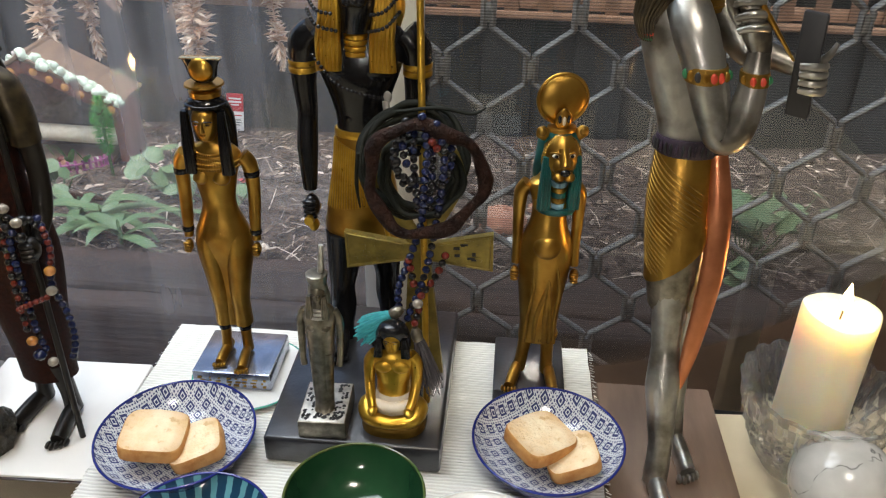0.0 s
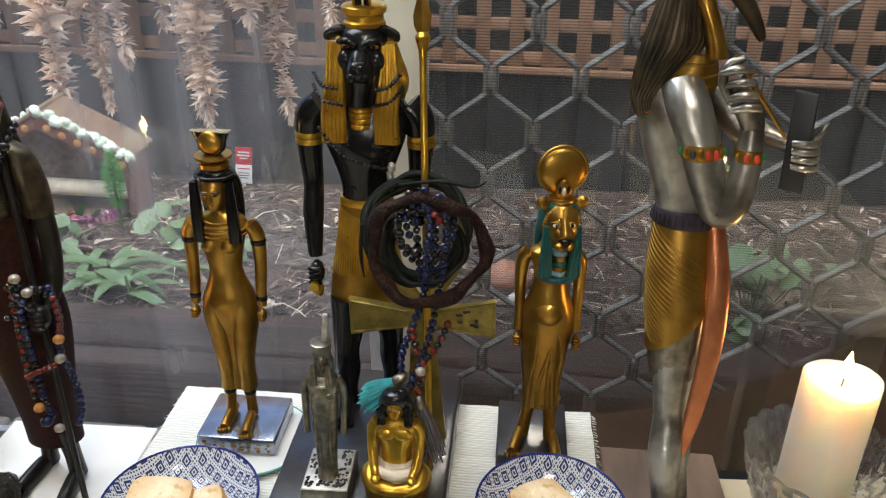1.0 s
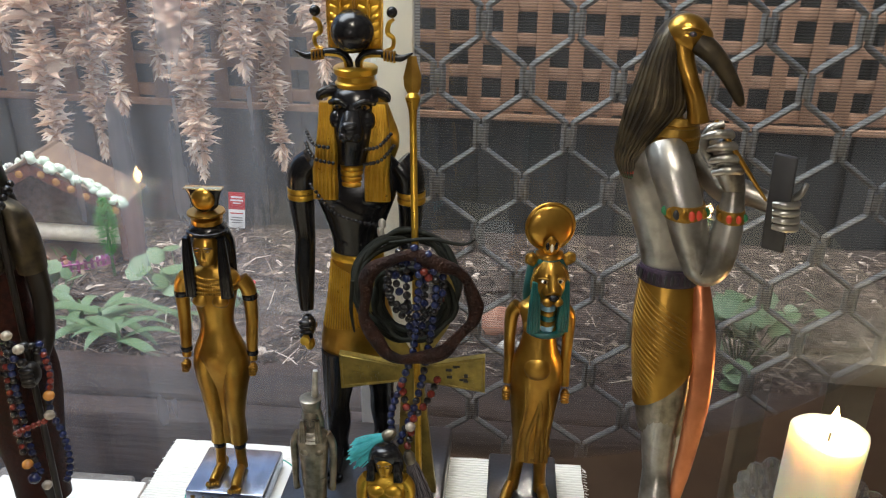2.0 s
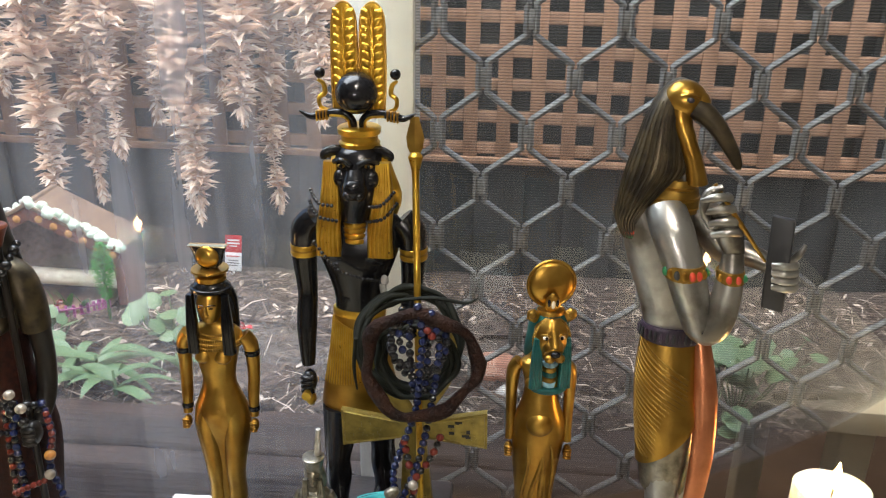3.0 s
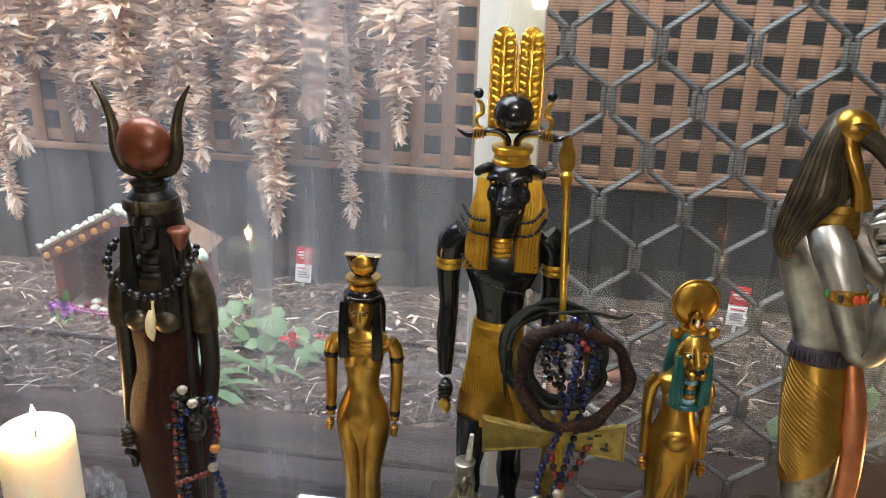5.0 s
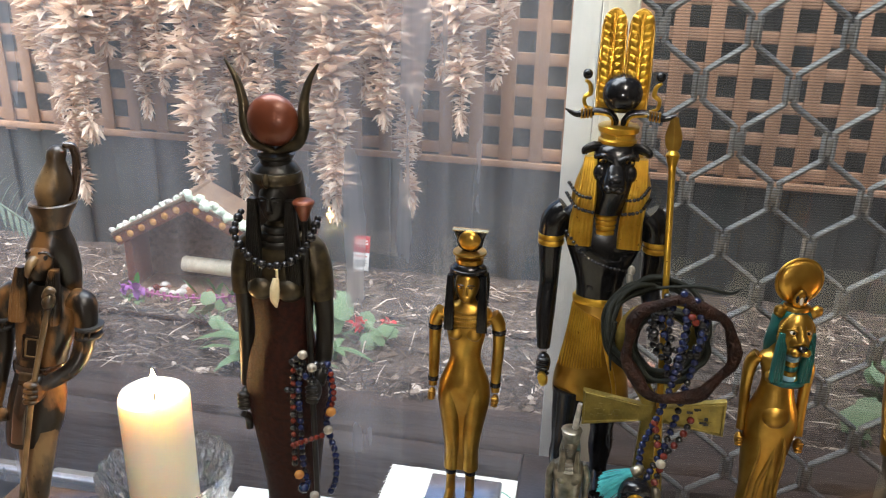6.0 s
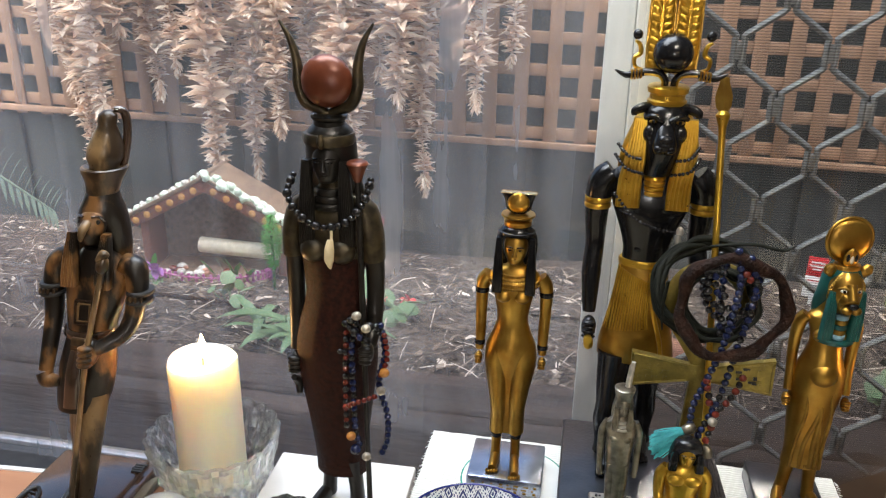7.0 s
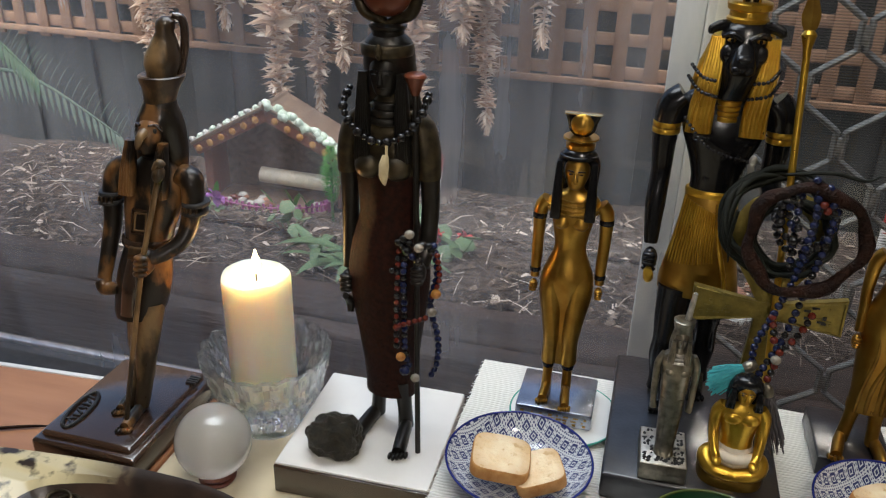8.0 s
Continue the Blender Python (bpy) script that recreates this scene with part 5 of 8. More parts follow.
    for q, (x, z, rx, ry) in enumerate(((-0.002, 0.364, 0.0218, 0.0192), (0.0005, 0.371, 0.0192, 0.0182), (0.003, 0.379, 0.0150, 0.0158))):
        band(bm, x, -0.0015 - 0.002 * q, z, rx, 0.0010, G, ry, 28)
    # gold neck running down behind the hand, small round head, curved bill
    tube(bm, [(0.0150, -0.016, 0.384), (0.0135, -0.017, 0.396), (0.0098, -0.016, 0.410), (0.0060, -0.012, 0.424), (0.0060, -0.009, 0.434)], [0.0075, 0.0062, 0.0060, 0.0072, 0.0095], G, 20, 5)
    ball(bm, (0.0098, -0.0085, 0.4385), (0.0142, 0.0118, 0.0132), G, 26, 18)
    ball(bm, (0.0165, -0.0105, 0.4370), (0.0090, 0.0085, 0.0092), G, 20, 14)
    tube(bm, [(0.0150, -0.0130, 0.4345), (0.0225, -0.0155, 0.4290), (0.0305, -0.0180, 0.4190), (0.0370, -0.0200, 0.4070), (0.0402, -0.0210, 0.3990), (0.0408, -0.0212, 0.3955)], [0.0080, 0.0074, 0.0062, 0.0048, 0.0034, 0.0014], 9, 18, 6)
    tube(bm, [(0.0170, -0.0200, 0.4300), (0.0255, -0.0215, 0.4215), (0.0345, -0.0225, 0.4085)], 0.0006, K, 6, 4)
    ball(bm, (0.0105, -0.0196, 0.4400), (0.0026, 0.0012, 0.0020), K, 10, 8)
    ball(bm, (0.0105, -0.0206, 0.4400), (0.0011, 0.0008, 0.0011), P, 8, 6)
    tube(bm, [(0.0050, -0.0185, 0.4425), (0.0105, -0.0203, 0.4438), (0.0170, -0.0192, 0.4418)], 0.0011, G, 6, 4)
    for v in bm.verts:
        if v.co.z > 0.27:
            v.co.x -= (v.co.z - 0.27) * 0.13
    return tagged(finish("ibis_god_statue", bm, [SILVER, GOLD, GOLD_DULL, BLACK_MATT, COPPER, PURPLE_E, RED_E, GREEN_E, WOOD_GREY, BRONZE_RIM, PEWTER], (0.1490, 0.612, 0)),
                  "silver ibis-headed god statue with gold kilt on grey-brown base", "statue")


def hathor_statue():
    bm = bmesh.new()
    B, R, D, C, K = range(5)
    Z = -0.0078
    foot(bm, -0.0150, 0.002, Z, B, 1.5, -12)
    foot(bm, 0.0200, -0.012, Z, B, 1.5, 6)
    for s, y in ((-1, 0.004), (1, -0.008)):
        loft(bm, [(0.002 + s * 0.0165, y, Z + 0.006, 0.0074, 0.0085), (0.002 + s * 0.0150, y + 0.001, 0.020, 0.0068, 0.0076), (0.001 + s * 0.0130, y, 0.050, 0.0090, 0.0095)], B, 16)
    loft(bm, [(0.002, -0.002, 0.034, 0.0245, 0.0170), (0.002, -0.002, 0.060, 0.0255, 0.0175), (0.001, -0.001, 0.100, 0.0305, 0.0210), (0.000, 0, 0.140, 0.0365, 0.0245), (0, 0, 0.165, 0.0375, 0.0255), (0, 0, 0.190, 0.0330, 0.0230), (0, 0, 0.214, 0.0262, 0.0185), (0, 0, 0.240, 0.0270, 0.0190), (0, 0, 0.262, 0.0300, 0.0180)], D, 36)
    loft(bm, [(0, 0, 0.255, 0.0300, 0.0185), (0, 0.001, 0.275, 0.0345, 0.0180), (0, 0.002, 0.296, 0.0350, 0.0155), (0, 0.003, 0.306, 0.022, 0.0115), (0, 0.002, 0.318, 0.0105, 0.0100), (0, 0, 0.330, 0.0095, 0.0095)], R, 32)
    for s in (-1, 1):
        ball(bm, (s * 0.0125, -0.0150, 0.262), (0.0120, 0.0092, 0.0105), R, 18, 12)
        # short cape over the shoulders
        loft(bm, [(s * 0.0355, 0.001, 0.252, 0.0100, 0.0125), (s * 0.0340, 0.001, 0.275, 0.0108, 0.0135), (s * 0.0275, 0.002, 0.298, 0.0110, 0.0115), (s * 0.018, 0.002, 0.309, 0.006, 0.008)], R, 20)
        tube(bm, [(s * 0.0355, 0.002, 0.262), (s * 0.0365, 0.003, 0.225), (s * 0.0365, -0.004 if s > 0 else 0.002, 0.195), (s * 0.0365, -0.020 if s > 0 else -0.004, 0.178 if s > 0 else 0.160)], [0.0090, 0.0078, 0.0074, 0.0056], B, 16, 6)
    fist(bm, (-0.0365, -0.007, 0.148), B, 1.6)
    tube(bm, [(-0.0355, -0.018, 0.137), (-0.0345, -0.010, 0.128), (-0.0335, -0.012, 0.118)], [0.003, 0.0042, 0.003], B, 10, 3)
    fist(bm, (0.0360, -0.028, 0.176), B, 1.5)
    # head with a heavy wig and vulture cap
    face(bm, (0, -0.006, 0.338), 0.0135, B, K)
    loft(bm, [(0, 0.014, 0.268, 0.0240, 0.006), (0, 0.013, 0.295, 0.0270, 0.0100), (0, 0.008, 0.325, 0.0230, 0.0155), (0, 0.004, 0.345, 0.0215, 0.0185), (0, 0.002, 0.360, 0.0200, 0.0185), (0, 0.002, 0.369, 0.0120, 0.0120)], B, 28)
    for s in (-1, 1):
        lappet(bm, s * 0.0160, 0.340, s * 0.0175, 0.268, -0.0130, 0.0066, 0.0046, B, 7, B)
    band(bm, 0, -0.001, 0.3565, 0.0215, 0.0045, R, 0.0195, 28)
    tube(bm, [(0, -0.0200, 0.3520), (0, -0.0235, 0.3570), (0, -0.0225, 0.3630)], [0.0020, 0.0030, 0.0020], R, 8, 4)
    for q in range(3):
        band(bm, 0, -0.002, 0.300 + q * 0.006, 0.0165 - q * 0.002, 0.0028, B, 0.0150 - q * 0.0015)
    lathe(bm, [(0.0120, 0.364), (0.0132, 0.366), (0.0130, 0.3705), (0.0150, 0.3725), (0.0152, 0.3745), (0.0060, 0.3755)], (0, 0.001, 0), B, 28)
    ball(bm, (0, -0.002, 0.4020), (0.0212, 0.0130, 0.0212), C, 32, 22)
    for s in (-1, 1):
        tube(bm, [(0, 0.001, 0.375), (s * 0.007, 0.001, 0.3785), (s * 0.0190, 0.001, 0.384), (s * 0.0245, 0.001, 0.398), (s * 0.0252, 0.001, 0.415), (s * 0.0300, 0.001, 0.433), (s * 0.0385, 0.001, 0.4475)], [0.0036, 0.0042, 0.0050, 0.0050, 0.0042, 0.0028, 0.0008], R, 14, 7)
    # tall staff with a papyrus head
    top, low = Vector((0.0270, -0.013, 0.330)), Vector((0.0390, -0.036, Z))
    tube(bm, [top, top.lerp(low, 0.5), low], 0.0026, B, 10, 3)
    tube(bm, [top + Vector((0, 0, -0.006)), top + Vector((0, 0, 0.001)), top + Vector((0, 0, 0.009)), top + Vector((0, 0, 0.0115))], [0.0030, 0.0055, 0.0092, 0.0070], C, 14, 4)
    return tagged(finish("horned_goddess_statue", bm, [BRONZE, BRONZE_RIM, BROWN_DRESS, DISC_RED, BLACK], (-0.3715, 0.5875, 0)),
                  "dark bronze goddess statue with horns and red-brown disc", "statue")


def osiris_statue():
    bm = bmesh.new()
    W, P, B, K = range(4)
    # sloping base with a stepped foot and an oval name-ring carved on it
    block(bm, (-0.0155, 0.001, -0.0255), (0.112, 0.146, 0.0285), B, 0.004)
    block(bm, (-0.0155, 0.001, -0.0125), (0.098, 0.132, 0.0150), B, 0.004)
    ring_pts = [(-0.048 + 0.0095 * math.cos(a) - 0.010 * math.sin(a) * 0.3, -0.027 + 0.028 * math.sin(a), -0.0038) for a in (2 * math.pi * k / 28 for k in range(29))]
    tube(bm, ring_pts, 0.0018, K, 8, 1, 1.0, True)
    r = random.Random(2)
    for k in range(8):
        y = -0.047 + k * 0.0058
        block(bm, (-0.048 - (y + 0.027) * 0.1 + r.uniform(-0.002, 0.002), y, -0.0042), (r.uniform(0.006, 0.012), 0.0022, 0.0016), K, 0.0003, pose(0, 0, 0, 0, 0, r.uniform(-40, 40)).to_3x3())
    for k in range(4):
        block(bm, (0.030, 0.055 - k * 0.0035, -0.0042), (0.013 - 0.002 * (k % 2), 0.0022, 0.0020), K, 0.0004)
    # the figure, swaying slightly backwards as it rises
    fig = bmesh.new()
    for (x, y), s in (((0.011, -0.012), 1.25), ((-0.010, 0.010), 1.2)):
        foot(fig, x, y, -0.0055, W, s, 4)
        tube(fig, [(x, y, 0.002), (x, y + 0.003, 0.03), (x * 0.9, y * 0.7, 0.07), (x * 0.8, y * 0.4, 0.112)], [0.0072, 0.0080, 0.0115, 0.0140], P, 18, 5)
    tube(fig, [(-0.002, -0.006, 0.0), (-0.002, 0.0, 0.06), (-0.002, 0.0, 0.11)], [0.008, 0.010, 0.013], P, 14, 4)
    loft(fig, [(-0.004, -0.004, 0.098, 0.0215, 0.0190), (-0.003, -0.002, 0.110, 0.0260, 0.0205), (-0.002, -0.001, 0.140, 0.0265, 0.0200), (-0.001, 0.0, 0.170, 0.0225, 0.0175), (0, 0.001, 0.198, 0.0265, 0.0185), (0, 0.003, 0.220, 0.0300, 0.0180), (0, 0.003, 0.236, 0.0255, 0.0150), (0, 0.002, 0.250, 0.0135, 0.0125)], W, 28)
    band(fig, -0.002, 0, 0.172, 0.0245, 0.0042, B, 0.0190, 28)
    block(fig, (-0.002, -0.0195, 0.168), (0.014, 0.003, 0.008), P, 0.0012)
    tube(fig, [(-0.004, -0.0195, 0.160), (-0.004, -0.0225, 0.135), (-0.004, -0.0215, 0.104)], [0.005, 0.0075, 0.0085], B, 12, 4, 0.4)
    # breast plate
    for q in range(2):
        d = 0.0030 * q
        tube(fig, [(-0.0085 + d, -0.0170, 0.206 - d), (0.0085 - d, -0.0170, 0.206 - d), (0.0085 - d, -0.0170, 0.184 + d), (-0.0085 + d, -0.0170, 0.184 + d), (-0.0085 + d, -0.0170, 0.206 - d)], 0.0012, P if q else B, 6, 1)
    # arms
    tube(fig, [(-0.026, 0.002, 0.238), (-0.0395, 0.002, 0.234), (-0.0430, 0.002, 0.215), (-0.0405, 0.001, 0.185), (-0.0395, -0.004, 0.160), (-0.0390, -0.010, 0.132)], [0.0092, 0.0102, 0.0094, 0.0084, 0.0078, 0.0066], W, 18, 6)
    tube(fig, [(-0.0390, -0.012, 0.130), (-0.034, -0.014, 0.124), (-0.020, -0.014, 0.125)], [0.0078, 0.0070, 0.0050], W, 12, 4)
    tube(fig, [(0.024, 0.002, 0.236), (0.0365, 0.001, 0.232), (0.0400, 0.001, 0.212), (0.0400, -0.002, 0.190), (0.0370, -0.010, 0.177), (0.0260, -0.020, 0.169), (0.0170, -0.026, 0.166)], [0.0092, 0.0104, 0.0098, 0.0088, 0.0080, 0.0070, 0.0066], W, 18, 6)
    fist(fig, (0.0150, -0.0270, 0.163), W, 1.9)
    for s in (-1, 1):
        for dz in (0, 0.008):
            band(fig, s * 0.0428, 0.0015, 0.204 + dz, 0.0124, 0.0018, K, 0.0124)
        for k in range(4):
            block(fig, (s * 0.0428 + (k - 1.5) * 0.0045, -0.0108 + 0.0009 * (k - 1.5) ** 2, 0.208), (0.0016, 0.0020, 0.0045), P)
    # falcon head in a striped headcloth, tall white crown
    loft(fig, [(0, 0.014, 0.205, 0.0200, 0.006), (0, 0.012, 0.235, 0.0260, 0.0105), (0, 0.008, 0.262, 0.0250, 0.0160), (0, 0.003, 0.282, 0.0210, 0.0180), (0, 0.001, 0.294, 0.0160, 0.0150), (0, 0.001, 0.300, 0.0145, 0.0130)], W, 28)
    for s in (-1, 1):
        lappet(fig, s * 0.0160, 0.268, s * 0.0160, 0.2185, -0.0145, 0.0070, 0.0050, W, 5, W)
    loft(fig, [(0, -0.010, 0.258, 0.0080, 0.0080), (0, -0.011, 0.270, 0.0118, 0.0120), (0, -0.008, 0.282, 0.0120, 0.0120), (0, -0.004, 0.290, 0.006, 0.006)], W, 20)
    tube(fig, [(0, -0.020, 0.277), (0, -0.0255, 0.2745), (0, -0.0280, 0.2685), (0, -0.0270, 0.2640)], [0.0050, 0.0042, 0.0028, 0.0010], P, 10, 5)
    for s in (-1, 1):
        ball(fig, (s * 0.0085, -0.0175, 0.2785), (0.0022, 0.0016, 0.0022), K, 10, 8)
        tube(fig, [(s * 0.004, -0.021, 0.2835), (s * 0.0095, -0.0180, 0.2835), (s * 0.0125, -0.0130, 0.2780)], 0.0012, B, 6, 4)
    lathe(fig, [(0.0130, 0.296), (0.0135, 0.300), (0.0155, 0.310), (0.0195, 0.319), (0.0198, 0.3215), (0.0185, 0.3225), (0.0125, 0.321), (0.0128, 0.3235), (0.0156, 0.331), (0.0152, 0.339), (0.0108, 0.350), (0.0075, 0.3575), (0.0082, 0.3610), (0.0078, 0.3660), (0.004, 0.3695), (0.001, 0.370)], (0, 0.001, 0), P, 32)
    tube(fig, [(0.012, 0.010, 0.315), (0.0145, 0.010, 0.345), (0.0115, 0.008, 0.3665), (0.004, 0.003, 0.3705)], [0.0036, 0.0038, 0.0036, 0.0022], B, 10, 5)
    # long sceptre
    tube(fig, [(0.012, -0.038, -0.005), (0.013, -0.036, 0.08), (0.0150, -0.033, 0.163), (0.0205, -0.030, 0.225), (0.0220, -0.029, 0.240)], [0.0024, 0.0024, 0.0025, 0.0026, 0.0030], P, 10, 5)
    ball(fig, (0.0225, -0.0295, 0.246), (0.0056, 0.0056, 0.0078), P, 14, 10)
    tube(fig, [(0.019, -0.030, 0.250), (0.023, -0.031, 0.2565), (0.028, -0.030, 0.254)], [0.003, 0.0038, 0.002], P, 10, 4)
    lean = Matrix.Identity(4)
    lean[0][2], lean[1][2] = 0.055 / 0.36, 0.040 / 0.36
    bmesh.ops.transform(fig, matrix=lean, verts=fig.verts[:])
    me = bpy.data.meshes.new("figure")
    fig.to_mesh(me)
    fig.free()
    bm.from_mesh(me)
    bpy.data.meshes.remove(me)
    return tagged(finish("falcon_god_statue", bm, [WOOD_STATUE, WOOD_PALE, WOOD_DARK, BLACK_MATT], (-0.620, 0.538, 0)),
                  "carved brown falcon god statue with tall crown and sceptre", "statue")


def small_king():
    bm = bmesh.new()
    P, L, K = range(3)
    block(bm, (0, 0.0, 0.0085), (0.0385, 0.050, 0.017), P, 0.0012)
    block(bm, (0, 0.0, 0.0166), (0.0370, 0.0480, 0.0016), L, 0.0006)
    rr = random.Random(11)
    for k in range(84):
        x = rr.choice((-0.0155, -0.0125, -0.0095, 0.0095, 0.0125, 0.0155)) if k < 58 else rr.uniform(-0.016, 0.016)
        y = rr.uniform(-0.021, 0.021) if k < 58 else rr.uniform(-0.021, -0.014)
        block(bm, (x, y, 0.0178), (rr.uniform(0.0012, 0.004), rr.uniform(0.0008, 0.0024), 0.0008), K, 0.0, pose(0, 0, 0, 0, 0, rr.uniform(0, 90)).to_3x3())
    loft(bm, [(0, -0.006, 0.0172, 0.0085, 0.0105), (0, -0.005, 0.022, 0.0078, 0.0085), (0, -0.003, 0.040, 0.0082, 0.0072), (0, -0.002, 0.070, 0.0100, 0.0080), (0, -0.001, 0.094, 0.0118, 0.0085), (0, 0, 0.108, 0.0132, 0.0078), (0, 0, 0.114, 0.0072, 0.0060), (0, 0, 0.119, 0.0046, 0.0046)], P, 24)
    for s in (-1, 1):
        tube(bm, [(s * 0.0110, 0, 0.110), (s * 0.0148, 0, 0.100), (s * 0.0152, -0.001, 0.084), (s * 0.0148, -0.004, 0.068), (s * 0.0140, -0.005, 0.060)], [0.0032, 0.0034, 0.0029, 0.0025, 0.0028], P, 10, 5)
        loft(bm, [(s * 0.0042, -0.0075, 0.0185, 0.0040, 0.0070), (s * 0.0042, -0.0055, 0.026, 0.0036, 0.0046), (s * 0.0044, -0.0048, 0.044, 0.0044, 0.0050), (s * 0.0046, -0.0035, 0.072, 0.0055, 0.0058)], P, 12)
        ball(bm, (s * 0.0050, -0.0066, 0.0965), (0.0044, 0.0030, 0.0036), P, 12, 8)
        lappet(bm, s * 0.0058, 0.126, s * 0.0062, 0.106, -0.0062, 0.0028, 0.0022, P, 3, P)
    for q in range(3):
        band(bm, 0, -0.001, 0.1065 + q * 0.003, 0.0100 - q * 0.0016, 0.0012, L, 0.0088 - q * 0.001, 16)
    face(bm, (0, -0.002, 0.1255), 0.0060, P, K)
    loft(bm, [(0, 0.005, 0.108, 0.0080, 0.003), (0, 0.004, 0.120, 0.0088, 0.0050), (0, 0.001, 0.131, 0.0074, 0.0064), (0, 0.001, 0.135, 0.0070, 0.0064)], P, 18)
    lathe(bm, [(0.0068, 0.133), (0.0078, 0.1375), (0.0086, 0.1415), (0.0078, 0.142), (0.004, 0.1415)], (0, 0.001, 0), P, 20)
    tube(bm, [(0.0025, 0.004, 0.139), (0.0032, 0.003, 0.150), (0.0046, 0.002, 0.1655)], [0.0028, 0.0024, 0.0018], L, 8, 4)
    return tagged(finish("small_king_statue", bm, [PEWTER, PLATE_METAL, BLACK_MATT], pose(-0.1165, 0.560, 0.0268, 0, 0, 2)),
                  "small pewter king statue on a pale engraved base", "statue")


def scribe():
    bm = bmesh.new()
    G, K, W, D = range(4)
    loft(bm, [(0, 0, 0.0, 0.0265, 0.0215), (0, 0, 0.007, 0.0260, 0.0212), (0, 0, 0.010, 0.0245, 0.0200)], D, 32, 2.6)
    # crossed legs, kilt, torso, arms
    for s in (-1, 1):
        tube(bm, [(s * 0.008, 0.004, 0.020), (s * 0.0205, -0.004, 0.0195), (s * 0.0165, -0.0155, 0.0160), (0, -0.0190, 0.0145), (-s * 0.010, -0.0175, 0.0135)], [0.0090, 0.0082, 0.0064, 0.0052, 0.0038], G, 16, 6)
        tube(bm, [(s * 0.0140, 0.001, 0.069), (s * 0.0185, 0.001, 0.061), (s * 0.0190, -0.002, 0.046), (s * 0.0170, -0.010, 0.033), (s * 0.0145, -0.0165, 0.0275)], [0.0050, 0.0052, 0.0044, 0.0039, 0.0034], G, 14, 6)
        ball(bm, (s * 0.0145, -0.0185, 0.0262), (0.0042, 0.0056, 0.0030), G, 12, 8)
        ball(bm, (s * 0.0066, -0.0066, 0.0615), (0.0076, 0.0030, 0.0055), G, 14, 10)
    loft(bm, [(0, 0.001, 0.012, 0.0185, 0.0150), (0, 0.000, 0.022, 0.0175, 0.0145), (0, 0.001, 0.029, 0.0152, 0.0125), (0, 0.002, 0.035, 0.0140, 0.0112)], W, 28)
    tube(bm, [(-0.015, -0.010, 0.0285), (0, -0.0150, 0.0265), (0.015, -0.010, 0.0285)], [0.004, 0.0046, 0.004], W, 12, 5)
    loft(bm, [(0, 0.002, 0.030, 0.0145, 0.0120), (0, 0.002, 0.044, 0.0138, 0.0108), (0, 0.002, 0.058, 0.0165, 0.0105), (0, 0.002, 0.068, 0.0175, 0.0092), (0, 0.002, 0.0735, 0.0085, 0.0070), (0, 0.001, 0.079, 0.0055, 0.0055)], G, 28)
    face(bm, (0, -0.002, 0.0855), 0.0080, G, K)
    loft(bm, [(0, 0.006, 0.070, 0.0128, 0.0060), (0, 0.004, 0.080, 0.0142, 0.0092), (0, 0.002, 0.090, 0.0130, 0.0102), (0, 0.001, 0.0970, 0.0095, 0.0085), (0, 0.001, 0.0995, 0.0035, 0.0035)], K, 26)
    for s in (-1, 1):
        lappet(bm, s * 0.0098, 0.088, s * 0.0108, 0.0715, -0.0035, 0.0034, 0.0044, K, 3, K)
    return tagged(finish("seated_scribe_statue", bm, [GOLD_BRIGHT, BLACK, WHITE_E, GOLD_DULL], pose(-0.0605, 0.562, 0.0268, 0, 0, 0)),
                  "small gold seated scribe statue with black hair", "statue")


isis_statue(), ram_statue(), lion_statue(), ibis_statue(), hathor_statue(), osiris_statue(), small_king(), scribe()

# ---------------------------------------------------------------- things hung on the ram god: spear, rings, ankh, beads
bm = bmesh.new()
s_top, s_low = Vector((-0.0535, 0.687, 0.398)), Vector((-0.0365, 0.588, 0.0268))
tube(bm, [s_low, s_low.lerp(s_top, 0.5), s_low.lerp(s_top, 0.89)], 0.0029, 0, 12, 4)
up = (s_top - s_low).normalized()
p = s_low.lerp(s_top, 0.88)
tube(bm, [p, p + up * 0.010, p + up * 0.020, p + up * 0.024], [0.0026, 0.0034, 0.0062, 0.0030], 0, 14, 4)
q = p + up * 0.022
tube(bm, [q, q + up * 0.006, q + up * 0.014, q + up * 0.026, q + up * 0.030], [0.0030, 0.0064, 0.0072, 0.0040, 0.0034], 1, 4, 2, 0.5)
tagged(finish("spear", bm, [GOLD_BRIGHT, GOLD_DULL]), "thin gold spear with a duller blade standing before the god", "spear")


def wobbly_ring(name, c, r, thick, mat, label, category, seed, tilt, wob=0.05, strands=1, group=""):
    rr = random.Random(seed)
    bm = bmesh.new()
    for s in range(strands):
        pts = []
        ph, ox, oz, dr = rr.uniform(0, 6), rr.uniform(-0.003, 0.003), rr.uniform(-0.003, 0.003), rr.uniform(-0.003, 0.002)
        for k in range(25):
            a = 2 * math.pi * k / 24
            ra = (r + dr) * (1 + wob * math.sin(3 * a + ph) + wob * 0.7 * math.sin(7 * a + ph * 2))
            pts.append((ra * math.cos(a) + ox, 0.004 * math.sin(2 * a + ph) + s * 0.0022, ra * math.sin(a) * 0.98 + oz))
        pts[-1] = pts[0]
        rad = [thick * (1 + 0.25 * math.sin(5 * k + ph)) for k in range(24)]
        tube(bm, pts, rad + [rad[0]], 0, 10, 3, 1.0, True)
    return tagged(finish(name, bm, mat, pose(*c, *tilt)), label, category, group)


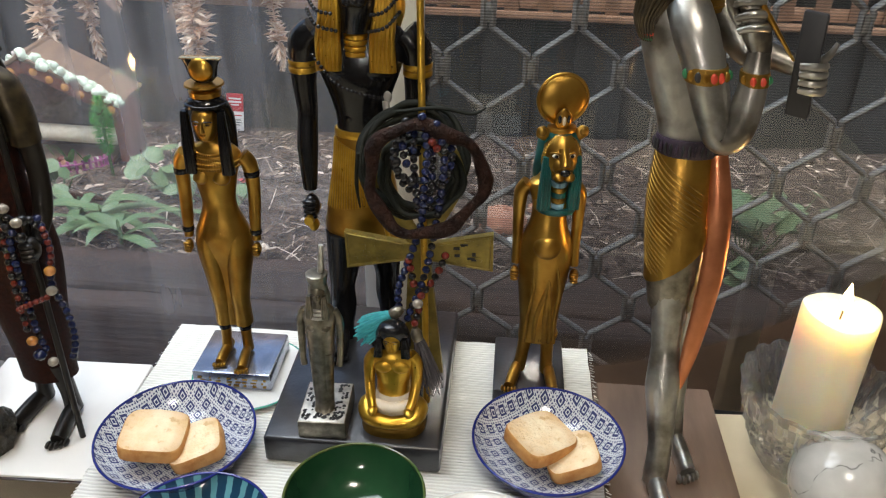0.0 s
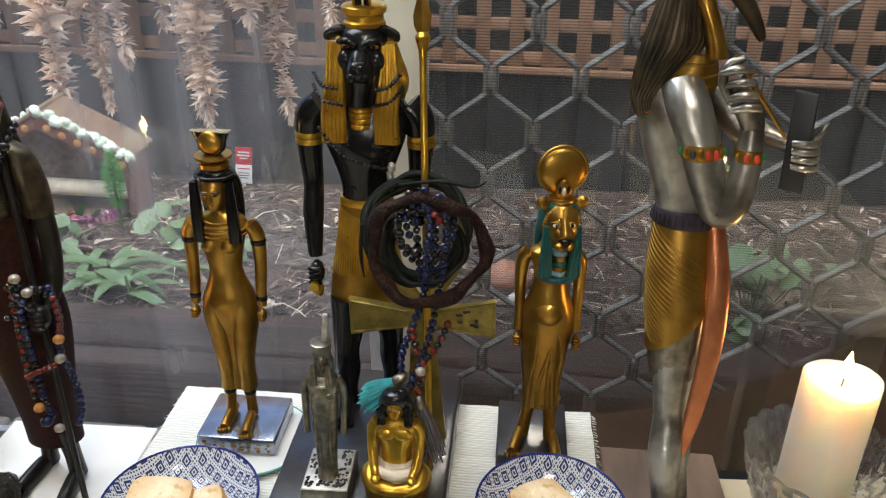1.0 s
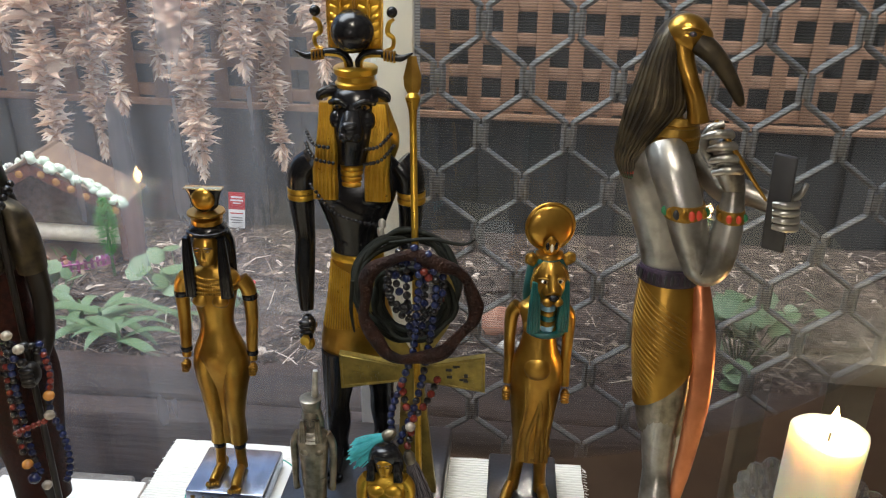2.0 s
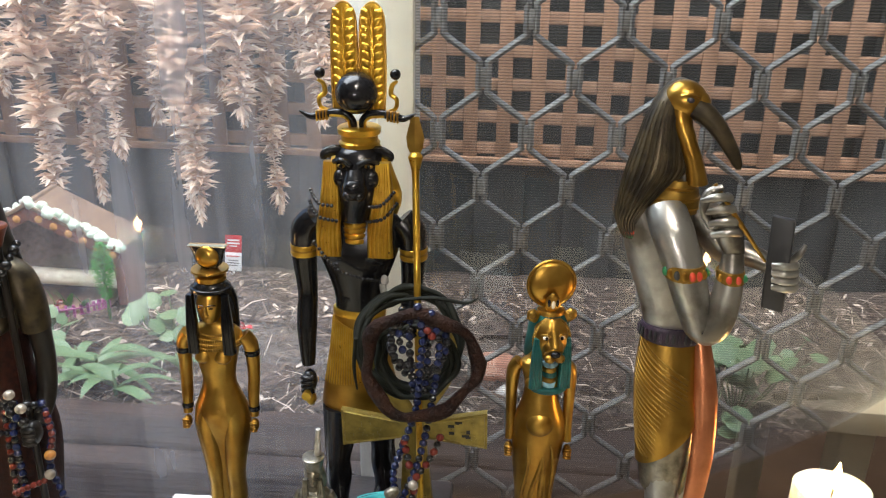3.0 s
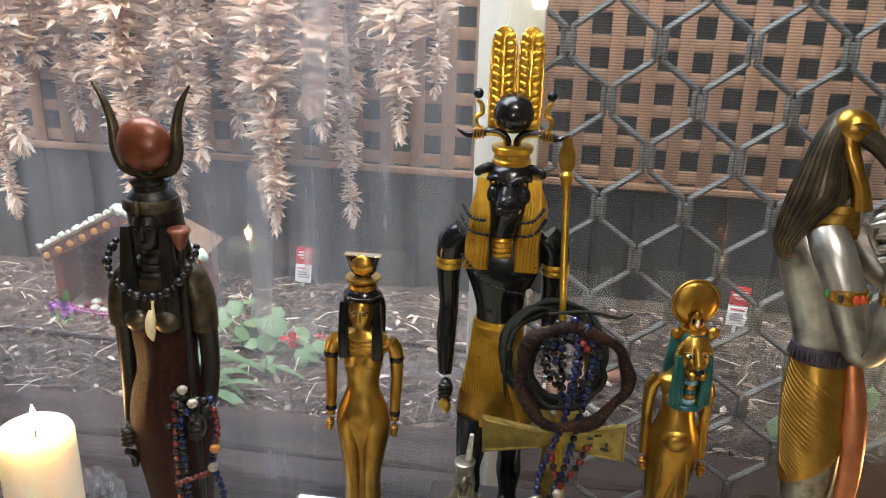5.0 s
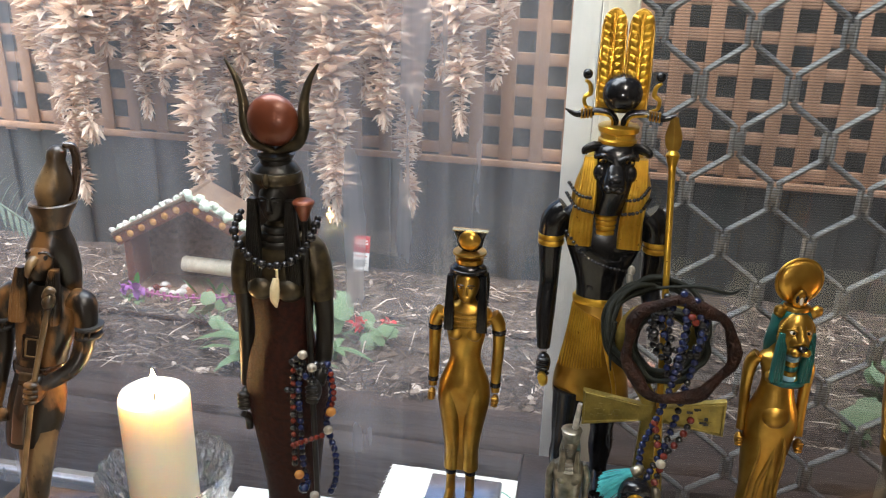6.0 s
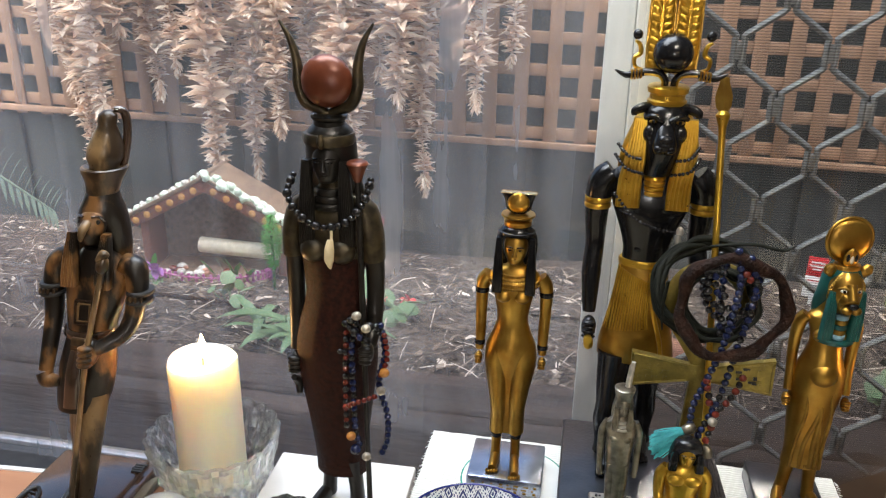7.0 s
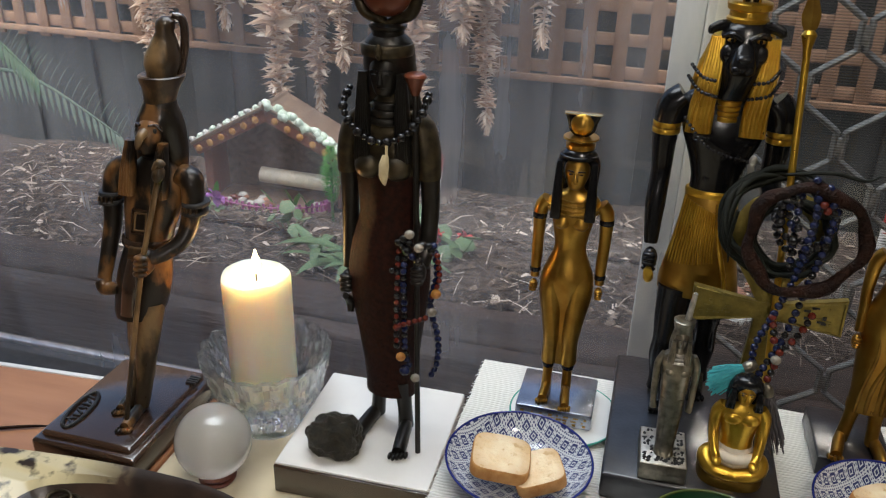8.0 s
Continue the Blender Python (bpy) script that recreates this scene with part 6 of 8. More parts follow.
wobbly_ring("vine_ring", (-0.0385, 0.588, 0.2375), 0.0420, 0.0050, VINE, "twisted dark brown vine ring hung over the ankh", "ring", 3, (-6, 0, 4), 0.05)
wobbly_ring("cord_coil", (-0.0530, 0.634, 0.2320), 0.0405, 0.0027, LEATHER, "coil of dark green leather cord hung on the spear", "cord", 5, (-28, 3, 0), 0.03, 5)
wobbly_ring("cord_coil", (-0.0450, 0.612, 0.2290), 0.0295, 0.0024, LEATHER, "inner coil of dark green leather cord hung on the spear", "cord", 8, (-8, 4, 0), 0.04, 4)
bm = bmesh.new()
tube(bm, [(-0.060, 0.600, 0.283), (-0.030, 0.596, 0.289), (-0.006, 0.598, 0.285), (0.004, 0.598, 0.290)], [0.0012, 0.0016, 0.0014, 0.0004], 0, 8, 4)
tagged(finish("cord_end", bm, LEATHER), "loose end of the dark leather cord", "cord")
bm = bmesh.new()
tube(bm, [(-0.089, 0.600, 0.250), (-0.091, 0.600, 0.225), (-0.089, 0.600, 0.205)], [0.0016, 0.0015, 0.0006], 0, 8, 4)
tagged(finish("cord_end", bm, LEATHER), "loose end of the dark leather cord", "cord")

# ankh of aged brass with carved signs
bm = bmesh.new()


def slab(bm, outline, y0, y1, mat=0):
    a = [bm.verts.new((x, y0, z)) for x, z in outline]
    b = [bm.verts.new((x, y1, z)) for x, z in outline]
    n = len(a)
    bm.faces.new(a).material_index = mat
    bm.faces.new(b[::-1]).material_index = mat
    for k in range(n):
        bm.faces.new((a[k], b[k], b[(k + 1) % n], a[(k + 1) % n])).material_index = mat


slab(bm, [(-0.060, 0.106), (-0.060, 0.140), (-0.010, 0.131), (0.010, 0.131), (0.060, 0.141), (0.060, 0.107), (0.010, 0.115), (-0.010, 0.115)], -0.003, 0.003)
slab(bm, [(-0.009, 0.1155), (0.009, 0.1155), (0.0175, 0.0), (-0.0175, 0.0)], -0.0029, 0.0029)
loop = [(0.0, 0, 0.128), (0.011, 0, 0.148), (0.025, 0, 0.172), (0.0295, 0, 0.194), (0.021, 0, 0.214), (0.0, 0, 0.222), (-0.021, 0, 0.214), (-0.0295, 0, 0.194), (-0.025, 0, 0.172), (-0.011, 0, 0.148), (0.0, 0, 0.128)]
tube(bm, loop, 0.0072, 0, 8, 4, 0.40, True)
rr = random.Random(9)
for s in (-1, 1):
    tube(bm, [(s * 0.012, -0.0034, 0.1160), (s * 0.058, -0.0034, 0.1090), (s * 0.058, -0.0034, 0.1385), (s * 0.012, -0.0034, 0.1300)], 0.0009, 0, 5, 1)
    for k in range(14):
        x = s * (0.030 + rr.uniform(0, 0.025))
        block(bm, (x, -0.0034, 0.1235 + rr.uniform(-0.008, 0.008)), (rr.uniform(0.001, 0.006), 0.0012, rr.uniform(0.001, 0.003)), 1 if s > 0 and k % 2 else 0)
for k in range(20):
    block(bm, (rr.uniform(-0.009, 0.009), -0.0034, 0.008 + rr.uniform(0, 0.09)), (rr.uniform(0.001, 0.007), 0.0012, rr.uniform(0.001, 0.003)), 0)
tagged(finish("brass_ankh", bm, [BRASS, BRONZE], pose(-0.0440, 0.630, 0.0270, 0, -1.5, 0) @ Matrix.Scale(1.018, 4), smooth=35), "large aged brass ankh carved with small signs", "ankh")


def bead_mesh(name, r, mat):
    bm = bmesh.new()
    ball(bm, (0, 0, 0), (r, r, r * 0.9), 0, 12, 8)
    me = bpy.data.meshes.new(name)
    bm.to_mesh(me)
    bm.free()
    me.materials.append(mat)
    me.polygons.foreach_set("use_smooth", [True] * len(me.polygons))
    return me


BEADS = {n: bead_mesh(n + "_bead", r, m) for n, r, m in (("lapis", 0.0033, LAPIS), ("jet", 0.0030, JET), ("red", 0.0033, CARNELIAN), ("orange", 0.0026, CARNELIAN), ("pearl", 0.0043, PEARL), ("amber", 0.0044, AMBER), ("dark", 0.0042, JET), ("blue", 0.0052, LAPIS), ("tiny", 0.0017, JET))}


def strand(root, pts, kinds, gap=0.0062, name="bead"):
    """Beads threaded along a smooth line; kinds repeat along it."""
    line = curve_points([Vector(p) for p in pts], 30)
    run, k = 0.0, 0
    place = [line[0]]
    for a, b in zip(line, line[1:]):
        run += (b - a).length
        if run >= gap:
            run = 0.0
            place.append(b)
    for k, p in enumerate(place):
        ob = new(name, BEADS[kinds[k % len(kinds)]])
        ob.parent = root
        ob.matrix_basis = Matrix.LocRotScale(p - root.location, Euler((k * 0.7, k * 1.1, 0)), None)


neck = thing("bead_necklaces", (-0.042, 0.585, 0.14), "tangle of lapis and carnelian bead strands over the ankh", "necklace")
strand(neck, [(-0.040, 0.588, 0.285), (-0.036, 0.584, 0.262), (-0.038, 0.583, 0.235), (-0.041, 0.588, 0.200), (-0.050, 0.585, 0.170), (-0.058, 0.583, 0.145), (-0.058, 0.582, 0.128)], ["lapis"])
strand(neck, [(-0.030, 0.588, 0.280), (-0.024, 0.585, 0.260), (-0.025, 0.584, 0.235), (-0.029, 0.587, 0.205), (-0.034, 0.585, 0.175), (-0.040, 0.582, 0.150), (-0.048, 0.580, 0.128), (-0.052, 0.580, 0.115)], ["lapis", "lapis", "lapis", "jet"])
strand(neck, [(-0.052, 0.592, 0.280), (-0.059, 0.590, 0.262), (-0.058, 0.588, 0.244), (-0.048, 0.587, 0.236), (-0.036, 0.587, 0.238)], ["jet", "jet", "dark"])
strand(neck, [(-0.047, 0.592, 0.279), (-0.054, 0.590, 0.266), (-0.052, 0.588, 0.250), (-0.044, 0.587, 0.246)], ["jet", "lapis"])
strand(neck, [(-0.022, 0.584, 0.176), (-0.027, 0.581, 0.163), (-0.033, 0.580, 0.152), (-0.040, 0.578, 0.142), (-0.042, 0.577, 0.128), (-0.045, 0.576, 0.116)], ["red", "jet"])
strand(neck, [(-0.050, 0.584, 0.170), (-0.047, 0.581, 0.158), (-0.045, 0.579, 0.148)], ["red", "red", "jet"])
strand(neck, [(-0.046, 0.596, 0.276), (-0.047, 0.595, 0.255), (-0.046, 0.594, 0.232), (-0.044, 0.594, 0.210)], ["jet", "lapis"])
strand(neck, [(-0.036, 0.596, 0.276), (-0.033, 0.595, 0.252), (-0.034, 0.594, 0.228), (-0.036, 0.594, 0.205)], ["lapis", "jet", "jet"])
strand(neck, [(-0.058, 0.596, 0.268), (-0.062, 0.595, 0.250), (-0.056, 0.594, 0.232), (-0.046, 0.593, 0.224), (-0.034, 0.593, 0.226), (-0.024, 0.594, 0.238)], ["jet"])
strand(neck, [(-0.024, 0.596, 0.272), (-0.019, 0.595, 0.255), (-0.022, 0.594, 0.238), (-0.030, 0.593, 0.228)], ["lapis", "jet"])
strand(neck, [(-0.0420, 0.5745, 0.137), (-0.0425, 0.5745, 0.1365)], ["pearl"], 1)
strand(neck, [(-0.0325, 0.584, 0.268), (-0.028, 0.584, 0.262)], ["red"], 0.0055)


def tassel(at, tip, mat, label, n, length_spread):
    root = thing("tassel", at, label, "tassel")
    v = Vector(tip) - Vector(at)
    d = v.normalized()
    bm = bmesh.new()
    tube(bm, [-d * 0.002, d * 0.002, d * 0.006, d * 0.009], [0.0022, 0.0046, 0.0048, 0.0040], 0, 14, 4)
    part("cap", bm, PEWTER, root, "small silvery tassel cap")
    bm = bmesh.new()
    r = random.Random(n)
    side = d.cross(Vector((0, 1, 0))).normalized()
    for k in range(n):
        o = side * r.uniform(-1, 1) + Vector((0, 1, 0)) * r.uniform(-1, 1) + Vector((0, 0, 0.3)) * r.uniform(-1, 1)
        e = v * r.uniform(1 - length_spread, 1) + o * 0.0085
        tube(bm, [d * 0.007 + o * 0.002, d * 0.014 + o * 0.0042, e * 0.75 + o * 0.001 + Vector((0, 0, -0.001)), e + Vector((0, 0, r.uniform(-0.004, 0.0005)))], 0.00055, 0, 4, 3)
    t = part("threads", bm, mat, root)
    tagged(t, kind="stuff")
    return root


tassel((-0.056, 0.578, 0.128), (-0.0890, 0.572, 0.1075), TURQ, "turquoise thread tassel hanging from the beads", 110, 0.2)
tassel((-0.0440, 0.574, 0.112), (-0.0290, 0.566, 0.058), GREY_THREAD, "grey silky tassel hanging from the beads", 100, 0.35)

chain = thing("bead_chain", (-0.1025, 0.67, 0.33), "thin black bead chain round the black god's neck", "necklace")
for pts in ([(-0.137, 0.672, 0.345), (-0.128, 0.660, 0.338), (-0.1160, 0.6640, 0.3345)], [(-0.069, 0.672, 0.345), (-0.077, 0.660, 0.338), (-0.089, 0.664, 0.3345)],
            [(-0.1385, 0.674, 0.335), (-0.129, 0.6595, 0.327), (-0.115, 0.665, 0.3215)], [(-0.067, 0.674, 0.335), (-0.0755, 0.6595, 0.327), (-0.090, 0.665, 0.3215)],
            [(-0.136, 0.672, 0.300), (-0.118, 0.6645, 0.281), (-0.098, 0.6655, 0.272), (-0.078, 0.6695, 0.268)]):
    strand(chain, pts, ["tiny"], 0.0032)
bm = bmesh.new()
ball(bm, (0.026, -0.0030, -0.060), (0.0034, 0.0016, 0.0050), 0, 12, 8)
tube(bm, [(0.0245, -0.004, -0.063), (0.0255, -0.005, -0.070), (0.0275, -0.004, -0.075)], [0.0028, 0.0030, 0.0018], 0, 8, 3)
part("charm", bm, PLATE_METAL, chain, "small pale metal charm")

beads = thing("hand_beads", (-0.332, 0.552, 0.20), "lapis, pearl and amber beads looped over the goddess's hand", "necklace")
strand(beads, [(-0.344, 0.556, 0.203), (-0.347, 0.553, 0.180), (-0.346, 0.552, 0.140), (-0.345, 0.551, 0.105), (-0.340, 0.549, 0.085)], ["lapis", "lapis", "jet"], 0.0056)
strand(beads, [(-0.322, 0.556, 0.205), (-0.318, 0.555, 0.180), (-0.3235, 0.554, 0.150), (-0.316, 0.553, 0.120), (-0.316, 0.552, 0.095), (-0.321, 0.551, 0.080)], ["lapis"], 0.0058)
strand(beads, [(-0.352, 0.555, 0.196), (-0.353, 0.552, 0.150), (-0.353, 0.551, 0.105)], ["orange", "jet"], 0.0052)
strand(beads, [(-0.318, 0.553, 0.198), (-0.315, 0.550, 0.178), (-0.321, 0.549, 0.160)], ["orange"], 0.005)
strand(beads, [(-0.353, 0.549, 0.126), (-0.342, 0.546, 0.133), (-0.325, 0.547, 0.141)], ["orange"], 0.005)
strand(beads, [(-0.346, 0.552, 0.210), (-0.336, 0.549, 0.205), (-0.326, 0.551, 0.207), (-0.323, 0.554, 0.200)], ["dark", "jet", "jet"], 0.0058)
strand(beads, [(-0.352, 0.556, 0.204), (-0.338, 0.546, 0.198), (-0.328, 0.548, 0.190)], ["dark", "jet", "dark", "lapis"], 0.0062)
for x, y, z, kd in ((-0.3400, 0.547, 0.2165, "pearl"), (-0.3315, 0.545, 0.2065, "pearl"), (-0.3165, 0.546, 0.1660, "amber"), (-0.3195, 0.546, 0.1480, "pearl"), (-0.3470, 0.545, 0.0990, "amber"), (-0.3430, 0.544, 0.0865, "blue"), (-0.3330, 0.543, 0.0810, "pearl"), (-0.3560, 0.550, 0.180, "jet")):
    ob = new("bead", BEADS[kd])
    ob.parent = beads
    ob.matrix_basis = Matrix.Translation(Vector((x, y, z)) - beads.location)

jet = thing("tooth_necklace", (-0.3715, 0.575, 0.30), "black bead necklace with an ivory tooth pendant", "necklace")
strand(jet, [(-0.404, 0.586, 0.323), (-0.404, 0.570, 0.312), (-0.396, 0.564, 0.300), (-0.383, 0.562, 0.290), (-0.367, 0.561, 0.287), (-0.351, 0.562, 0.293), (-0.341, 0.565, 0.304), (-0.336, 0.571, 0.315), (-0.336, 0.587, 0.325)], ["jet", "dark"], 0.0062)
bm = bmesh.new()
tube(bm, [(0.0085, -0.017, -0.014), (0.0090, -0.019, -0.022)], 0.0012, 0, 6, 1)
tube(bm, [(0.0085, -0.020, -0.021), (0.0082, -0.0225, -0.029), (0.0080, -0.0235, -0.038), (0.0090, -0.023, -0.0455)], [0.0024, 0.0044, 0.0040, 0.0006], 0, 12, 5, 0.7)
part("tooth", bm, IVORY, jet, "pale ivory tooth")

# ---------------------------------------------------------------- dishes and toast


def dish(name, at, r, h, inner, rim_mat, outer, label, foot_r=0.5):
    root = thing(name, at, label, "dish")
    bm = bmesh.new()
    lathe(bm, [(r * foot_r, 0.0), (r * foot_r * 1.02, 0.003), (r * 0.74, h * 0.30), (r * 0.90, h * 0.62), (r * 0.992, h * 0.985)], (0, 0, 0), 0, 64, cap=False)
    part("outer_side", bm, outer, root, "", smooth=60)
    bm = bmesh.new()
    lathe(bm, [(r * 0.972, h * 0.985), (r * 0.88, h * 0.66), (r * 0.72, h * 0.36), (r * 0.5, h * 0.19), (r * 0.25, h * 0.135), (0.0008, h * 0.125)], (0, 0, 0), 0, 64, cap=False)
    part("bowl", bm, inner, root, "", smooth=60)
    bm = bmesh.new()
    pts = [(r * 0.983 * math.cos(a), r * 0.983 * math.sin(a), h * 0.985) for a in (2 * math.pi * k / 64 for k in range(65))]
    tube(bm, pts, 0.0011, 0, 8, 1, 1.0, True)
    part("rim", bm, rim_mat, root)
    return root


dish("patterned_dish", pose(-0.2345, 0.5285, -0.0002, 0, 0, 10), 0.0640, 0.0300, PLATE, BLUE_RIM, BLUE_RIM, "blue and white diamond-patterned dish holding two toasts")
dish("patterned_dish", pose(0.0665, 0.5525, -0.0002, 0, 0, -6), 0.0620, 0.0300, PLATE, BLUE_RIM, BLUE_RIM, "blue and white diamond-patterned dish holding two toasts")
dish("turquoise_dish", pose(-0.1850, 0.4330, -0.0002, 0, 0, 0), 0.0560, 0.0300, TEAL_PLATE, BLUE_RIM, BLUE_RIM, "turquoise dish with dark leaf pattern on the cloth")
dish("green_bowl", pose(-0.0765, 0.4690, -0.0002, 0, 0, 0), 0.0520, 0.0400, GREEN_GLAZE, OLIVE_RIM, GREEN_GLAZE, "deep green glossy glazed bowl on the white cloth")
dish("white_dish", pose(0.0180, 0.4440, -0.0002, 0, 0, 0), 0.0600, 0.0160, WHITE_GLAZE, WHITE_GLAZE, WHITE_GLAZE, "plain white glazed dish on the cloth", 0.6)
saucer = thing("glass_saucer", (-0.2080, 0.6360, 0.0), "pale saucer with a green glass rim under the statue", "saucer")
bm = bmesh.new()
lathe(bm, [(0.030, 0.0), (0.034, 0.001), (0.0520, 0.0050), (0.0528, 0.0062), (0.0340, 0.0060), (0.0005, 0.0060)], (0, 0, 0), 0, 56)
part("dish", bm, WHITE_GLAZE, saucer, "", smooth=60)
bm = bmesh.new()
tube(bm, [(0.0528 * math.cos(a), 0.0528 * math.sin(a), 0.0056) for a in (2 * math.pi * k / 56 for k in range(57))], 0.0010, 0, 8, 1, 1.0, True)
part("rim", bm, simple("green_glass_rim", (0.05, 0.30, 0.22), (0.08, 0.36, 0.28), 60, (0.08, 0.15)), saucer, "green glass rim")


def toast(at, s, seed):
    rr = random.Random(seed)
    bm = bmesh.new()
    outline = []
    for k in range(40):
        a = 2 * math.pi * k / 40
        ca, sa = math.cos(a), math.sin(a)
        x, y = math.copysign(abs(ca) ** 0.42, ca), math.copysign(abs(sa) ** 0.42, sa)
        w = 1 + 0.02 * noise.noise((x * 2, y * 2, seed))
        outline.append((x * 0.5 * s * w, y * 0.47 * s * w - (0.03 * s * abs(x) if y > 0 else 0)))
    rings = []
    for z, k in ((0.0, 0.955), (0.0012, 0.99), (0.0065, 1.0), (0.0118, 0.99), (0.013, 0.955)):
        rings.append([bm.verts.new((x * k, y * k, z)) for x, y in outline])
    skin(bm, rings, 1, False)
    for r0, z, flip in ((rings[0], 0.0, True), (rings[-1], 0.013, False)):
        prev = r0
        for k in (0.75, 0.5, 0.25):
            cur = [bm.verts.new((x * k, y * k, z + 0.0005 * noise.noise((x * k * 300, y * k * 300, seed)))) for x, y in outline]
            skin(bm, [prev, cur], 0, False)
            prev = cur
        bm.faces.new(prev).material_index = 0
    return tagged(finish("toast", bm, [TOAST, CRUST], at, smooth=50), "small golden-brown square toast lying in the dish", "toast", "toasts")


toast(pose(-0.2500, 0.5215, 0.0235, 2, 7, 8), 0.0510, 1)
toast(pose(-0.2150, 0.5240, 0.0150, 3, -14, 22), 0.0440, 2)
toast(pose(0.0590, 0.5500, 0.0235, 3, 6, 38), 0.0500, 3)
toast(pose(0.0870, 0.5420, 0.0150, 2, -15, 12), 0.0430, 4)

# ---------------------------------------------------------------- candles in crystal bowls


def crystal_bowl(at, label):
    bm = bmesh.new()

    def cut(a, z, r):
        if r < 0.012:
            return 0
        lobes = 0.0028 * abs(math.cos(10 * a)) * min(1, max(0, (z - 0.02) / 0.08))
        dia = 0.0042 * (abs(math.sin(10 * a + z * 95)) + abs(math.sin(10 * a - z * 95)) - 1) if 0.010 < z < 0.080 else 0
        return lobes + dia

    prof = [(0.0330, 0.0), (0.0345, 0.003), (0.0310, 0.007), (0.0370, 0.012), (0.0425, 0.020), (0.0465, 0.030), (0.0500, 0.040), (0.0530, 0.050), (0.0560, 0.060), (0.0590, 0.070), (0.0625, 0.080), (0.0640, 0.086),
            (0.0615, 0.0885), (0.0575, 0.078), (0.0535, 0.064), (0.0490, 0.052), (0.0430, 0.042), (0.0350, 0.0385), (0.0150, 0.0380), (0.0006, 0.0380)]
    lathe(bm, prof, (0, 0, 0), 0, 120, cut)
    # scalloped rim
    for v in bm.verts:
        rr = math.hypot(v.co.x, v.co.y)
        if v.co.z > 0.075:
            v.co.z += 0.0045 * abs(math.cos(10 * math.atan2(v.co.y, v.co.x))) - 0.001
    return tagged(finish("crystal_bowl", bm, CRYSTAL, at, smooth=12), label, "bowl", "crystal candle bowls")


def candle(at, height, seed, label, r=0.0297):
    root = thing("pillar_candle", at, label, "candle", "pillar candles")
    bm = bmesh.new()
    prof = [(r * 0.97, 0.0), (r, 0.002), (r * 1.0, height * 0.5), (r * 1.005, height - 0.004), (r * 0.985, height - 0.0005), (r * 0.93, height), (r * 0.80, height - 0.003), (r * 0.55, height - 0.007), (r * 0.2, height - 0.008), (0.0005, height - 0.008)]

    def melt(a, z, rr):
        return 0.0006 * math.sin(3 * a + seed) + 0.0004 * math.sin(7 * a + seed * 2)

    lathe(bm, prof, (0, 0, 0), 0, 48, melt)
    for v in bm.verts:
        if v.co.z > height - 0.006:
            v.co.z += 0.0016 * math.sin(math.atan2(v.co.y, v.co.x) * 2 + seed)
    part("wax", bm, WAX, root, "", smooth=60)
    bm = bmesh.new()
    tube(bm, [(0, 0, height - 0.009), (0.0004, 0, height), (0.0012, 0, height + 0.005)], 0.0009, 0, 6, 3)
    part("wick", bm, WICK, root, "burnt black wick")
    bm = bmesh.new()
    lathe(bm, [(0.0008, 0.0), (0.0030, 0.003), (0.0042, 0.008), (0.0034, 0.014), (0.0016, 0.020), (0.0002, 0.025)], (0.001, 0, height + 0.001), 0, 16)
    fl = part("flame", bm, FLAME, root, "glowing orange flame")
    fl.visible_shadow = False
    data = bpy.data.lights.new("flame_light", "POINT")
    data.energy, data.color, data.shadow_soft_size = 0.075, (1.0, 0.50, 0.18), 0.006
    lt = new("flame_light", data)
    lt.parent = root
    lt.location = (0.001, 0, height + 0.013)
    return root


crystal_bowl(pose(0.2970, 0.6170, TABLE_Z + 0.0002, 0, 0, 0), "cut-glass crystal bowl holding a lit ivory candle")
candle((0.2940, 0.6170, -0.0015), 0.1275, 1.0, "lit ivory pillar candle standing in a crystal bowl")
crystal_bowl(pose(-0.5050, 0.5920, TABLE_Z + 0.0002, 0, 0, 9), "cut-glass crystal bowl holding a lit ivory candle")
candle((-0.5070, 0.5900, -0.0015), 0.1350, 2.4, "wider lit ivory pillar candle standing in a crystal bowl", 0.0326)

# ---------------------------------------------------------------- spheres, rock, carved dish, twig


def sphere(name, at, r, mat, label, stand):
    bm = bmesh.new()
    ball(bm, (0, 0, 0), r, 0, 48, 32)
    tagged(finish(name, bm, mat, at), label, "crystal ball")
    bm = bmesh.new()
    base = at[2] - TABLE_Z
    lathe(bm, [(r * 0.46, -base), (r * 0.50, -base + 0.003), (r * 0.40, -base * 0.90), (r * 0.46, -base * 0.84), (r * 0.36, -base * 0.83), (0.001, -base * 0.97)], (0, 0, 0), 0, 32)
    tagged(finish("ball_stand", bm, stand, at), "small turned wooden ring stand under the ball", "stand")


sphere("moonstone_ball", (0.3010, 0.5490, 0.008), 0.0400, MOON, "milky white stone ball with black specks and veins", WOOD_DARK)
sphere("quartz_ball", (-0.5135, 0.4980, 0.004), 0.0350, QUARTZ, "cloudy pale quartz ball on a red-brown stand", DISC_RED)

bm = bmesh.new()
bmesh.ops.create_icosphere(bm, subdivisions=4, radius=1)
for v in bm.verts:
    n = v.co.normalized()
    k = 1 + 0.30 * noise.noise(n * 1.6) + 0.14 * noise.noise(n * 4) + 0.05 * noise.noise(n * 11)
    v.co = Vector((n.x * 0.0270 * k, n.y * 0.0210 * k, max(n.z * 0.0225 * k, -0.0150)))
tagged(finish("mineral_rock", bm, ROCK, pose(-0.4055, 0.5340, 0.0070, 0, 0, 15), smooth=25), "rough dark glittering mineral rock on the white block", "rock")

canoe = thing("carved_dish", pose(-0.6000, 0.394, TABLE_Z, 0, 0, 3.0), "long dark carved wooden dish with a mottled cream end", "dish")
bm = bmesh.new()


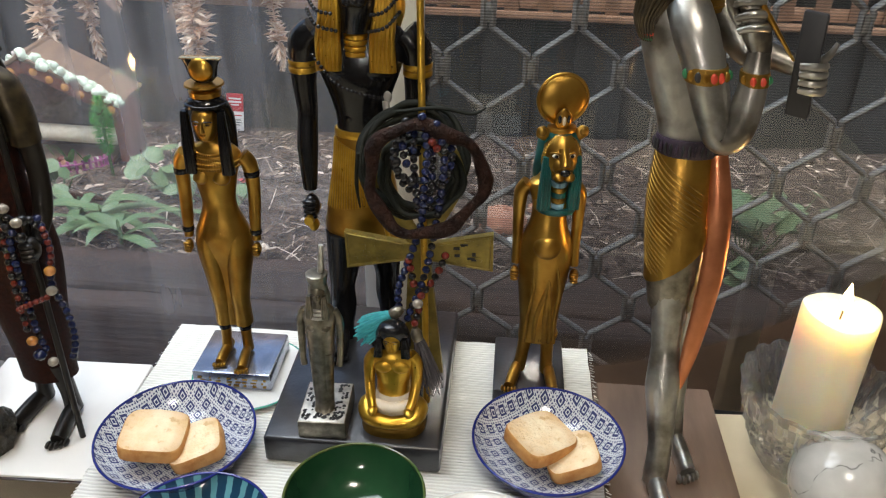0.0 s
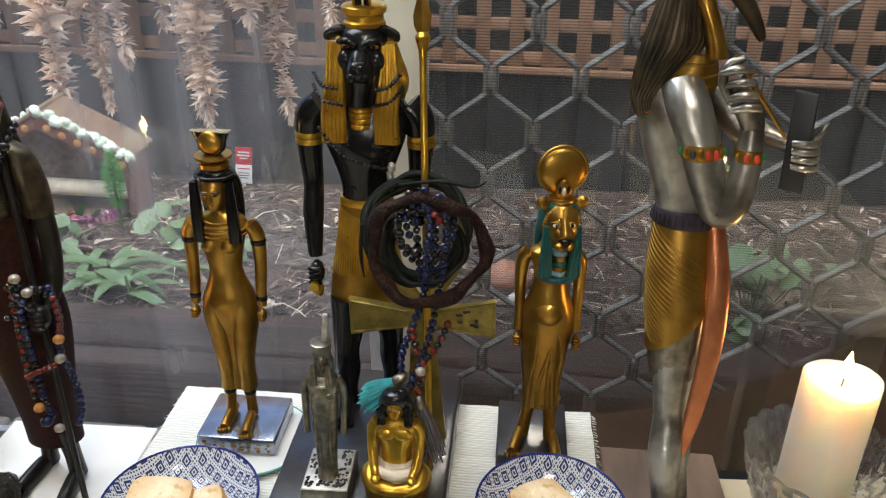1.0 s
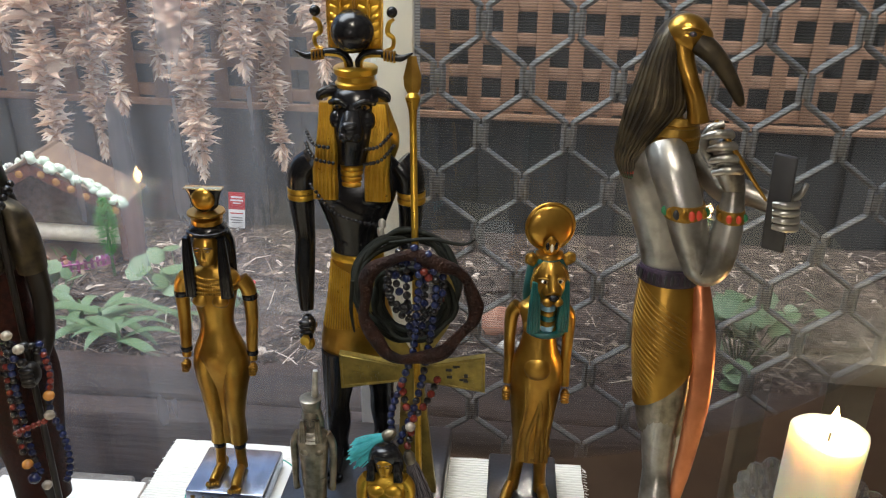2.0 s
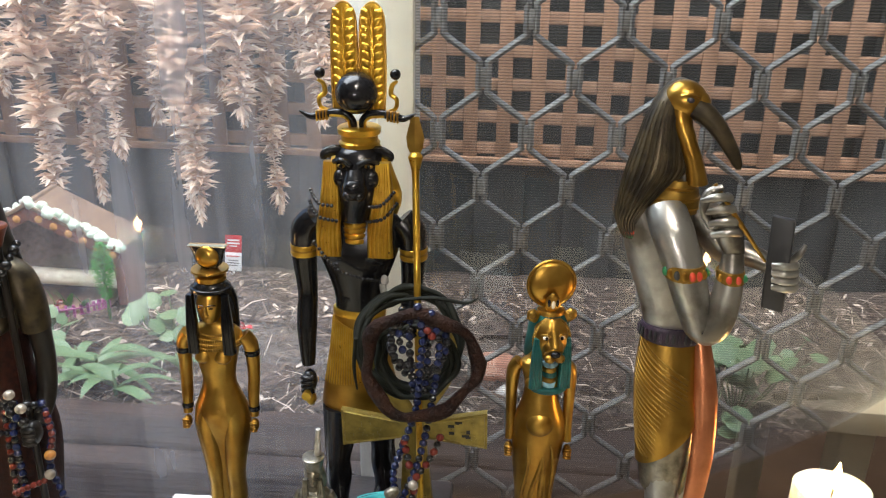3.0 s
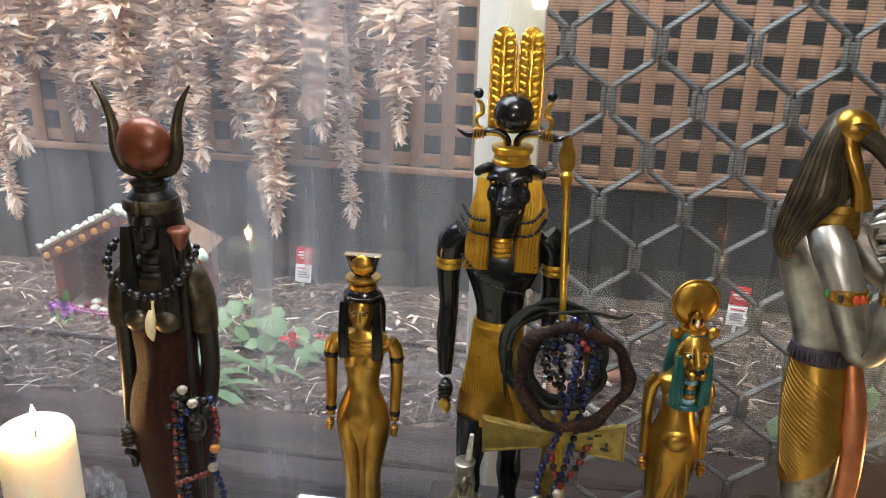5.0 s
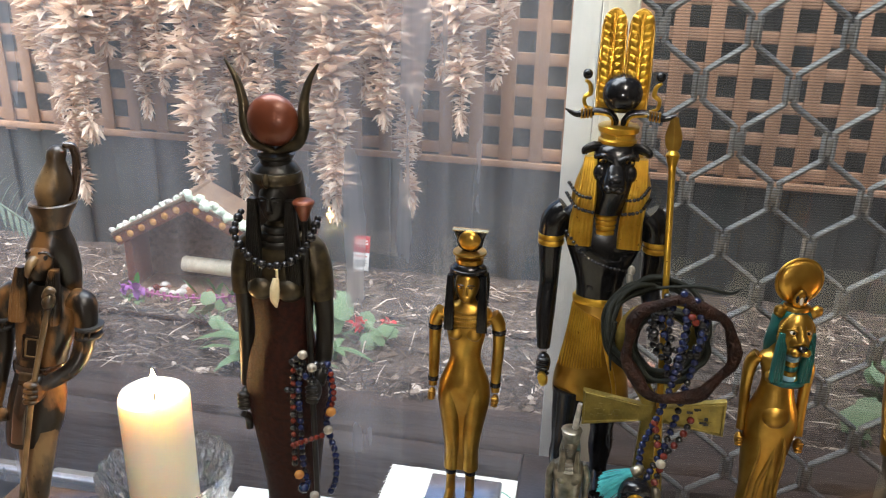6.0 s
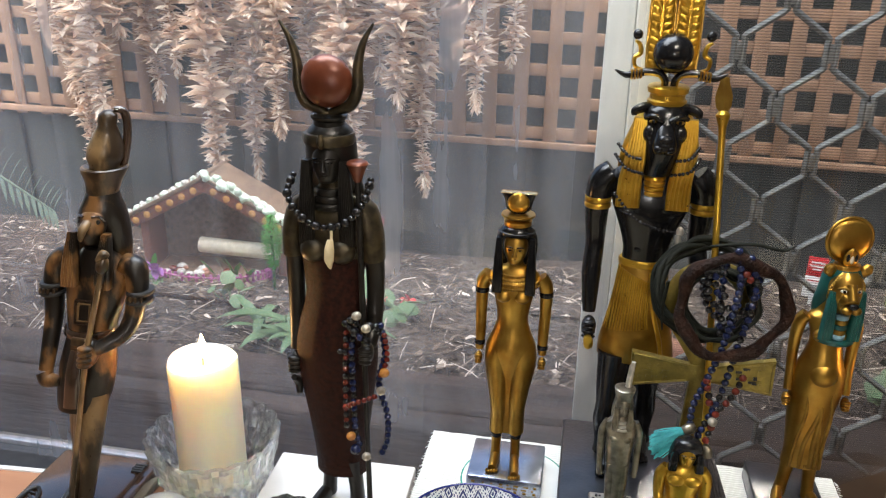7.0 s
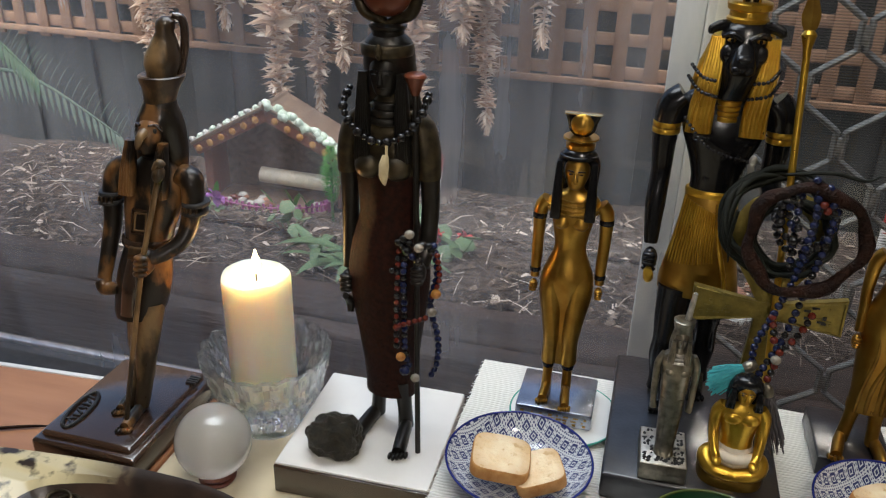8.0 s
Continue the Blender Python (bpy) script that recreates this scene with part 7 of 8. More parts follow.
def canoe_ring(kx, ky, z, cx=0.0, seg=56):
    out = []
    for k in range(seg):
        a = 2 * math.pi * k / seg
        ca, sa = math.cos(a), math.sin(a)
        out.append(bm.verts.new((cx + kx * math.copysign(abs(ca) ** 0.8, ca), ky * math.copysign(abs(sa) ** 0.9, sa), z + 0.003 * noise.noise((ca * 2, sa * 2, z * 40)))))
    return out


skin(bm, [canoe_ring(0.12, 0.030, 0.0), canoe_ring(0.165, 0.048, 0.012), canoe_ring(0.187, 0.060, 0.030), canoe_ring(0.186, 0.0595, 0.0345), canoe_ring(0.115, 0.046, 0.0335, 0.062), canoe_ring(0.105, 0.039, 0.020, 0.062), canoe_ring(0.080, 0.024, 0.012, 0.062), canoe_ring(0.02, 0.005, 0.011, 0.062)], 0)
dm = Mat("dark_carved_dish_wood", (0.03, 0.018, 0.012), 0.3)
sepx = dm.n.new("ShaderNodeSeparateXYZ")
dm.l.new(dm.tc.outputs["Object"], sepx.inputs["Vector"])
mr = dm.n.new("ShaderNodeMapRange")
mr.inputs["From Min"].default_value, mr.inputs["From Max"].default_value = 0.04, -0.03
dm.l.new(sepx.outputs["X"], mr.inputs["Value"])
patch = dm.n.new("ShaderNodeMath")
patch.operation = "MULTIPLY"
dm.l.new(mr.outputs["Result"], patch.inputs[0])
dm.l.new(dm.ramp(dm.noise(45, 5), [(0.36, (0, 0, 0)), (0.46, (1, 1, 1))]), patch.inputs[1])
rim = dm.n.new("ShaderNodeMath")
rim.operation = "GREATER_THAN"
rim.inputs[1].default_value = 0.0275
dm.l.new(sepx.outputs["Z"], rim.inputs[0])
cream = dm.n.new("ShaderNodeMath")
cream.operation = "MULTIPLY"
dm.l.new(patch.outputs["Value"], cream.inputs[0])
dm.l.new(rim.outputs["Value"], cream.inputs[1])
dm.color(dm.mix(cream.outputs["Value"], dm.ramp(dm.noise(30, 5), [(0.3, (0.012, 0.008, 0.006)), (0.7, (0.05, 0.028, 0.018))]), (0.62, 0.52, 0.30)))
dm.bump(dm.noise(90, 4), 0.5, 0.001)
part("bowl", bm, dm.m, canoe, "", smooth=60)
for k in range(3):
    bm = bmesh.new()
    tube(bm, [(0.011 * math.cos(a) - 0.016 + 0.010 * k, 0.007 * math.sin(a) + 0.020 - 0.002 * k, 0.0225 + 0.002 * math.sin(a + k)) for a in (2 * math.pi * q / 24 for q in range(25))], 0.0017, 0, 8, 1, 1.0, True)
    part("link", bm, BRONZE_RIM, canoe, "dull metal ring lying in the dish")
bm = bmesh.new()
tube(bm, [(-0.800, 0.478, TABLE_Z + 0.002), (-0.757, 0.497, TABLE_Z + 0.003), (-0.728, 0.510, TABLE_Z + 0.0025), (-0.712, 0.512, TABLE_Z + 0.004)], [0.0016, 0.0018, 0.0014, 0.0006], 0, 7, 4)
tagged(finish("twig", bm, VINE), "thin dry twig lying on the wooden table", "twig")
# ---------------------------------------------------------------- garden: mulch, plants, stable, labels, dried flowers
GARDEN = random.Random(21)


def strewn(name, n, y0, y1, x0, x1, lmin, lmax, wmin, wmax, label, seed, mat=STRAW, lift=0.0):
    """Loose sticks and chips lying on the soil, one joined mesh."""
    r = random.Random(seed)
    vs, fs = [], []
    for _ in range(n):
        x, y = r.uniform(x0, x1), y0 + (y1 - y0) * r.random() ** 1.3
        z = garden_z(x, y) + r.uniform(0.001, 0.010) + lift
        a, t = r.uniform(0, 2 * math.pi), r.uniform(-0.25, 0.25)
        l, w = r.uniform(lmin, lmax), r.uniform(wmin, wmax)
        d = Vector((math.cos(a), math.sin(a), t)) * l / 2
        s = Vector((-math.sin(a), math.cos(a), r.uniform(-0.5, 0.5))) * w / 2
        u = Vector((0, 0, w * 0.45))
        bend = Vector((0, 0, l * r.uniform(-0.02, 0.12)))
        c = Vector((x, y, z))
        b = len(vs)
        for p, k in ((c - d, 0.6), (c + bend, 1.0), (c + d, 0.5)):
            vs += [p - s * k, p + s * k, p + u * k]
        for q in (0, 3):
            for i0, i1 in ((0, 1), (1, 2), (2, 0)):
                fs.append((b + q + i0, b + q + i1, b + q + 3 + i1, b + q + 3 + i0))
        fs += [(b + 2, b + 1, b), (b + 6, b + 7, b + 8)]
    me = bpy.data.meshes.new(name)
    me.from_pydata([tuple(v) for v in vs], [], fs)
    me.materials.append(mat)
    return tagged(new(name, me), label, "mulch", kind="stuff")


strewn("straw_mulch", 6500, 1.20, 2.36, -2.3, 1.9, 0.03, 0.12, 0.0018, 0.0042, "dry straw and twigs strewn over the garden soil", 1)
strewn("bark_chips", 3600, 1.20, 2.36, -2.3, 1.9, 0.012, 0.040, 0.006, 0.016, "brown bark chips strewn over the garden soil", 2)
strewn("fine_debris", 5000, 1.20, 2.3, -2.2, 1.8, 0.010, 0.03, 0.001, 0.003, "fine pale litter over the garden soil", 3)
for pts, w in (([(-1.55, 1.50), (-1.1, 1.53), (-0.82, 1.50)], 0.006), ([(0.55, 1.42), (0.85, 1.45), (1.2, 1.40)], 0.007), ([(-0.6, 1.75), (-0.2, 1.70), (0.1, 1.73)], 0.005)):
    bm = bmesh.new()
    tube(bm, [(x, y, garden_z(x, y) + w + 0.006) for x, y in pts], w, 0, 8, 6)
    tagged(finish("fallen_stick", bm, VINE), "long thin brown stick lying on the mulch", "stick", "sticks on the soil")


def blade(bm, base, tip, w, droop, mat=0, fold=0.25):
    """A strap leaf from base to tip, arched, with a folded midrib and a little thickness."""
    base, tip = Vector(base), Vector(tip)
    d = tip - base
    side = d.cross(Vector((0, 0, 1)))
    side = side.normalized() if side.length > 1e-6 else Vector((1, 0, 0))
    rows = []
    for k in range(7):
        t = k / 6
        p = base + d * t + Vector((0, 0, droop * 4 * t * (1 - t)))
        ww = w * (math.sin(math.pi * min(1, 0.12 + 0.88 * t)) ** 0.8 if t < 1 else 0.02)
        rows.append((bm.verts.new(p - side * ww + Vector((0, 0, ww * fold))), bm.verts.new(p), bm.verts.new(p + side * ww + Vector((0, 0, ww * fold)))))
    for a, b in zip(rows, rows[1:]):
        bm.faces.new((a[0], a[1], b[1], b[0])).material_index = mat
        bm.faces.new((a[1], a[2], b[2], b[1])).material_index = mat


def strap_plant(x, y, n, length, w, seed, label, mat=LEAF, z=None, spread=1.0):
    r = random.Random(seed)
    root = thing("strap_leaf_plant", (x, y, garden_z(x, y) if z is None else z), label, "plant")
    bm = bmesh.new()
    tube(bm, [(0, 0, -0.004), (0.004, 0, length * 0.25), (0.0, 0.006, length * 0.5)], [0.005, 0.004, 0.002], 0, 8, 4)
    part("stem", bm, mat, root)
    for k in range(n):
        bm = bmesh.new()
        a = 2 * math.pi * (k / n + r.uniform(-0.06, 0.06))
        l = length * r.uniform(0.7, 1.2)
        h = r.uniform(0.05, 0.5) * length
        blade(bm, (0, 0, length * r.uniform(0.05, 0.45)), (math.cos(a) * l * spread, math.sin(a) * l * 0.7, h), w * r.uniform(0.7, 1.2), l * r.uniform(0.05, 0.22))
        part("leaf", bm, mat, root, smooth=180)
    return root


strap_plant(-0.720, 1.300, 11, 0.125, 0.0125, 5, "green strap-leaved plant growing through the mulch")
strap_plant(-0.660, 1.245, 8, 0.105, 0.0120, 6, "green strap-leaved plant at the sleeper edge")
strap_plant(-0.800, 1.370, 8, 0.110, 0.0110, 7, "green strap-leaved plant growing through the mulch")
strap_plant(-0.605, 1.400, 6, 0.080, 0.0100, 8, "small green strap-leaved plant in the mulch")


def clover(x, y, n, size, seed, label, height=0.05, spread=0.09):
    r = random.Random(seed)
    root = thing("round_leaf_plant", (x, y, garden_z(x, y)), label, "plant")
    for k in range(n):
        a, d = r.uniform(0, 2 * math.pi), spread * math.sqrt(r.random())
        px, py, h = d * math.cos(a), d * math.sin(a) * 0.7, height * r.uniform(0.4, 1.3)
        bm = bmesh.new()
        tube(bm, [(px * 0.3, py * 0.3, -0.006), (px * 0.8, py * 0.8, h * 0.6), (px, py, h)], [0.0016, 0.0014, 0.0010], 0, 5, 3)
        s = size * r.uniform(0.7, 1.2)
        tilt = pose(px, py, h, r.uniform(-10, 55), r.uniform(-30, 30), r.uniform(0, 360))
        rings = []
        for rr, zz in ((0.05, 0.0), (0.55, 0.10), (1.0, 0.0)):
            rings.append([bm.verts.new(tilt @ Vector((s * rr * math.cos(t) * (1 + 0.10 * math.sin(5 * t)), s * rr * math.sin(t) * (1 + 0.08 * math.cos(7 * t)), s * zz))) for t in (2 * math.pi * q / 18 for q in range(18))])
        skin(bm, rings, 0, False)
        bm.faces.new(rings[0])
        part("leaf", bm, LEAF, root, smooth=180)
    return root


clover(-0.690, 1.600, 18, 0.024, 31, "low plant with round scalloped green leaves", 0.075, 0.12)
clover(-0.560, 1.520, 10, 0.020, 32, "low plant with round scalloped green leaves", 0.05, 0.09)
clover(0.480, 1.400, 18, 0.026, 33, "leafy green plant with round leaves behind the grille", 0.10, 0.08)
clover(0.395, 1.240, 10, 0.022, 34, "leafy green plant with round leaves behind the grille", 0.05, 0.06)
clover(0.62, 1.62, 10, 0.020, 35, "low plant with round scalloped green leaves", 0.05, 0.12)
clover(-0.95, 1.55, 8, 0.016, 36, "small green seedling plant by the toy stable", 0.04, 0.06)


def petals(name, x, y, z, n, size, mat, label, seed):
    r = random.Random(seed)
    root = thing(name, (x, y, garden_z(x, y)), label, "flower")
    bm = bmesh.new()
    tube(bm, [(0, 0, -0.005), (0.003, 0, z * 0.5), (0, 0, z)], 0.0014, 0, 6, 3)
    part("stem", bm, LEAF_DARK, root)
    for k in range(n):
        bm = bmesh.new()
        a = 2 * math.pi * k / n
        c = Vector((r.uniform(-size, size) * 0.4, r.uniform(-size, size) * 0.3, z))
        blade(bm, c, c + Vector((math.cos(a) * size, -0.3 * size, math.sin(a) * size)), size * 0.42, 0.002)
        part("petal", bm, mat, root, smooth=180)
    for k in range(3):
        bm = bmesh.new()
        blade(bm, (0, 0, z * 0.3), (r.uniform(-0.04, 0.04), r.uniform(-0.03, 0.01), z * 0.35), 0.010, 0.006)
        part("leaf", bm, LEAF, root, smooth=180)


petals("red_flower", -0.590, 1.530, 0.045, 9, 0.022, FLOWER_RED, "bright red flower on a short stem in the mulch", 1)
petals("red_flower", -0.545, 1.600, 0.035, 7, 0.018, FLOWER_RED, "bright red flower on a short stem in the mulch", 2)
petals("purple_flower", -1.210, 1.66, 0.050, 9, 0.024, FLOWER_PURPLE, "purple flower beside the toy stable", 3)
petals("purple_flower", -1.270, 1.70, 0.040, 7, 0.020, FLOWER_PURPLE, "purple flower beside the toy stable", 4)


def stone(x, y, r, mat, label, seed):
    bm = bmesh.new()
    bmesh.ops.create_icosphere(bm, subdivisions=3, radius=1)
    for v in bm.verts:
        n = v.co.normalized()
        k = 1 + 0.16 * noise.noise(n * 1.5 + Vector((seed, 0, 0))) + 0.05 * noise.noise(n * 5)
        v.co = Vector((n.x * r * 1.25 * k, n.y * r * k, n.z * r * 0.72 * k))
    tagged(finish("garden_stone", bm, mat, (x, y, garden_z(x, y) + r * 0.4), smooth=60), label, "stone", "garden stones")


stone(0.015, 1.500, 0.045, TERRACOTTA, "smooth reddish stone lying on the mulch", 1)
stone(0.045, 1.370, 0.018, PEBBLE, "small pale pebble lying on the mulch", 2)
stone(0.10, 1.60, 0.022, TERRACOTTA, "small reddish stone lying on the mulch", 3)


def plant_label(x, y, h, turn, label):
    root = thing("plant_label", pose(x, y, garden_z(x, y), -8, 3, turn), label, "plant label", "plant labels")
    bm = bmesh.new()
    block(bm, (0, 0, h * 0.45), (0.010, 0.0015, h * 0.9 + 0.03), 0, 0.0004)
    part("stake", bm, TAG_WHITE, root)
    bm = bmesh.new()
    block(bm, (0, -0.0018, h - 0.030), (0.052, 0.0016, 0.060), 0, 0.0005)
    part("lower_card", bm, TAG_WHITE, root, "white lower half of the card with text bars")
    bm = bmesh.new()
    block(bm, (0, -0.0020, h + 0.028), (0.052, 0.0016, 0.056), 0, 0.0005)
    part("upper_card", bm, TAG_RED, root, "red upper half of the card")
    for k, (z, w, m) in enumerate(((0.040, 0.036, TAG_WHITE), (0.030, 0.040, TAG_WHITE), (0.021, 0.024, TAG_WHITE), (-0.012, 0.040, TAG_RED), (-0.026, 0.034, GREY_METAL), (-0.034, 0.038, GREY_METAL), (-0.042, 0.030, GREY_METAL))):
        bm = bmesh.new()
        block(bm, (0, -0.0034, h + z), (w, 0.0008, 0.0052 if k < 2 else 0.0035), 0)
        part("text_bar", bm, m, root)


plant_label(-0.825, 2.33, 0.072, 4, "red and white card plant label on a stake")
plant_label(0.490, 2.17, 0.085, -6, "red and white card plant label on a stake")

# toy stable with leafy roof
stable = thing("toy_stable", pose(-1.150, 1.86, garden_z(-1.15, 1.80) - 0.005, 0, 0, 4), "toy stable with leafy roof edges standing in the garden", "toy stable")
HW, EAVE, APEX, DEP = 0.205, 0.165, 0.275, 0.10
bm = bmesh.new()
slab(bm, [(-HW, 0), (HW, 0), (HW, EAVE), (0, APEX), (-HW, EAVE)], DEP, DEP + 0.012)
part("back_wall", bm, simple("mosaic_wall", (0.055, 0.045, 0.042), (0.15, 0.12, 0.105), 70, (0.7, 0.9), 0.0, 0.8, 0.003), stable)
for s in (-1, 1):
    bm = bmesh.new()
    block(bm, (s * (HW - 0.012), DEP / 2, EAVE / 2), (0.024, DEP - 0.002, EAVE), 0, 0.003)
    part("side_wall", bm, RED_BRICK, stable)
    bm = bmesh.new()
    ang = math.degrees(math.atan2(APEX - EAVE, HW))
    block(bm, (s * HW * 0.52, DEP * 0.45, (EAVE + APEX) / 2 + 0.006), (HW * 1.26, DEP + 0.06, 0.010), 0, 0.002, pose(0, 0, 0, 0, s * ang, 0).to_3x3())
    part("roof_board", bm, WOOD_GREY, stable)
    bm = bmesh.new()
    block(bm, (s * HW * 0.51, -0.022, (EAVE + APEX) / 2 - 0.016), (HW * 1.18, 0.018, 0.030), 0, 0.003, pose(0, 0, 0, 0, s * ang, 0).to_3x3())
    part("gable_beam", bm, RED_BRICK, stable, "red-brown beam with small orange stars")
    for k in range(6):
        t = (k + 0.5) / 6
        bm = bmesh.new()
        ball(bm, (s * HW * (0.05 + t * 1.0), -0.0325, APEX - 0.014 - (APEX - EAVE) * (0.05 + t)), (0.010, 0.003, 0.010), 0, 10, 6)
        part("star", bm, CRUST, stable, "small orange star")
    for k in range(11):
        t = (k + 0.3) / 11
        bm = bmesh.new()
        rr = 0.018 if s > 0 else 0.011
        cx, cz = s * HW * 1.14 * t, APEX + 0.014 - (APEX - EAVE) * 1.14 * t
        for q in range(5):
            ball(bm, (cx + GARDEN.uniform(-0.5, 0.5) * rr, -0.022 + GARDEN.uniform(-0.6, 0.6) * rr, cz + GARDEN.uniform(-0.3, 0.5) * rr), (rr * 0.75, rr * 0.6, rr * 0.5), 0, 8, 6, pose(0, 0, 0, GARDEN.uniform(0, 90), GARDEN.uniform(0, 90), 0).to_3x3())
        part("leaf_clump", bm, LEAF_PALE if (s > 0 or k % 2) else PEBBLE, stable, "pale green leaf rosette")
bm = bmesh.new()
lathe(bm, [(0.021, 0), (0.022, 0.002), (0.022, 0.226), (0.021, 0.228)], (0, 0, 0), 0, 24)
part("white_log", bm, WHITE_E, stable, "pale round log across the opening", at=pose(-0.045, 0.02, 0.075, 0, 93, 0))
bm = bmesh.new()
block(bm, (0.0, 0.0, 0.006), (0.33, 0.17, 0.012), 0, 0.003)
part("floor_board", bm, WOOD_GREY, stable)
for k in range(26):
    a = math.pi * (1.0 + k / 25)
    bm = bmesh.new()
    block(bm, (0.165 * math.cos(a), -0.02 + 0.085 * math.sin(a), 0.020), (0.0075, 0.0045, 0.040), 0, 0.0012)
    part("fence_post", bm, PINK, stable)
for z in (0.012, 0.030):
    bm = bmesh.new()
    tube(bm, [(0.167 * math.cos(a), -0.02 + 0.087 * math.sin(a), z) for a in (math.pi * (1 + q / 16) for q in range(17))], 0.0028, 0, 6, 1)
    part("fence_rail", bm, PINK, stable)
for k in range(16):
    bm = bmesh.new()
    r = GARDEN.uniform(0.010, 0.018)
    ball(bm, (GARDEN.uniform(-0.14, 0.14), GARDEN.uniform(-0.075, -0.01), 0.012 + r * 0.6), (r, r * 0.8, r * 0.7), 0, 10, 8)
    part("pebble", bm, (PEBBLE, PEBBLE, TERRACOTTA, CARNELIAN)[k % 4], stable)
for k in range(14):
    bm = bmesh.new()
    x = GARDEN.choice((-0.17, -0.15, 0.05, 0.08, 0.02, 0.12))
    blade(bm, (x, -0.06, 0.02), (x + GARDEN.uniform(-0.03, 0.03), -0.09 + GARDEN.uniform(-0.02, 0.02), GARDEN.uniform(0.05, 0.085)), 0.008, 0.004)
    part("leaf", bm, BOTTLE, stable, smooth=180)

# vivid green brush ornament beside the stable
brush = thing("green_brush", (-0.935, 1.76, garden_z(-0.935, 1.76)), "vivid green bristly brush ornament on a stalk", "ornament")
bm = bmesh.new()
tube(bm, [(0, 0, -0.01), (0, 0, 0.15)], 0.004, 0, 8, 2)
part("stalk", bm, LEAF_DARK, brush)
bm = bmesh.new()
for k in range(900):
    a, h = GARDEN.uniform(0, 2 * math.pi), GARDEN.random()
    z = 0.06 + 0.14 * h
    r = 0.032 * math.sin(math.pi * (0.08 + 0.86 * h)) ** 0.7
    p = Vector((r * 0.35 * math.cos(a), r * 0.35 * math.sin(a), z))
    e = Vector((r * math.cos(a), r * math.sin(a), z + 0.012 * (h - 0.3)))
    s = Vector((-math.sin(a), math.cos(a), 0)) * 0.0014
    vs = [bm.verts.new(q) for q in (p - s, p + s, e)]
    bm.faces.new(vs)
b = part("bristles", bm, BOTTLE, brush, smooth=0)
tagged(b, kind="stuff")

# palm fronds beside the fence
for n0, (x0, y0, z0, x1, y1, z1, mt, lab) in enumerate(((-2.28, 1.97, -0.10, -1.58, 1.80, -0.20, FROND, "arching grey palm frond over the mulch"), (-2.26, 1.86, 0.10, -1.78, 1.75, -0.04, LEAF_DARK, "green palm frond at the garden's edge"))):
    fr = thing("palm_frond", (x0, y0, z0), lab, "palm")
    mid = [Vector((0, 0, 0)), Vector(((x1 - x0) * 0.5, (y1 - y0) * 0.5, (z1 - z0) * 0.5 + 0.07)), Vector((x1 - x0, y1 - y0, z1 - z0))]
    line = curve_points(mid, 14)
    bm = bmesh.new()
    tube(bm, mid, [0.006, 0.005, 0.002], 0, 8, 8)
    part("rib", bm, mt, fr)
    for s in (-1, 1):
        for k, p in enumerate(line[2:]):
            bm = bmesh.new()
            blade(bm, p, p + Vector((0.05, s * 0.05, 0.10 if s > 0 else -0.10)) * (1.0 - 0.02 * k), 0.005, 0.006)
            part("leaflet", bm, mt, fr, smooth=180)
bm = bmesh.new()
tube(bm, [(-2.30, 2.0, -0.45), (-2.28, 1.96, -0.10), (-2.26, 1.86, 0.10)], [0.03, 0.022, 0.010], 0, 10, 5)
tagged(finish("palm", bm, FROND), "grey palm trunk at the garden's edge", "palm")


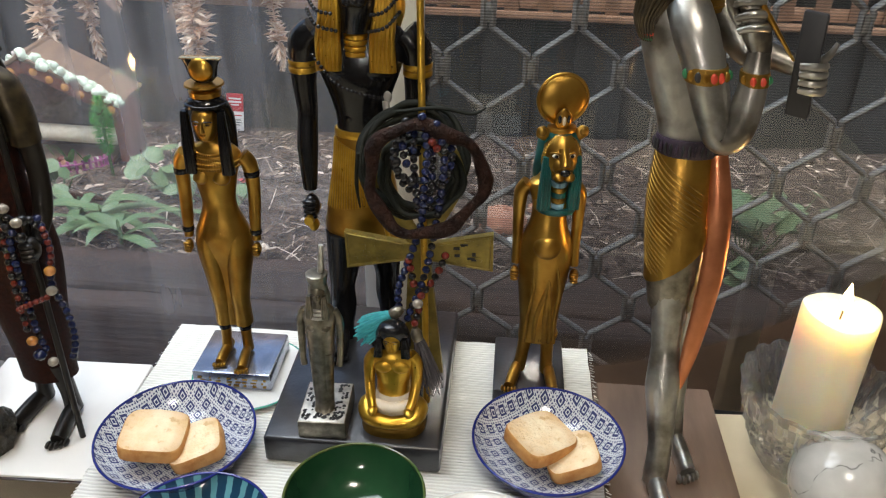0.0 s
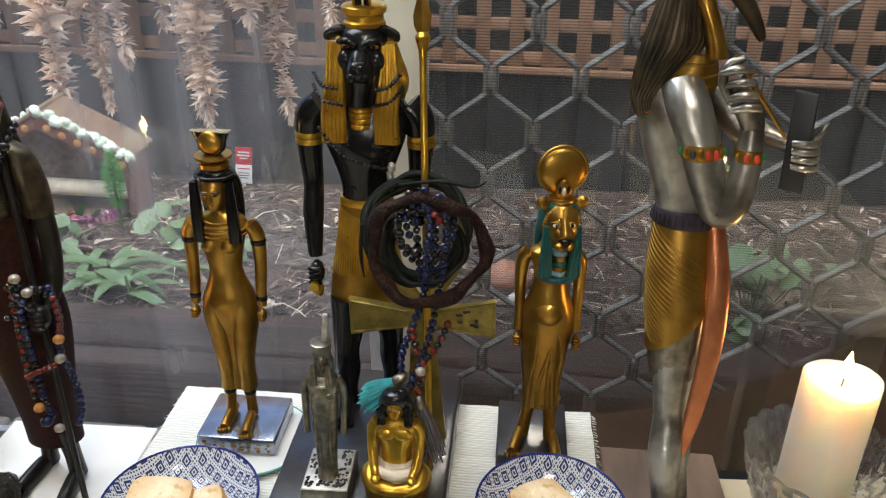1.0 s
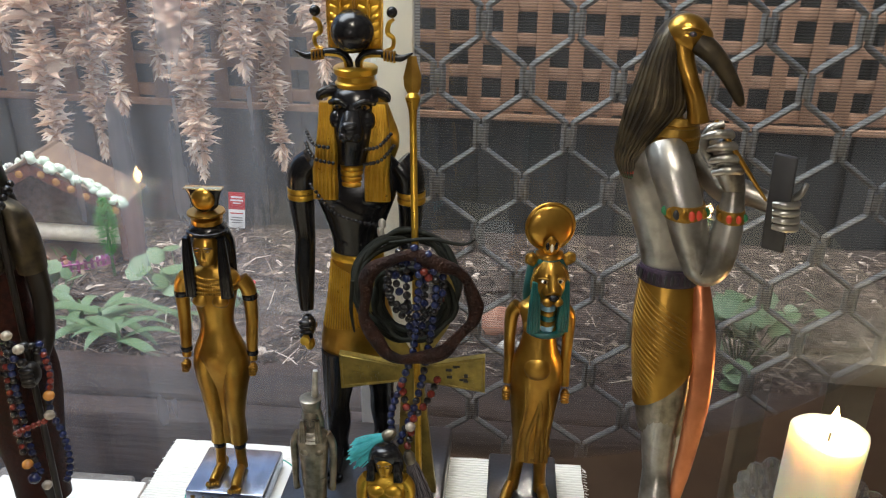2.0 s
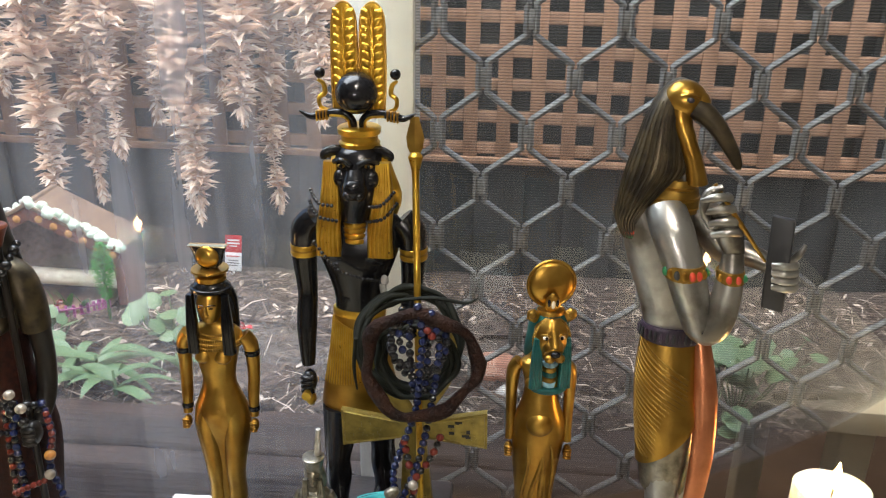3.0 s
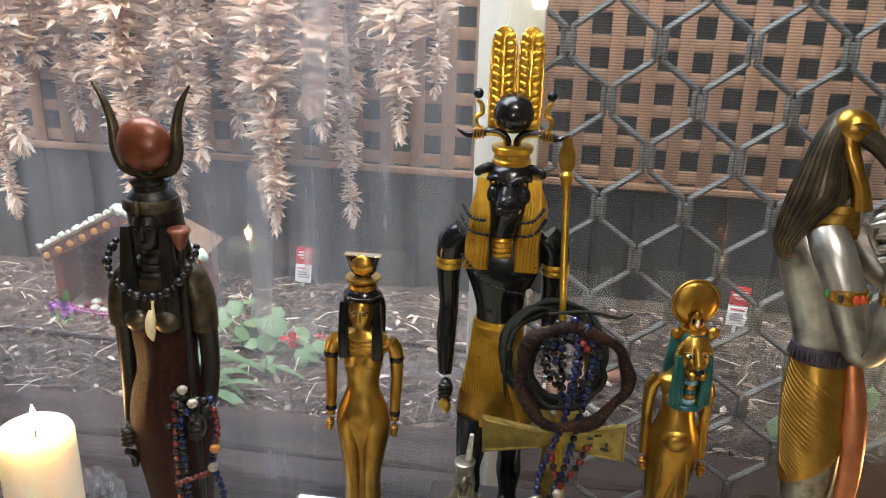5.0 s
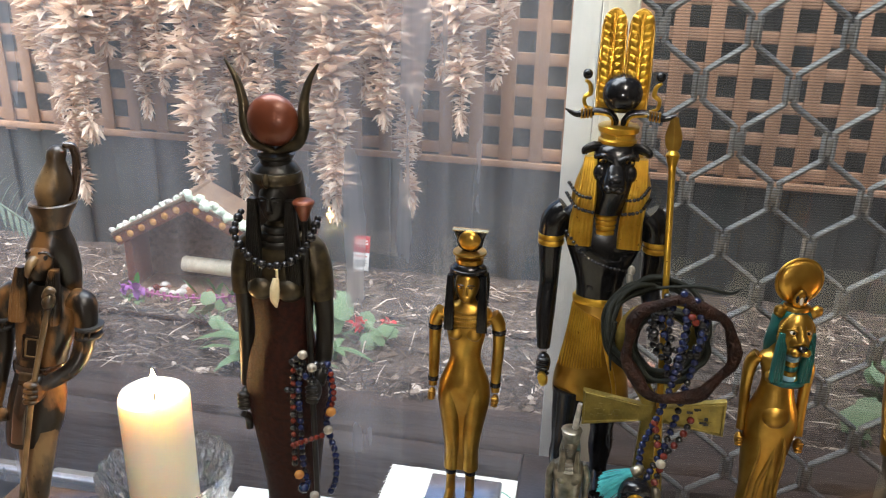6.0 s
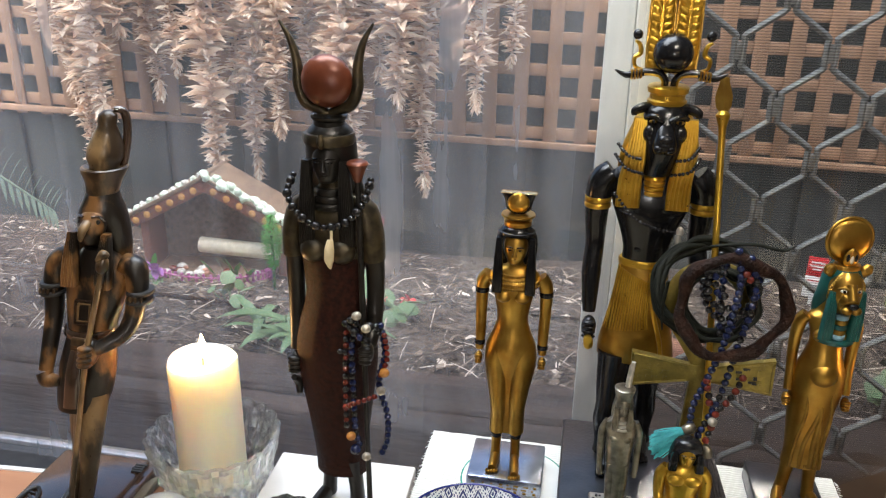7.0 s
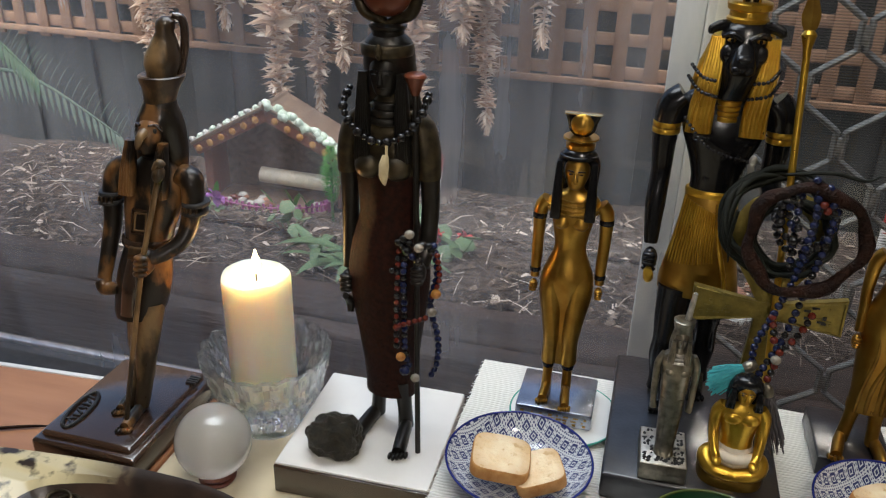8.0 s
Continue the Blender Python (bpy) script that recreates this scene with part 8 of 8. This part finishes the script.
def spike(x, y, z_low, z_top, w, seed, dense=1.0):
    """A hanging dried flower spike: a thin stalk thick with pointed papery bracts."""
    r = random.Random(seed)
    root = thing("dried_flower_spike", (x, y, z_top), "hanging dried flower spike with papery straw-coloured bracts", "dried flowers", "dried flower spikes")
    L = z_top - z_low
    bm = bmesh.new()
    sway = r.uniform(-0.02, 0.02)
    axis = lambda t: Vector((sway * math.sin(t * 2.2) + 0.006 * math.sin(t * 9 + seed), 0.005 * math.sin(t * 7), -L * t))
    tube(bm, [axis(k / 8) for k in range(9)], 0.0028, 0, 6, 3)
    part("stalk", bm, DRIED, root)
    vs, fs = [], []
    n = int(L * 740 * dense)
    for k in range(n):
        t = (k + r.random()) / n
        c = axis(min(t, 1.0))
        a = k * 2.399963 + r.uniform(-0.5, 0.5)
        env = w * (0.55 + 0.45 * math.sin(math.pi * min(1, t * 1.1 + 0.08))) * (1 if t < 0.92 else max(0.5, (1.08 - t) / 0.16))
        env *= 1 + 0.28 * math.sin(t * L * 38 + seed)
        l = env * r.uniform(0.85, 1.35)
        out = Vector((math.cos(a), math.sin(a), r.uniform(-0.30, 0.55) - (1.1 if t > 0.92 else 0)))
        out.normalize()
        side = out.cross(Vector((0, 0, 1)))
        side = side.normalized() if side.length > 0.01 else Vector((1, 0, 0))
        up = side.cross(out)
        ww = l * r.uniform(0.13, 0.22)
        b0 = len(vs)
        p1 = c + out * l * 0.45 + up * l * r.uniform(-0.06, 0.10)
        p2 = c + out * l + Vector((0, 0, l * r.uniform(-0.18, 0.16)))
        vs += [c + side * ww * 0.4, c - side * ww * 0.4, p1 + side * ww + up * ww * 0.5, p1 - up * ww * 0.35, p1 - side * ww + up * ww * 0.5, p2]
        fs += [(b0, b0 + 2, b0 + 3), (b0, b0 + 3, b0 + 1), (b0 + 1, b0 + 3, b0 + 4), (b0 + 2, b0 + 5, b0 + 3), (b0 + 3, b0 + 5, b0 + 4)]
    me = bpy.data.meshes.new("bracts")
    me.from_pydata([tuple(v) for v in vs], [], fs)
    me.materials.append(DRIED)
    ob = new("bracts", me)
    ob.parent = root
    tagged(ob, kind="stuff")
    return root


TOP_Z = 0.74
SPIKES = ((-1.86, 0.16, 0.085), (-1.73, -0.275, 0.060), (-1.655, -0.045, 0.075), (-1.50, 0.025, 0.070), (-1.42, 0.10, 0.060), (-1.280, -0.262, 0.070), (-1.26, 0.06, 0.060), (-1.165, -0.205, 0.064), (-1.075, -0.060, 0.055),
          (-0.985, 0.03, 0.075), (-0.900, -0.06, 0.075), (-0.850, -0.240, 0.076), (-0.935, -0.225, 0.074), (-0.775, 0.12, 0.070), (-0.720, 0.045, 0.075), (-0.640, -0.245, 0.056), (-0.575, 0.20, 0.065), (-0.470, 0.055, 0.068), (-0.400, 0.16, 0.055), (-1.58, 0.21, 0.07), (-1.12, 0.20, 0.08), (-0.96, 0.24, 0.08), (-1.80, 0.02, 0.06))
for k, (x, zl, w) in enumerate(SPIKES):
    spike(x, 2.30 - 0.05 * (k % 3), zl, TOP_Z, w, 40 + k)
bm = bmesh.new()
tube(bm, [(-2.3, 2.27, TOP_Z), (-1.2, 2.25, TOP_Z - 0.01), (-0.2, 2.27, TOP_Z)], 0.006, 0, 8, 4)
tagged(finish("hanging_rail", bm, VINE), "thin wooden rail from which dried flowers hang", "rail", kind="structure")
bm = bmesh.new()
for x in (-2.3, -0.2):
    block(bm, (x, 2.35, TOP_Z), (0.02, 0.19, 0.02), 0, 0.002)
tagged(finish("rail_bracket", bm, LATTICE), "small timber brackets fixing the rail to the fence", "bracket", kind="structure")
